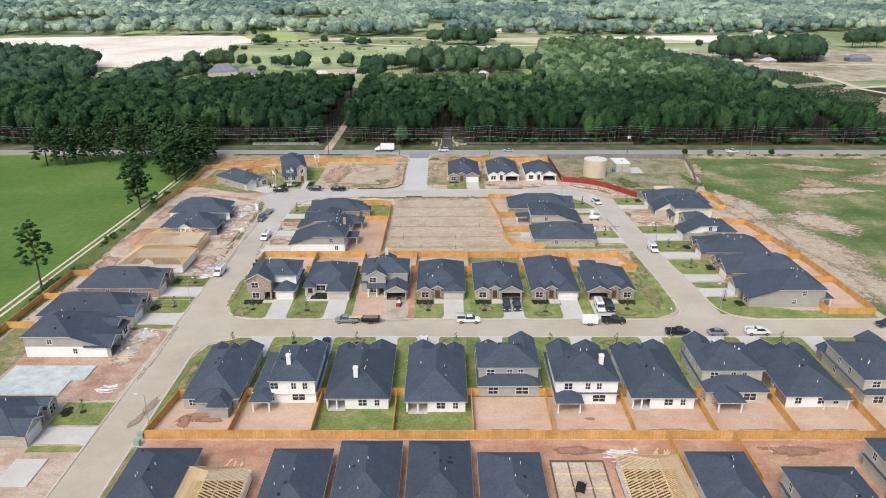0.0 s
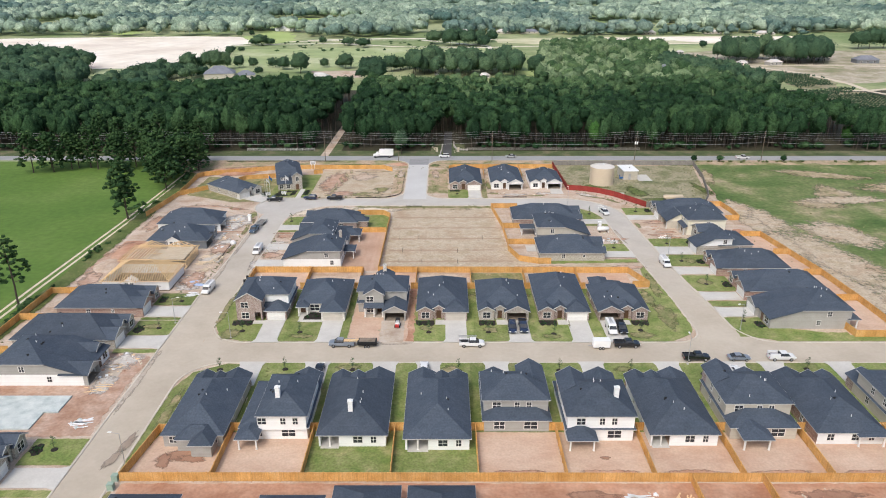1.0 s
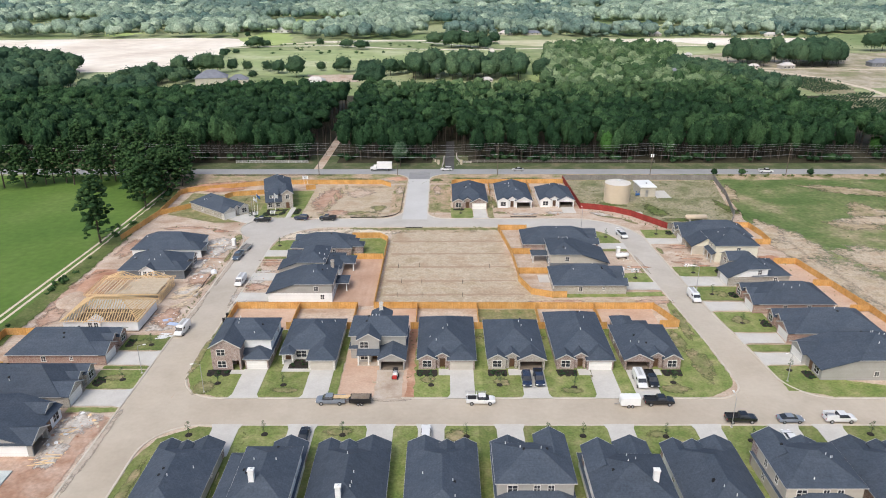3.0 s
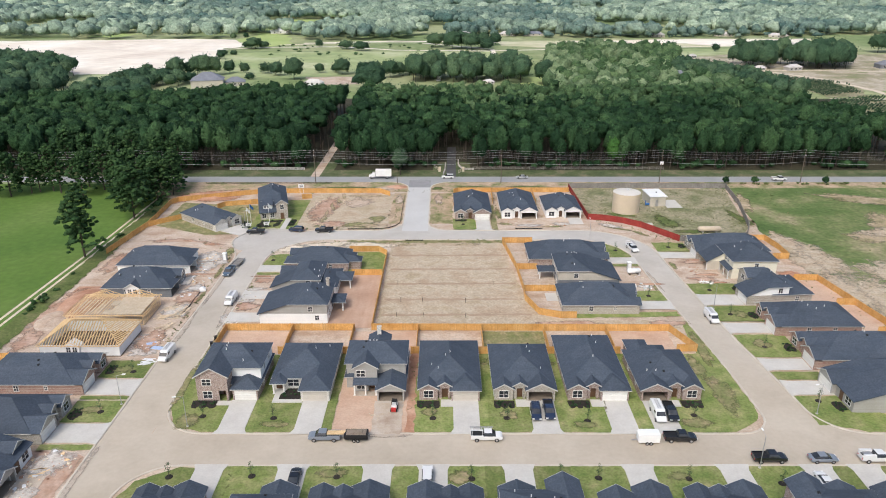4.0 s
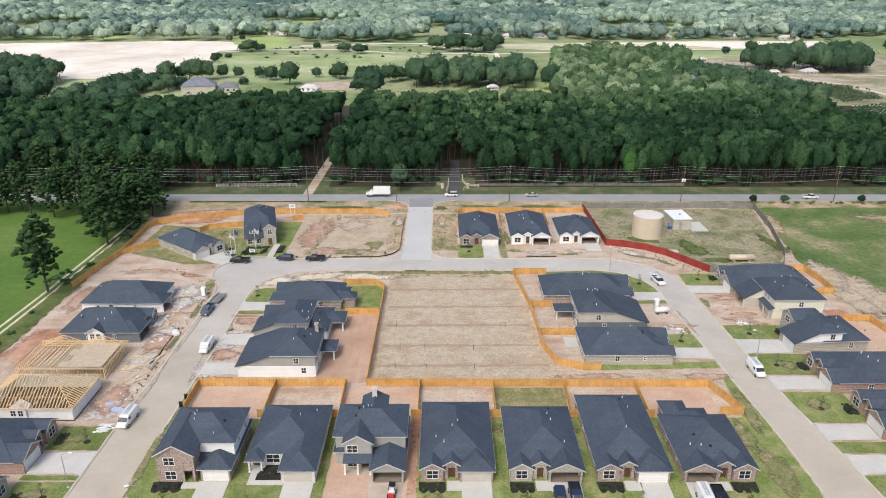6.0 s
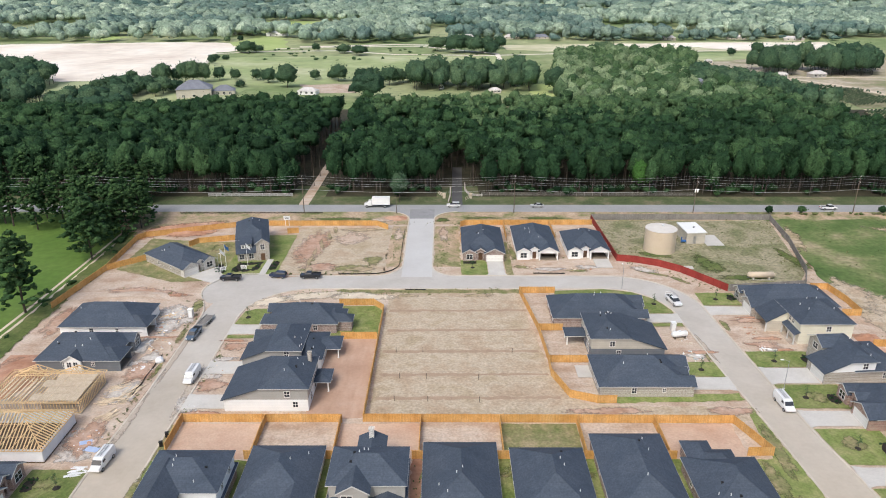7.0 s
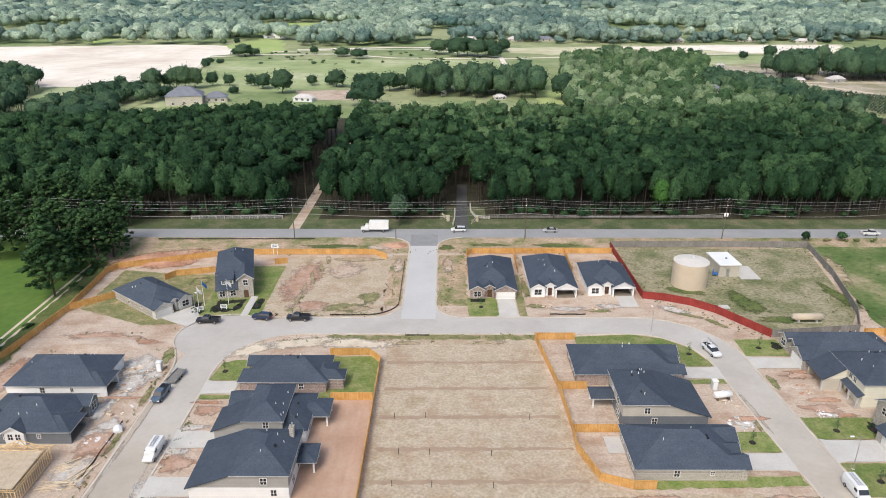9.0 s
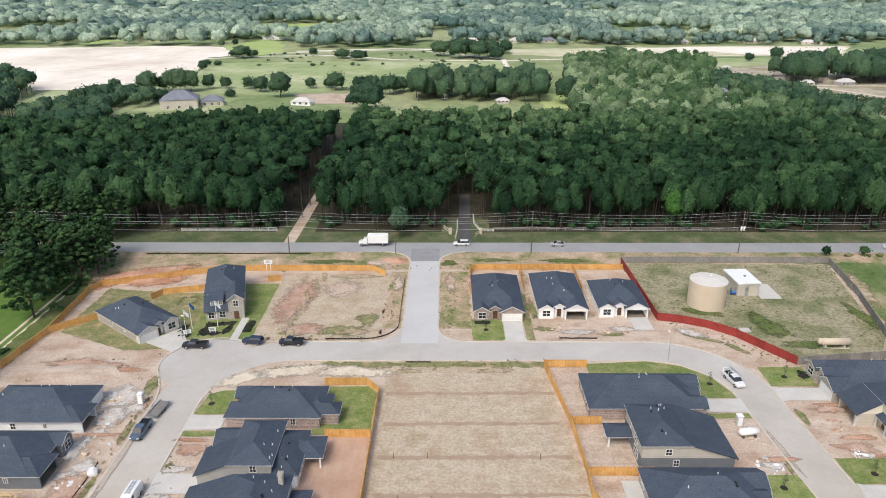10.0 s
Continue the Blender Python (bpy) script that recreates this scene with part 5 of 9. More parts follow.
# row that faces away to the south
ROW_B = "houses behind the first fence"
for k, (cx, back, w, kind) in enumerate(((-47.2, 101.0, 10.6, 1), (-24.0, 100.8, 9.6, 1), (-12.4, 103.0, 10.0, 1), (-0.6, 103.0, 10.0, 1), (11.2, 99.8, 10.0, 1), (46.5, 100.0, 9.6, 1), (77.5, 100.0, 11.0, 2), (60, 92.5, 11.0, 2), (92, 100, 11, 1))):
    if kind == 1:
        one_storey(pose(cx, back - 18, 0, 0, 0, SOUTH), "one-storey house seen from its dark back roof", ROW_B, "brown_brick", "white_siding" if k % 2 else "grey_siding", depth=18, width=w, seed=30 + k, wing=False, vents=6)
    else:
        two_storey(pose(cx, back - 18, 0, 0, 0, SOUTH), "two-storey cream house with dark roof", ROW_B, "brown_brick", "tan_siding", "tan_siding", up=(-5.5, 5.5, 6, 18), low=(-5.5, 5.5, 3, 17.6), seed=30 + k, vents=6)
sheet("weed_strip", [(-55.7, 80), (-54.3, 80), (-54.5, 106), (-55.7, 108)], 0.09, M["thin_lawn"], "thin weeds along the kerb", "grass", rag=0.5)
yard(-54, 96, 70, 107.0, "dark_soil", "churned red soil between the houses")

# west side, facing east
ROW_W = "houses on the west side"
WF = -74.0
one_storey(pose(WF - 0.5, 111, 0, 0, 0, EAST), "one-storey grey brick house with dark roof", ROW_W, "grey_brick", "grey_brick", depth=18, seed=41, rear="grey_brick", mirror=True)
slide_house(pose(WF, 142.6, 0, 0, 0, EAST), "unfinished storey-and-a-half white and grey house", ROW_W, "white_siding", "grey_siding", "grey_siding", None, True, 17.8, 7.6, 5.3, seed=42, wing=(-5.6, -2.4, 1.0, 6, 3.6))
one_storey(pose(WF, 157.6, 0, 0, 0, EAST), "one-storey grey brick house with dark roof", ROW_W, "grey_brick", "grey_brick", depth=23, seed=43, rear="grey_brick", mirror=True)
one_storey(pose(WF, 173.6, 0, 0, 0, EAST), "one-storey red brick house with dark roof", ROW_W, "red_brick", "red_brick", depth=21, seed=44, rear="red_brick", mirror=True)
w5 = one_storey(pose(-72.5, 219.3, 0, 0, 0, EAST), "unfinished one-storey grey house in dark sheathing", ROW_W, "dark_siding", "dark_siding", depth=17.8, seed=45, rear="dark_siding", gate=None, vents=6, mirror=True, gable=False, entry=False)
one_storey(pose(-72.7, 234.5, 0, 0, 0, EAST), "unfinished one-storey pale house", ROW_W, "white_siding", "white_siding", depth=20.2, seed=46, rear="white_siding", gate=None, vents=6, mirror=True, gable=False, entry=False, wing=False)
for y0, y1 in ((105.2, 111), (151.5, 158), (167.0, 173.4)):
    driveway(-64.3, -73.8, y0 + 0.6, y1 - 0.2, 0.5, axis="x")
for y0, y1 in ((103.6, 105.3), (111.6, 119), (150, 151.6), (158.3, 165.6), (166.0, 167.2), (174, 181)):
    front_lawn(WEST_OUT, -74.2, y0, y1)
sheet("driveway", [(-74.2, 136.4), (-68.8, 137.4), (-68.6, 144.0), (-74.2, 145.0)], 0.12, M["dirty_concrete"], "dusty concrete drive of an unfinished house", "driveway", thick=0.1, rag=0.25)
sheet("red_soil", [(-95.5, 119.8), (-65.4, 119.8), (-65.2, 148.6), (-74.5, 149.8), (-80, 150), (-95.5, 137)], 0.062, M["red_soil"], "raw red-brown soil round the new foundation", "soil", rag=0.4)
sheet("foundation", [(-92, 121.6), (-77.3, 121.6), (-77.3, 127.0), (-74.6, 127.0), (-74.6, 132.7), (-92, 132.7)], 0.32, M["slab"], "bare grey-blue concrete house foundation", "foundation", thick=0.35, kind="")
sheet("foundation", rect(-74.6, -69, 94.6, 101.6), 0.2, M["concrete"], "pale concrete drive slab", "foundation", thick=0.2, kind="")
lawn(-102, -93, 105, 150, "thin_lawn", "thin grass behind the houses"); yard(-101, -92, 151, 180, "soil", "bare soil of a fenced yard")

# middle block, west part facing the west street
ROW_L = "houses in the middle block, west part"
one_storey(pose(-46.2, 235.2, 0, 0, 0, WEST), "one-storey brown brick house with dark roof", ROW_L, "brown_brick", "brown_brick", depth=17.6, width=10.2, seed=51, notch=3.4, rear="brown_brick", gable=False, entry=False)
slide_house(pose(-46.4, 219.6, 0, 0, 0, WEST), "storey-and-a-half grey house with a small back porch", ROW_L, "white_siding", "grey_siding", "grey_siding", "garage_white", False, 16.8, 5.6, 4.9, rear_porch=(-4.4, 1.0, 14.0, 20.0), seed=52, vents=9, upper_depth=12.6, slope=(-1.0, 5.9), gabled=False, wing=(-5.85, -1.2, 1.2, 7.0, 3.4))
slide_house(pose(-46.0, 204.4, 0, 0, 0, WEST), "storey-and-a-half white and grey house with a boxed chimney", ROW_L, "white_siding", "grey_siding", "grey_siding", "garage_white", False, 16.4, 7.4, 5.3, slope=(-5.9, 5.9), gabled=False, rear_porch=(-5.4, -0.8, 15.9, 19.4), chimney=(-3.4, 15.4, 1.6, "grey_brick"), seed=53)
driveway(-54.4, -47.4, 229.6, 234.2, 0.5, axis="x"); driveway(-54.5, -45.2, 212.0, 217.0, 0.4, axis="x"); driveway(-54.8, -45.4, 199.2, 204.0, 0.4, axis="x")
sheet("lawn", [(-54.0, 234.6), (-53.2, 241.5), (-50.5, 243), (-47, 243), (-47, 234.6)], ZL, M["lawn"], "bright green front lawn", "lawn"); lawn(-54.0, -47, 227.6, 229.2)
lawn(-30, -18.9, 228.2, 244.6, "lawn", "green fenced back lawn"); yard(-30, -19, 196, 227.6, "red_yard", "smooth red-brown soil of an open yard")
# middle block, east part facing the east street
ROW_R = "houses in the middle block, east part"
one_storey(pose(45.8, 239.3, 0, 0, 0, EAST), "one-storey brown brick house with dark roof", ROW_R, "brown_brick", "brown_brick", depth=22.7, seed=61, rear="brown_brick")
slide_house(pose(45.2, 224.2, 0, 0, 0, EAST), "storey-and-a-half tan and dark grey house with a back porch", ROW_R, "dark_siding", "tan_siding", "grey_siding", "garage_white", True, 16.2, 8.0, 5.4, slope=(-5.9, 5.9), gabled=False, rear_porch=(0.4, 4.0, 15.2, 20.5), seed=62, vents=9)
one_storey(pose(47.3, 209.4, 0, 0, 0, EAST), "one-storey grey brick house with dark roof", ROW_R, "grey_brick", "grey_brick", depth=19.3, seed=63, rear="grey_brick")
driveway(54.9, 45.6, 235.6, 240.0, 0.4, axis="x"); driveway(56.7, 47.2, 206.0, 210.6, 0.4, axis="x")
sheet("lawn", [(26, 245.4), (26, 253.8), (39.4, 254.9), (46.6, 253.0), (51.6, 248.6), (54.0, 242.6), (54.2, 240.6), (46, 240.4)], ZL, M["lawn"], "green lawn inside the street bend", "lawn")
front_lawn(EAST_IN, 47, 211, 217); front_lawn(EAST_IN, 45.6, 233.6, 235.2)
yard(17.5, 26, 231.8, 252, "soil"); yard(19.6, 30, 217, 231.4, "soil"); sheet("yard", [(20.6, 216.6), (31, 216.6), (31, 204.2), (27.4, 202), (22.4, 204), (20, 211.4)], 0.08, M["soil"], "bare soil of a fenced yard", "yard")

# east side, facing west
ROW_E = "houses on the east side"
EF = 75.6
one_storey(pose(72.7, 245.0, 0, 0, 0, WEST), "one-storey brick house with pale garage door", ROW_E, "grey_brick", "grey_brick", depth=21.5, seed=71, rear="grey_brick", mirror=False)
yellow = slide_house(pose(73.3, 231.5, 0, 0, 0, WEST), "unfinished two-storey cream house with a lean-to front porch", ROW_E, "yellow_siding", "yellow_siding", "tan_siding", None, True, 16.7, 4.5, 5.3, 12.6, seed=72, vents=8, slope=(-6.3, 0.0), gabled=False)
bm = bmesh.new()
beam(bm, (3.6, 3.2, 2.62), (3.6, 4.55, 3.25), 6.6, 0.14)
part("porch_roof", bm, M["shingle"], yellow, "dark slate-blue shingle lean-to roof")
part("porch_beam", boxes((0.4, 6.8, 3.3, 3.45, 2.3, 2.52)), M["soft_trim"], yellow, "pale timber beam")
posts(yellow, [(u, 3.38) for u in (0.6, 3.6, 6.6)] + [(0.1, -0.2)], 2.4, M["soft_trim"])
part("porch_floor", boxes((0.0, 6.8, 2.9, 4.48, 0.0, 0.18)), M["dirty_concrete"], yellow, "concrete porch floor")
b_ = (-6.3, 6.3, 4.5, 16.7, 5.3, "hip", 0.5)
for u in (1.4, 3.0):
    window(yellow, b_, "f", u, 4.4, 0.9, 1.2)
slide_house(pose(75.0, 214.2, 0, 0, 0, WEST + 4), "storey-and-a-half white and grey brick house", ROW_E, "grey_brick", "white_siding", "grey_brick", "garage_white", False, 17.0, 5.2, 5.0, seed=73, upper_depth=10.6, wing=(-5.85, -0.7, 2.9, 8.0, 5.0), slope=(-0.6, 5.9), gabled=False)
one_storey(pose(75.6, 198.2, 0, 0, 0, WEST), "one-storey red brick house with dark roof", ROW_E, "red_brick", "red_brick", depth=20, seed=74, rear="red_brick")
one_storey(pose(EF + 1.8, 183.2, 0, 0, 0, WEST), "one-storey red brick house with white garage door", ROW_E, "red_brick", "red_brick", depth=21.5, seed=75, rear="red_brick")
slide_house(pose(EF + 1.6, 167.4, 0, 0, 0, WEST), "storey-and-a-half grey sided house with dark roof", ROW_E, "grey_siding", "grey_siding", "grey_siding", "garage_white", True, 19, 7.5, 5.0, seed=76, rear_porch=(2.0, 5.8, 18.5, 21.0))
for y0, y1, xx in ((239.7, 244.2, 72.8), (208.4, 214.4, 75), (193.6, 198.4, 75.6), (177.0, 181.6, 77), (167.6, 172.6, 77)):
    driveway(along(EAST_OUT, (y0 + y1) / 2) + 0.1, xx, y0, y1, 0.5, axis="x")
for y0, y1 in ((157.5, 167.2), (173.2, 176.4), (182.4, 192.8), (199.4, 208.0), (214.8, 221.6), (245.0, 252.6)):
    front_lawn(EAST_OUT, 78 if y0 < 240 else 73, y0, y1)
yard(95, 106.6, 158, 176.4, "yard_soil"); yard(95, 106.2, 177.2, 193, "yard_soil"); yard(94, 104.6, 193.8, 208.2, "yard_soil"); yard(92, 102.4, 209, 223.4, "yard_soil")

# north row
ROW_N = "houses beside the entry street"
one_storey(pose(8.4, 274.0, 0), "one-storey brown brick house with white garage door", ROW_N, "brown_brick", "brown_brick", depth=22, seed=81)
one_storey(pose(24.4, 275.2, 0), "unfinished white one-storey house, garage empty", ROW_N, "white_siding", "white_siding", depth=22, seed=82, gate=None, trim=M["trim"])
one_storey(pose(39.6, 276.0, 0), "unfinished white one-storey house, garage empty", ROW_N, "white_siding", "white_siding", depth=16.5, seed=83, gate=None)
driveway(9.4, 14.0, 263.9, 274, 0.6); driveway(40.8, 45.4, 269.5, 276, 0)
lawn(1.6, 9.2, 264.4, 275); lawn(14.4, 16.4, 264.4, 290, "thin_lawn")
show = build_house(pose(-59.2, 274.6, 0, 0, 0, 14), "two-storey grey brick show home with a dormer and a front garden", [(-4.6, 4.6, 5.0, 21.2, 5.3, "hip", 0.6, "grey_brick"), (0.9, 4.6, -0.2, 8.0, 5.5, "gy", 0.7, "grey_brick")], ROW_N,
                   [(1, "f", 0.0, 4.4, 1.1, 1.5), (0, "l", 2.0, 4.2, 0.9, 1.2), (0, "l", -4.0, 4.2, 0.9, 1.2), (0, "r", 3.0, 4.2, 0.9, 1.2), (0, "r", -3.0, 1.6, 0.9, 1.2)], None, (2.7, -0.22), (), 3, 84)
low = (-4.6, 0.9, 0.4, 5.0, 2.8, "flat", 0, "grey_brick")
part("ground_floor_wall", wall_mesh(low), M["grey_brick"], show)
for u in (-1.5, 1.2):
    window(show, low, "f", u, 1.5, 1.3, 1.5)
bm = bmesh.new()                          # the side wall under the front slope
for x in (-4.6, -4.4):
    bm.faces.new([bm.verts.new((x, y, z)) for y, z in ((0.4, 2.7), (5.0, 2.7), (5.0, 5.3))])
bm.faces.new([bm.verts.new(p) for p in ((-4.6, 0.4, 2.7), (-4.4, 0.4, 2.7), (-4.4, 5.0, 5.3), (-4.6, 5.0, 5.3))])
bmesh.ops.recalc_face_normals(bm, faces=bm.faces[:])
part("gable_wall", bm, M["grey_brick"], show)
bm = bmesh.new()
beam(bm, (-1.9, -0.1, 2.6), (-1.9, 5.2, 5.5), 6.2, 0.16)
part("roof", bm, M["shingle"], show, "dark slate-blue shingle roof over the front rooms")
dorm = (-3.4, -0.4, 1.6, 5.6, 4.9, "flat", 0, "white_siding", 3.2)
part("dormer_wall", wall_mesh(dorm), M["white_siding"], show, "white dormer wall")
for u in (-0.95, 0.0, 0.95):
    window(show, dorm, "f", u, 4.2, 0.62, 0.85)
bm = bmesh.new()
beam(bm, (-1.9, 1.2, 4.95), (-1.9, 6.6, 6.1), 3.6, 0.14)
part("dormer_roof", bm, M["shingle"], show, "dark slate-blue shingle roof")
one_storey(pose(-72.2, 266.1, 0, 0, 0, 51.5), "one-storey brick sales house with a wide drive", ROW_N, "white_brick", "grey_brick", width=10.4, depth=19.5, seed=85, rear="grey_brick", mirror=True)
lawn(-66, -50.6, 264.6, 296, "lawn", "bright green show garden lawn")
sheet("lawn", [(-97, 268), (-78, 259.5), (-70, 260), (-66, 266), (-66, 290), (-77, 290), (-96, 293)], 0.09, M["thin_lawn"], "thin dry lawn round the sales house", "lawn", rag=0.3)
sheet("driveway", [(-75, 263.2), (-66.6, 258.4), (-64.6, 262.6), (-68.6, 270)], 0.2, M["concrete"], "wide pale concrete driveway", "driveway", thick=0.12)
driveway(-55.4, -53.6, 264.2, 275.4, 0)


# ---------------------------------------------------------------- fences
PANELS = {}


def fence(pts, wood, label, height=1.83, group="fences"):
    """A board fence along pts: posts and panels about 2.4 m long."""
    key0 = wood
    th = empty("fence", Matrix.Identity(4), label, "fence", group)
    hh = height
    if (key0, hh) not in PANELS:
        pn = boxes((0, 2.44, -0.012, 0.012, 0.05, hh), (0, 2.44, 0.012, 0.05, 0.3, 0.39), (0, 2.44, 0.012, 0.05, 1.4, 1.49), (0, 2.44, -0.07, 0.07, hh, hh + 0.04))
        ps = boxes((-0.055, 0.055, -0.055, 0.1, 0, hh + 0.08), (-0.075, 0.075, -0.075, 0.12, hh + 0.08, hh + 0.11))
        PANELS[(key0, hh)] = (mesh_of("panel", pn, M[wood]), mesh_of("post", ps, M[wood]))
    pn, ps = PANELS[(key0, hh)]
    for (ax, ay), (bx, by) in zip(pts, pts[1:]):
        ln = math.hypot(bx - ax, by - ay)
        n = max(1, round(ln / 2.44))
        ang = math.degrees(math.atan2(by - ay, bx - ax))
        for i in range(n):
            x, y = ax + (bx - ax) * i / n, ay + (by - ay) * i / n
            o = part("panel", pn, None, th)
            o.matrix_local = pose(x, y, 0.05, 0, 0, ang) @ Matrix.Diagonal((ln / n / 2.44, 1, 1, 1))
            o = part("post", ps, None, th)
            o.matrix_local = pose(x, y, 0.05, 0, 0, ang)
    return th


WOODF = "new orange-stained wooden board fence"
fence([(-54.3, 107.6), (96.5, 107.3)], "fence_wood", WOODF)
fence([(-54.3, 107.6), (-52.6, 121.0), (-50.5, 121.0)], "fence_wood", WOODF)
for i, x in enumerate(AE[1:10]):
    fence([(x, 107.8), (x, 121.5)], "fence_wood", WOODF)
    fence([(x - 1.6, 121.5), (x + 1.6, 121.5)], "fence_wood", WOODF)
fence([(41.0, 95), (41.0, 107.2)], "fence_wood", WOODF); fence([(53.0, 95), (53.0, 107.2)], "fence_wood", WOODF)
fence([(-53.0, 186.0), (-53.0, 194.9), (-22.6, 194.9)], "fence_wood", WOODF)
fence([(-18.6, 195.0), (51.5, 194.6), (55.0, 185.0), (50.4, 185.0)], "fence_wood", WOODF)
for x in edges[1:7]:
    fence([(x, 194.8), (x, 184.0)], "fence_wood", WOODF)
    fence([(x - 1.2, 184.0), (x + 1.2, 184.0)], "fence_wood", WOODF)
fence([(-18.6, 195.0), (-18.4, 241.8), (-21.2, 245.2), (-30.0, 245.1)], "fence_wood", WOODF)
fence([(-27.2, 227.4), (-18.8, 227.4)], "fence_wood", WOODF)
fence([(26.0, 252.5), (16.7, 252.5), (19.1, 231.6), (19.6, 217.0), (19.4, 211.5), (22.0, 203.3), (27.2, 201.3), (31.0, 201.3)], "fence_wood", WOODF)
fence([(19.1, 231.6), (25.0, 231.6)], "fence_wood", WOODF); fence([(19.6, 216.9), (31.0, 216.9)], "fence_wood", WOODF)
fence([(-104.6, 100), (-103.8, 150), (-103.2, 181.0), (-92.0, 181.4)], "fence_wood", WOODF); fence([(-103.4, 166.0), (-95, 166.0)], "fence_wood", WOODF); fence([(-103.8, 150), (-97, 150)], "fence_wood", WOODF)
fence([(-102.5, 243), (-99.5, 267.5), (-100.4, 291.5), (-98.6, 294.4), (-77, 302.2), (-68, 305.2), (-25.7, 305.4), (-21.6, 301.3)], "fence_wood", WOODF)
fence([(-99.5, 267.5), (-91.0, 275.1)], "fence_wood", WOODF); fence([(-82.0, 286), (-80, 289), (-67, 292.5)], "fence_wood", WOODF); fence([(-54, 297.6), (-50.5, 298.4)], "fence_wood", WOODF)
fence([(2.0, 290), (2.2, 304.6), (4, 306.2), (46.4, 306.4)], "fence_wood", WOODF)
for x in (16.4, 31.8):
    fence([(x, 306), (x, 291)], "fence_wood", WOODF)
fence([(94.8, 254.9), (99.4, 254.8), (100.4, 247.0), (100.2, 239.4), (95.4, 239.5)], "fence_wood", WOODF)
fence([(94.5, 224.0), (100.8, 223.8), (102.6, 212.0), (103.8, 203.0), (105.2, 194.0), (106.4, 177.0), (107.0, 157.4), (95.5, 157.4), (95, 163)], "fence_wood", WOODF)
fence([(103.0, 208.6), (98.4, 208.8)], "fence_wood", WOODF); fence([(106.4, 176.8), (100.6, 176.8)], "fence_wood", WOODF); fence([(105.2, 193.4), (100.2, 193.4)], "fence_wood", WOODF)
fence([(46.8, 310.5), (47.6, 274.7)] + [(47.6, 274.7), (52.4, 273.6), (58.5, 270.8), (63.7, 266.4), (67.9, 260.2), (72.4, 253.6)][1:], "red_wood", "dark red painted wooden board fence", 2.1)
fence([(47.2, 311.4), (80.7, 311.6), (108.1, 311.3), (105.0, 290.0), (99.0, 265.6), (94.5, 256.4), (72.6, 253.7)], "grey_wood", "weathered grey wooden board fence", 2.0)


def rail_fence(pts, mat, label, height=1.2):
    """A low post-and-rail fence."""
    v = empty("rail_fence", Matrix.Identity(4), label, "fence", "rail fences")
    for (ax, ay), (bx, by) in zip(pts, pts[1:]):
        ln = math.hypot(bx - ax, by - ay)
        n = max(1, round(ln / 3.0))
        ang = math.degrees(math.atan2(by - ay, bx - ax))
        for i in range(n + 1):
            o = part("post", boxes((-0.07, 0.07, -0.07, 0.07, 0, height + 0.1)), mat, v)
            o.matrix_local = pose(ax + (bx - ax) * i / n, ay + (by - ay) * i / n, 0.04, 0, 0, ang)
        for z in (0.35, 0.75, height):
            o = part("rail", boxes((0, ln, -0.025, 0.025, z - 0.09, z + 0.09)), mat, v)
            o.matrix_local = pose(ax, ay, 0.04, 0, 0, ang)
    return v


rail_fence([(-92, 337.8), (-60.5, 338.2)], M["pale_rail"], "low pale grey rail fence before the woods")
rail_fence([(11, 339.0), (92, 338.8)], M["grey_wood"], "low weathered rail fence before the woods")


def silt_fence(pts, label="low black silt fence along the kerb"):
    """A low black fabric barrier on thin stakes."""
    v = empty("silt_fence", Matrix.Identity(4), label, "silt fence", "silt fences")
    bm = bmesh.new()
    a, b = offset(pts, 0.03), offset(pts, -0.03)
    rows = [[bm.verts.new((p[0], p[1], 0.03)), bm.verts.new((p[0], p[1], 0.36)), bm.verts.new((q[0], q[1], 0.36)), bm.verts.new((q[0], q[1], 0.03))] for p, q in zip(a, b)]
    for r, q in zip(rows, rows[1:]):
        for i in range(3):
            bm.faces.new((r[i], r[i + 1], q[i + 1], q[i]))
    part("fabric", bm, M["rubber"], v, "black woven fabric")
    for x, y in pts:
        part("stake", boxes((x - 0.03, x + 0.03, y - 0.03, y + 0.03, 0, 0.7)), M["pole_wood"], v)
    return v


def wobble(x0, y0, x1, y1, n, seed):
    return [(x0 + (x1 - x0) * i / n + 0.18 * noise.noise((i * 0.7, seed, 1)), y0 + (y1 - y0) * i / n + 0.18 * noise.noise((i * 0.7, seed, 5))) for i in range(n + 1)]


silt_fence(wobble(-13.6, 254.4, -8.0, 254.4, 4, 1))
silt_fence(wobble(-96, 318.2, -46, 318.4, 22, 2), "low black silt fence along the main road")
silt_fence(wobble(22.0, 265.4, 31.0, 265.4, 6, 3))
silt_fence([(-16.2, 300 - 3 * i) for i in range(10)] + arc(-24.0, 273.0, 8.0, 0, -90, 6)[1:] + [(-28, 264.9), (-33, 264.9)])
silt_fence(wobble(-66.2, 204, -66.0, 220, 8, 4))

# ---------------------------------------------------------------- garden details
def shrub_mesh(seed):
    V, F = crowns([(0, 0, 0.0, 0.6, 0.4)], 3, 7, 60, 0.1, seed)
    return fast_mesh("leaves", V, F, M["leaf"])


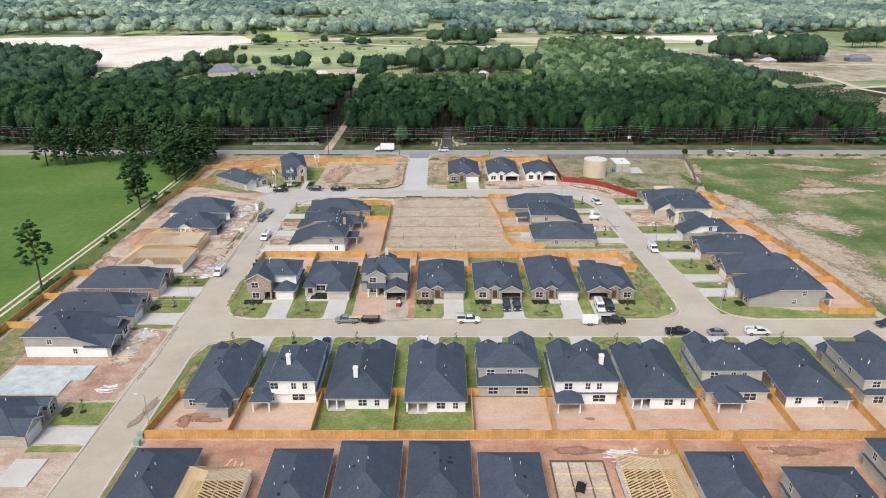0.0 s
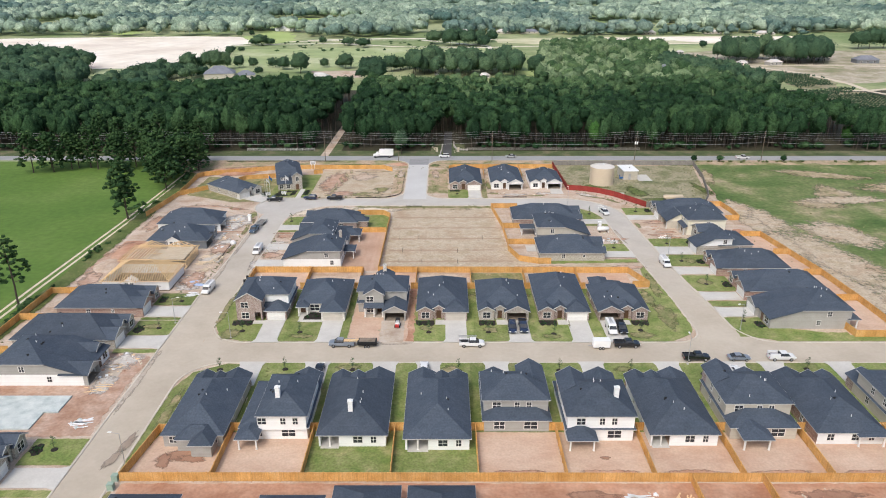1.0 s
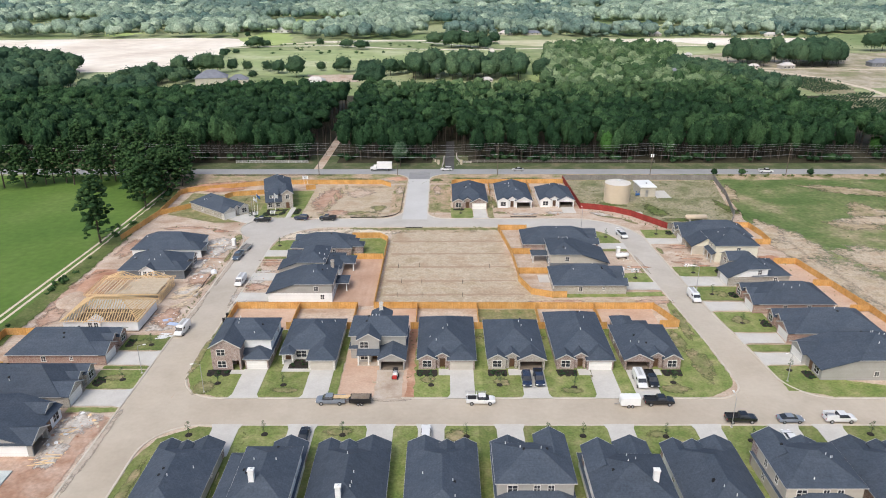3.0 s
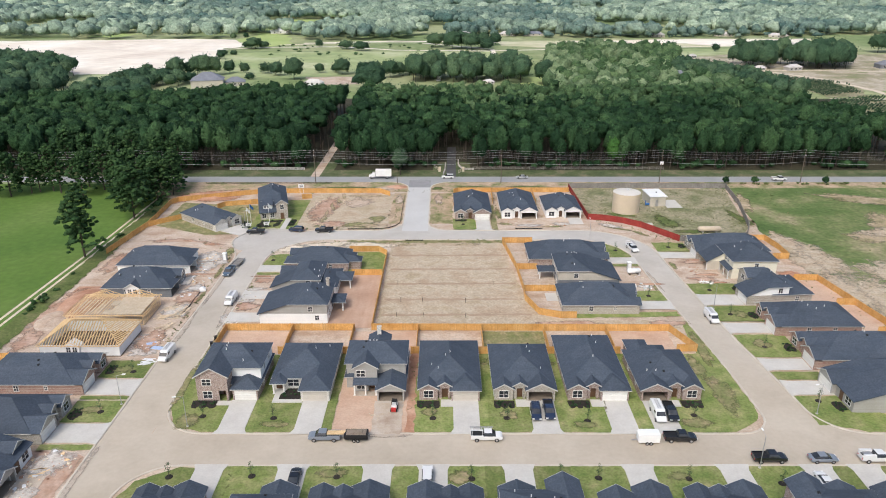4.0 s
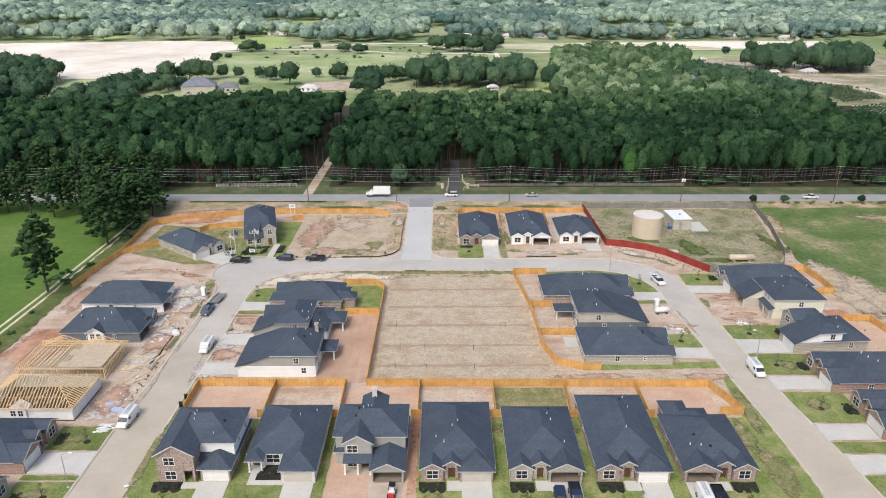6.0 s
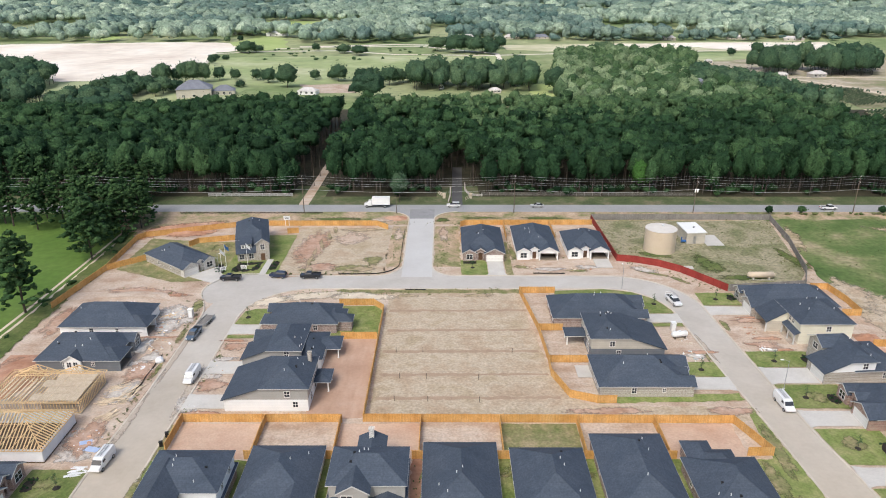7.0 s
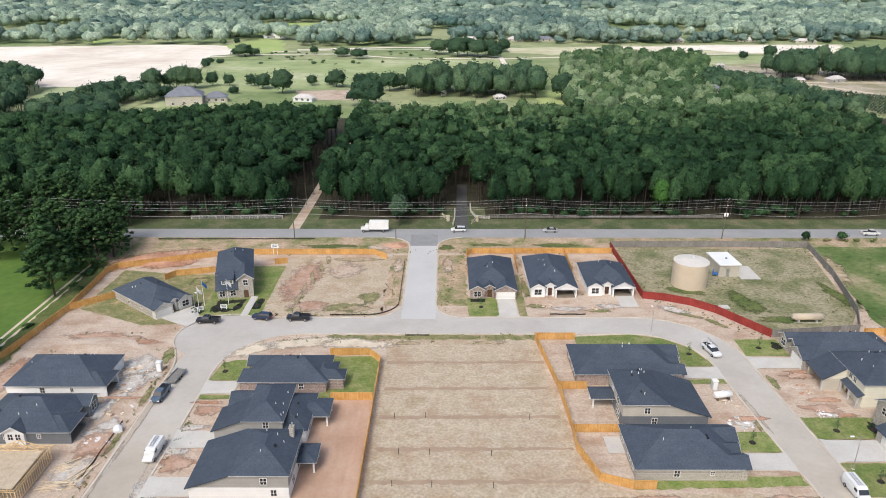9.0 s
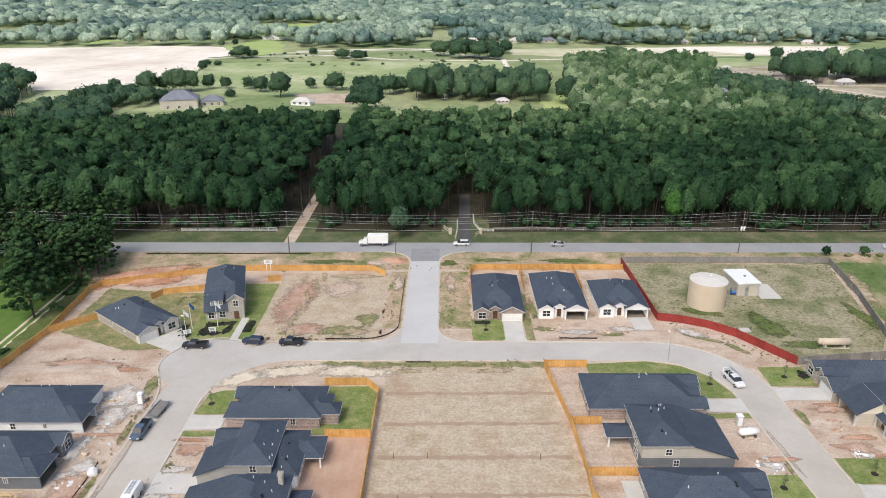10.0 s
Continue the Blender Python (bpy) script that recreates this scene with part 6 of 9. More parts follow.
def sapling(x, y, s=1.0, m=None):
    """A newly planted street tree in a mulch ring."""
    if "sapling" not in STORE:
        t = empty("young_tree", Matrix.Identity(4), "thin young street tree in a dark mulch ring", "tree", "young street trees")
        bm = bmesh.new()
        tube(bm, (0, 0, 0.1), (0.05, 0, 1.5), 0.05, 0.04, 6)
        tube(bm, (0.05, 0, 1.5), (0, 0.04, 2.9), 0.04, 0.015, 6)
        part("trunk", bm, M["bark"], t)
        V, F = foliage([(0.02, 0, 1.0, 1.9, 0.62)], 120, 10, 0.17, 3)
        part("crown", fast_mesh("crown", V, F, M["leaf_back"]), None, t)
        bm = bmesh.new()
        tube(bm, (0, 0, 0.0), (0, 0, 0.16), 0.7, 0.5, 14)
        part("mulch_ring", bm, M["mulch"], t, "dark mulch ring")
        STORE["sapling"] = t
        t.matrix_world = pose(x, y, 0.1) @ Matrix.Scale(s, 4)
        return t
    return copy_thing(STORE["sapling"], pose(x, y, 0.1, 0, 0, (x * 37) % 360))


STORE = {}
SHRUBS = []


def bed(pts, seed):
    """A dark mulch bed with small shrubs."""
    b = empty("planting_bed", Matrix.Identity(4), "black mulch bed with small green shrubs", "planting bed", "planting beds")
    xs, ys = [p[0] for p in pts], [p[1] for p in pts]
    s = sheet("mulch", pts, 0.13, M["mulch"], "", "", thick=0.1, kind="", rag=0.12, seed=seed)
    s.parent = b
    rnd = random.Random(seed)
    if not SHRUBS:
        SHRUBS.extend(shrub_mesh(k) for k in range(3))
    for k in range(9):
        o = part("shrub", rnd.choice(SHRUBS), None, b)
        x, y = rnd.uniform(min(xs) + 0.4, max(xs) - 0.4), rnd.uniform(min(ys) + 0.4, max(ys) - 0.4)
        o.matrix_local = pose(x, y, 0.15, 0, 0, rnd.uniform(0, 360)) @ Matrix.Scale(rnd.uniform(0.4, 0.72), 4)
    return b


def walkway(pts):
    sheet("walkway", pts, 0.17, M["concrete"], "pale concrete front walk", "walkway", thick=0.1)


for x, y in ((-47.8, 160.3), (-34.1, 159.7), (-3.7, 159.7), (10.4, 159.7), (25.6, 158.8), (46.4, 160.6), (-67.6, 176.4), (-68.0, 161.7), (-69.6, 115.9), (71.0, 186.9), (69.4, 203.2), (69.2, 217.4), (72.6, 165.4), (67.4, 248.6),
             (50.6, 245.8), (52.0, 213.8), (-51.6, 238.2), (5.0, 269.5), (-48.0, 142.9), (-34.1, 143.1), (-19.7, 142.9), (3.0, 142.4), (17.8, 142.6), (24.4, 142.6), (39.5, 142.4), (54.7, 141.2), (77.4, 143.1)):
    sapling(x, y)
def blob(cx, cy, rx, ry, seed, ang=0.0):
    """An uneven rounded outline."""
    pts = []
    ca, sa = math.cos(radians(ang)), math.sin(radians(ang))
    for i in range(30):
        t = 2 * math.pi * i / 30
        k = 1 + 0.42 * noise.noise((math.cos(t) * 1.4 + seed * 7.1, math.sin(t) * 1.4, seed * 1.3)) + 0.22 * noise.noise((math.cos(t) * 4.5, math.sin(t) * 4.5 + seed * 3.7, 2.0))
        x, y = rx * k * math.cos(t), ry * k * math.sin(t)
        pts.append((cx + x * ca - y * sa, cy + x * sa + y * ca))
    return pts


def scallops(x0, x1, y0, y1, n=3):
    """A bed with a straight back at y1 and a front of round lobes."""
    pts = [(x1, y1), (x0, y1)]
    for i in range(n * 6 + 1):
        u = i / (n * 6)
        pts.append((x0 + (x1 - x0) * u, y0 + 0.75 * (1 - abs(math.sin(math.pi * n * u)) ** 0.6)))
    return pts


bed(scallops(-51.2, -46.3, 162.9, 165.6), 1)
bed([(-34.6, 165.9), (-30.3, 165.9), (-30.3, 169.8), (-33.4, 169.8), (-34.4, 167.8)], 2)
for i, (x0, x1) in enumerate(((-6.8, -2.4), (8.2, 12.4), (22.9, 27.2), (45.2, 49.4))):
    bed(scallops(x0, x1, 162.9, 165.5), 3 + i)
for i, (x, y0, y1) in enumerate(((-73.6, 159.2, 162.8), (-73.6, 175.2, 179.0), (-73.8, 114.0, 117.4))):
    bed(blob(x + 1.1, (y0 + y1) / 2, 1.15, (y1 - y0) / 2, 50 + i), 10 + i)
for i, (x, y0, y1) in enumerate(((77.0, 161.6, 165.6), (77.6, 184.6, 188.4), (75.9, 200.8, 204.4), (77.8, 216.2, 220.0), (73.0, 247.6, 251.2))):
    bed(blob(x - 1.1, (y0 + y1) / 2, 1.15, (y1 - y0) / 2, 40 + i), 20 + i)
bed([(2.4, 272.4), (6.2, 272.4), (6.2, 274.1), (2.4, 274.1)], 30)
bed([(-63.0, 270.6), (-56.4, 272.2), (-56.0, 273.8), (-63.4, 272.6)], 31)
bed(blob(-62.6, 268.6, 1.3, 2.2, 9, 10), 36)
bed(blob(-57.4, 269.6, 0.9, 2.6, 8, -12), 37)
bed(blob(-53.0, 270.6, 0.8, 3.4, 7, -8), 38)
bed(blob(-60.4, 267.6, 2.0, 1.0, 5), 34)
bed(blob(-66.6, 266.4, 1.4, 0.9, 6), 35)
bed([(-52.8, 268.0), (-51.4, 268.0), (-51.4, 274.0), (-52.8, 274.0)], 32)
bed([(-69.2, 266.4), (-66.9, 268.4), (-67.2, 272.0), (-69.4, 270.6)], 33)
walkway([(-35.6, 166.0), (-34.5, 166.0), (-34.5, 167.85), (-35.6, 167.85)])
walkway([(-35.6, 164.8), (-29.6, 164.8), (-29.6, 165.9), (-35.6, 165.9)])
walkway([(-46.3, 163.9), (-43.6, 163.9), (-43.6, 165.4), (-46.3, 165.4)])
for x in (-2.2, 12.6, 27.4):
    walkway([(x, 163.4), (x + 2.6, 163.4), (x + 2.6, 165.8), (x, 165.8)])
walkway([(44.9, 163.4), (42.6, 163.4), (42.6, 165.6), (44.9, 165.6)])


# ---------------------------------------------------------------- vehicles
def loft(stations, mat, name, parent, label="", smooth=False):
    """A hull of cross-sections (x, z low, z high, half width low, half width high), closed at both ends."""
    bm = bmesh.new()
    rings = []
    for x, z0, z1, w0, w1 in stations:
        m = (z0 + z1) / 2
        rings.append([bm.verts.new(p) for p in ((x, -w0 * 0.94, z0), (x, w0 * 0.94, z0), (x, w0, m), (x, w1, z1 - 0.03), (x, w1 * 0.9, z1), (x, -w1 * 0.9, z1), (x, -w1, z1 - 0.03), (x, -w0, m))])
    n = 8
    for a, b in zip(rings, rings[1:]):
        for i in range(n):
            bm.faces.new((a[i], a[(i + 1) % n], b[(i + 1) % n], b[i]))
    bm.faces.new(rings[0][::-1])
    bm.faces.new(rings[-1])
    bmesh.ops.recalc_face_normals(bm, faces=bm.faces[:])
    return part(name, bm, mat, parent, label)


def wheels(v, xs, y, r=0.37, w=0.24):
    for x in xs:
        for s in (-1, 1):
            bm = bmesh.new()
            tube(bm, (0, -w / 2, 0), (0, w / 2, 0), r, r, 14)
            o = part("wheel", bm, M["rubber"], v)
            o.matrix_local = pose(x, s * y, r)
            bm = bmesh.new()
            tube(bm, (0, s * w * 0.3, 0), (0, s * (w / 2 + 0.02), 0), r * 0.62, r * 0.55, 12)
            part("rim", bm, M["steel"], o, "metal wheel rim")


def glasshouse(v, st, body, roof_z_):
    """The window band in dark glass with the painted roof on it."""
    loft(st, M["glass"], "window_band", v, "dark tinted car windows")
    xs = [s for s in st if s[2] >= roof_z_ - 0.02]
    a, b = xs[0], xs[-1]
    loft([(a[0] - 0.05, a[2] - 0.05, a[2] + 0.04, a[4] + 0.03, a[4]), (b[0] + 0.05, b[2] - 0.05, b[2] + 0.04, b[4] + 0.03, b[4])], body, "roof_panel", v)


def lamps(v, x0, x1, y, z):
    for s in (-1, 1):
        part("headlight", boxes((x1 - 0.06, x1 + 0.03, s * y - 0.2, s * y + 0.2, z - 0.1, z + 0.1)), M["white_metal"], v, "clear headlight")
        part("tail_light", boxes((x0 - 0.03, x0 + 0.06, s * y - 0.12, s * y + 0.12, z - 0.1, z + 0.2)), M["red"], v, "red tail light")


def pickup(m, body, label, cargo=None, rack=False):
    v = empty("pickup_truck", m, label, "pickup truck", "parked vehicles")
    loft([(-2.85, 0.5, 1.15, 0.93, 0.95), (-0.55, 0.42, 1.18, 0.97, 0.97)], body, "bed", v)
    part("bed_floor", boxes((-2.75, -0.65, -0.8, 0.8, 1.19, 1.2)), M["black"], v, "dark truck bed liner")
    for y0, y1 in ((-0.96, -0.82), (0.82, 0.96)):
        part("bed_side", boxes((-2.85, -0.55, y0, y1, 1.16, 1.36)), body, v)
    part("tailgate", boxes((-2.87, -2.78, -0.82, 0.82, 0.7, 1.36)), body, v)
    loft([(-0.55, 0.42, 1.2, 0.97, 0.97), (1.35, 0.42, 1.2, 0.97, 0.96), (2.5, 0.45, 1.14, 0.96, 0.9), (2.9, 0.55, 0.98, 0.9, 0.8)], body, "cab_and_hood", v)
    glasshouse(v, [(-0.6, 1.15, 1.2, 0.93, 0.9), (-0.35, 1.15, 1.86, 0.93, 0.74), (0.95, 1.15, 1.86, 0.93, 0.74), (1.7, 1.15, 1.18, 0.93, 0.86)], body, 1.86)
    wheels(v, (-1.75, 1.85), 0.88, 0.4)
    lamps(v, -2.85, 2.88, 0.7, 0.86)
    if cargo == "lumber":
        for k in range(5):
            part("board", boxes((-3.9 + 0.1 * k, 0.2, -0.6 + 0.24 * k, -0.42 + 0.24 * k, 1.38 + 0.03 * (k % 2), 1.46 + 0.03 * (k % 2))), M["lumber"], v, "sawn board")
    if cargo == "boxes":
        for y0, y1 in ((-0.98, -0.6), (0.6, 0.98)):
            part("tool_box", boxes((-2.8, -0.65, y0, y1, 1.2, 1.75)), body, v, "white tool locker")
        part("load", boxes((-2.4, -1.0, -0.5, 0.5, 1.2, 1.5)), M["steel"], v, "mixed tools")
    if rack:
        for x in (-2.6, -0.8):
            bm = bmesh.new()
            for a, b in (((x, -0.9, 1.3), (x, -0.9, 2.1)), ((x, 0.9, 1.3), (x, 0.9, 2.1)), ((x, -0.9, 2.1), (x, 0.9, 2.1))):
                beam(bm, a, b, 0.06)
            part("rack", bm, M["white_metal"], v, "white ladder rack")
        part("ladder", boxes((-3.0, 1.2, 0.45, 0.52, 2.13, 2.2), (-3.0, 1.2, 0.8, 0.87, 2.13, 2.2), *[(-2.9 + 0.35 * k, -2.85 + 0.35 * k, 0.52, 0.8, 2.15, 2.19) for k in range(12)]), M["steel"], v, "aluminium ladder")
    return v


def suv(m, body, label):
    v = empty("suv", m, label, "car", "parked vehicles")
    loft([(-2.45, 0.55, 1.05, 0.9, 0.92), (-2.2, 0.4, 1.12, 0.95, 0.95), (1.0, 0.38, 1.12, 0.95, 0.95), (2.1, 0.42, 1.05, 0.94, 0.88), (2.5, 0.55, 0.88, 0.86, 0.76)], body, "body", v)
    glasshouse(v, [(-2.4, 1.06, 1.12, 0.9, 0.88), (-2.05, 1.06, 1.74, 0.9, 0.72), (0.35, 1.06, 1.76, 0.9, 0.72), (1.25, 1.06, 1.12, 0.9, 0.84)], body, 1.74)
    wheels(v, (-1.45, 1.5), 0.86, 0.37)
    lamps(v, -2.45, 2.48, 0.66, 0.8)
    return v


def sedan(m, body, label):
    v = empty("sedan", m, label, "car", "parked vehicles")
    loft([(-2.4, 0.5, 0.9, 0.84, 0.84), (-2.1, 0.35, 0.98, 0.9, 0.9), (0.9, 0.33, 0.97, 0.91, 0.9), (1.9, 0.38, 0.86, 0.9, 0.84), (2.4, 0.5, 0.7, 0.8, 0.7)], body, "body", v)
    glasshouse(v, [(-1.9, 0.92, 0.97, 0.85, 0.82), (-0.95, 0.92, 1.42, 0.85, 0.66), (0.25, 0.92, 1.44, 0.85, 0.66), (1.2, 0.92, 0.96, 0.85, 0.8)], body, 1.42)
    wheels(v, (-1.4, 1.42), 0.82, 0.34, 0.21)
    lamps(v, -2.38, 2.36, 0.6, 0.7)
    return v


def van(m, body, label, ladder=True):
    v = empty("van", m, label, "van", "parked vehicles")
    loft([(-2.85, 0.45, 2.1, 0.98, 0.86), (-2.7, 0.38, 2.2, 1.0, 0.88), (0.9, 0.38, 2.2, 1.0, 0.88), (1.35, 0.38, 1.95, 1.0, 0.86), (1.95, 0.38, 1.3, 0.98, 0.92), (2.75, 0.5, 1.05, 0.92, 0.84), (2.9, 0.6, 0.9, 0.86, 0.8)], body, "body", v)
    bm = bmesh.new()
    vs = [bm.verts.new(p) for p in ((1.43, -0.8, 1.93), (1.43, 0.8, 1.93), (2.02, 0.86, 1.33), (2.02, -0.86, 1.33), (1.36, -0.78, 1.9), (1.36, 0.78, 1.9), (1.95, 0.84, 1.28), (1.95, -0.84, 1.28))]
    for f in ((0, 1, 2, 3), (7, 6, 5, 4), (0, 4, 5, 1), (1, 5, 6, 2), (2, 6, 7, 3), (3, 7, 4, 0)):
        bm.faces.new([vs[i] for i in f])
    part("windscreen", bm, M["glass"], v, "dark windscreen")
    for s in (-1, 1):
        part("side_window", boxes((0.55, 1.35, s * 0.955 - 0.03, s * 0.955 + 0.03, 1.35, 1.85)), M["glass"], v, "dark side window")
    wheels(v, (-1.75, 1.85), 0.9, 0.37)
    lamps(v, -2.85, 2.86, 0.7, 0.82)
    if ladder:
        part("ladder", boxes((-2.4, 0.7, -0.35, -0.28, 2.28, 2.34), (-2.4, 0.7, 0.2, 0.27, 2.28, 2.34), *[(-2.3 + 0.34 * k, -2.24 + 0.34 * k, -0.28, 0.2, 2.29, 2.33) for k in range(9)]), M["steel"], v, "aluminium ladder on the roof")
    return v


def trailer(m, label, mat, x0, x1, z0, z1, half):
    v = empty("trailer", m, label, "trailer", "parked vehicles")
    loft([(x0, z0, z1, half, half), (x1 - 0.3, z0, z1, half, half), (x1, z0, z1 - 0.25, half * 0.9, half * 0.9)], mat, "body", v)
    bm = bmesh.new()
    beam(bm, (x1, 0, 0.55), (x1 + 1.1, 0, 0.5), 0.1)
    part("drawbar", bm, M["steel"], v, "steel drawbar")
    wheels(v, ((x0 + x1) / 2 - 0.35, (x0 + x1) / 2 + 0.35), half - 0.02, 0.33, 0.2)
    return v


def box_truck(m, label):
    v = empty("box_truck", m, label, "truck", "vehicles on the main road")
    loft([(-4.6, 1.05, 3.7, 1.2, 1.2), (1.7, 1.05, 3.7, 1.2, 1.2)], M["white_metal"], "cargo_box", v, "plain white cargo box")
    part("chassis", boxes((-4.5, 3.6, -0.5, 0.5, 0.7, 1.04)), M["black"], v)
    loft([(1.85, 0.7, 2.5, 1.08, 0.98), (3.0, 0.7, 2.5, 1.08, 0.96), (3.5, 0.7, 1.75, 1.08, 0.98), (4.5, 0.75, 1.5, 0.95, 0.85)], paint("truck_white", (0.78, 0.78, 0.76)), "cab", v)
    part("windscreen", boxes((3.1, 3.35, -0.85, 0.85, 1.8, 2.4)), M["glass"], v, "dark windscreen")
    wheels(v, (-2.9, 3.6), 1.0, 0.5, 0.3)
    return v


WHITE_P, BLACK_P, GREY_P = paint("white_paint", (0.76, 0.76, 0.75)), paint("black_paint", (0.012, 0.014, 0.018)), paint("grey_paint", (0.2, 0.23, 0.27), 0.3)
NAVY_P, BLUE_P, SILVER_P = paint("navy_paint", (0.018, 0.03, 0.065)), paint("blue_paint", (0.085, 0.125, 0.175)), paint("silver_paint", (0.42, 0.43, 0.43), 0.3)
ZR = 0.08
pickup(pose(-23.3, 153.3, ZR, 0, 0, 180), GREY_P, "grey-blue pickup truck carrying boards at the kerb", "lumber")
tr = trailer(pose(-17.6, 153.3, ZR, 0, 0, 180), "black dump trailer with rubble behind a pickup", M["black"], -2.2, 2.1, 0.6, 1.5, 1.05)
part("load", boxes((-1.9, 1.7, -0.85, 0.85, 1.5, 1.54), (-1.2, -0.2, -0.5, 0.4, 1.52, 1.72), (0.2, 1.1, -0.3, 0.6, 1.52, 1.66)), M["dusty_slab"], tr, "grey-brown rubble")
pickup(pose(6.1, 153.3, ZR, 0, 0, 0), WHITE_P, "white service pickup with a ladder rack at the kerb", None, True)
trailer(pose(35.2, 152.4, ZR, 0, 0, 180), "small white enclosed cargo trailer at the kerb", M["white_metal"], -2.0, 1.8, 0.5, 2.2, 0.95)
pickup(pose(41.2, 153.0, ZR, 0, 0, 0), BLACK_P, "black pickup truck at the kerb")
suv(pose(16.0, 160.6, 0.22, 0, 0, -92), NAVY_P, "dark blue suv parked on a driveway")
pickup(pose(18.6, 161.2, 0.22, 0, 0, -90), NAVY_P, "dark blue pickup truck parked on a driveway")
van(pose(39.3, 160.3, 0.22, 0, 0, -90), WHITE_P, "white van parked on a driveway")
pickup(pose(41.8, 160.6, 0.22, 0, 0, -90), BLACK_P, "black pickup truck parked on a driveway")
pickup(pose(55.0, 147.2, ZR, 0, 0, 0), BLACK_P, "black pickup truck on the cross street")
sedan(pose(64.4, 147.2, ZR, 0, 0, 0), GREY_P, "grey-blue sedan on the cross street")
pickup(pose(73.7, 147.3, ZR, 0, 0, 0), WHITE_P, "white utility truck with tool lockers", "boxes")
sedan(pose(-26.6, 142.0, 0.22, 0, 0, 90), BLACK_P, "dark sedan on a driveway between two houses")
sedan(pose(61.6, 141.0, 0.22, 0, 0, 90), WHITE_P, "white sedan on a driveway between two houses")
suv(pose(106.3, 151.2, ZR, 0, 0, 180), NAVY_P, "dark suv on the cross street")
suv(pose(-4.4, 142.2, 0.22, 0, 0, 90), WHITE_P, "white suv on a driveway")
van(pose(-62.6, 182.6, ZR, 0, 0, -94), WHITE_P, "white cargo van at the site kerb")
van(pose(-56.2, 210.2, ZR, 0, 0, -92), WHITE_P, "white van with a roof ladder at the kerb")
pickup(pose(-61.8, 228.6, ZR, 0, 0, -94), BLUE_P, "blue pickup truck pulling a flat trailer")
fl = empty("flat_trailer", pose(-61.2, 235.2, ZR, 0, 0, -98), "flat steel trailer behind the blue pickup", "trailer", "parked vehicles")
part("deck", boxes((-3.0, 2.2, -1.0, 1.0, 0.62, 0.74)), M["grey_wood"], fl, "worn grey plank deck")
part("rail", boxes((-3.0, 2.2, -1.06, -1.0, 0.6, 1.0), (-3.0, 2.2, 1.0, 1.06, 0.6, 1.0), (2.2, 2.26, -1.06, 1.06, 0.6, 1.0)), M["steel"], fl, "steel side rail")
wheels(fl, (-0.9, 0.0), 1.0, 0.33, 0.2)
van(pose(63.7, 200.4, ZR, 0, 0, -88), WHITE_P, "white van with a roof ladder on the east street")
pickup(pose(55.8, 246.6, ZR, 0, 0, -78), WHITE_P, "white pickup truck with a ladder rack in the bend", None, True)
pickup(pose(-62.2, 260.9, ZR, 0, 0, 180), BLACK_P, "black pickup truck by the sales house")
suv(pose(-49.5, 262.9, ZR, 0, 0, 172), NAVY_P, "dark blue suv at the kerb")
pickup(pose(-40.4, 262.4, ZR, 0, 0, 180), BLACK_P, "black pickup truck at the kerb")
box_truck(pose(-27.4, 325.6, ZR, 0, 0, 180), "white box truck on the main road")
suv(pose(0.2, 325.6, ZR, 0, 0, 180), WHITE_P, "white suv on the main road")
sedan(pose(30.4, 325.4, ZR, 0, 0, 180), SILVER_P, "silver sedan on the main road")
pickup(pose(134.0, 322.6, ZR, 0, 0, 0), WHITE_P, "white pickup truck on the main road")


# ---------------------------------------------------------------- street furniture
def street_lamp(x, y, turn):
    if "lamp" not in STORE:
        v = empty("street_lamp", Matrix.Identity(4), "thin grey steel street lamp", "street lamp", "street lamps")
        bm = bmesh.new()
        tube(bm, (0, 0, 0), (0, 0, 6.6), 0.08, 0.05, 8)
        part("pole", bm, M["steel"], v)
        bm = bmesh.new()
        tube(bm, (0, 0, 6.5), (1.3, 0, 6.9), 0.035, 0.03, 6)
        part("arm", bm, M["steel"], v)
        part("lamp_head", boxes((1.2, 1.85, -0.14, 0.14, 6.82, 6.95)), M["white_metal"], v, "flat lamp head")
        part("base", boxes((-0.2, 0.2, -0.2, 0.2, 0, 0.15)), M["concrete"], v)
        STORE["lamp"] = v
        v.matrix_world = pose(x, y, 0.1, 0, 0, turn)
        return v
    return copy_thing(STORE["lamp"], pose(x, y, 0.1, 0, 0, turn))


for x, y, a in ((70.2, 161.1, 200), (-49.6, 157.0, 200), (-65.0, 164.3, 0), (44.4, 254.6, 90), (-55.2, 111.6, 180), (66.4, 206.4, 180), (52.6, 145.2, 90), (-66.4, 264.4, -45)):
    street_lamp(x, y, a)

# wooden power poles and their wires along the main road
POLE_X = [-205, -128, -52.6, 21.4, 84.6, 141.0, 205]
for i, x in enumerate(POLE_X):
    v = empty("power_pole", pose(x, 319.2, 0, 0, 1.2 if i == 4 else 0, 0), "brown wooden power pole with insulators", "power pole", "power poles")
    bm = bmesh.new()
    tube(bm, (0, 0, 0), (0, 0, 13.4), 0.17, 0.11, 8)
    part("pole", bm, M["pole_wood"], v)
    for z, s in ((13.3, 0), (12.3, 1), (11.3, -1), (10.4, 1)):
        bm = bmesh.new()
        tube(bm, (0, s * 0.1, z), (0, s * 0.5 - 0.2, z + 0.12), 0.07, 0.1, 6)
        part("insulator", bm, M["white_metal"], v, "white insulator")
    if i == 4:
        for dx in (-0.4, 0.4):
            bm = bmesh.new()
            tube(bm, (dx, -0.3, 7.6), (dx, -0.3, 8.8), 0.28, 0.28, 10)
            part("transformer", bm, M["white_metal"], v, "grey transformer drum")
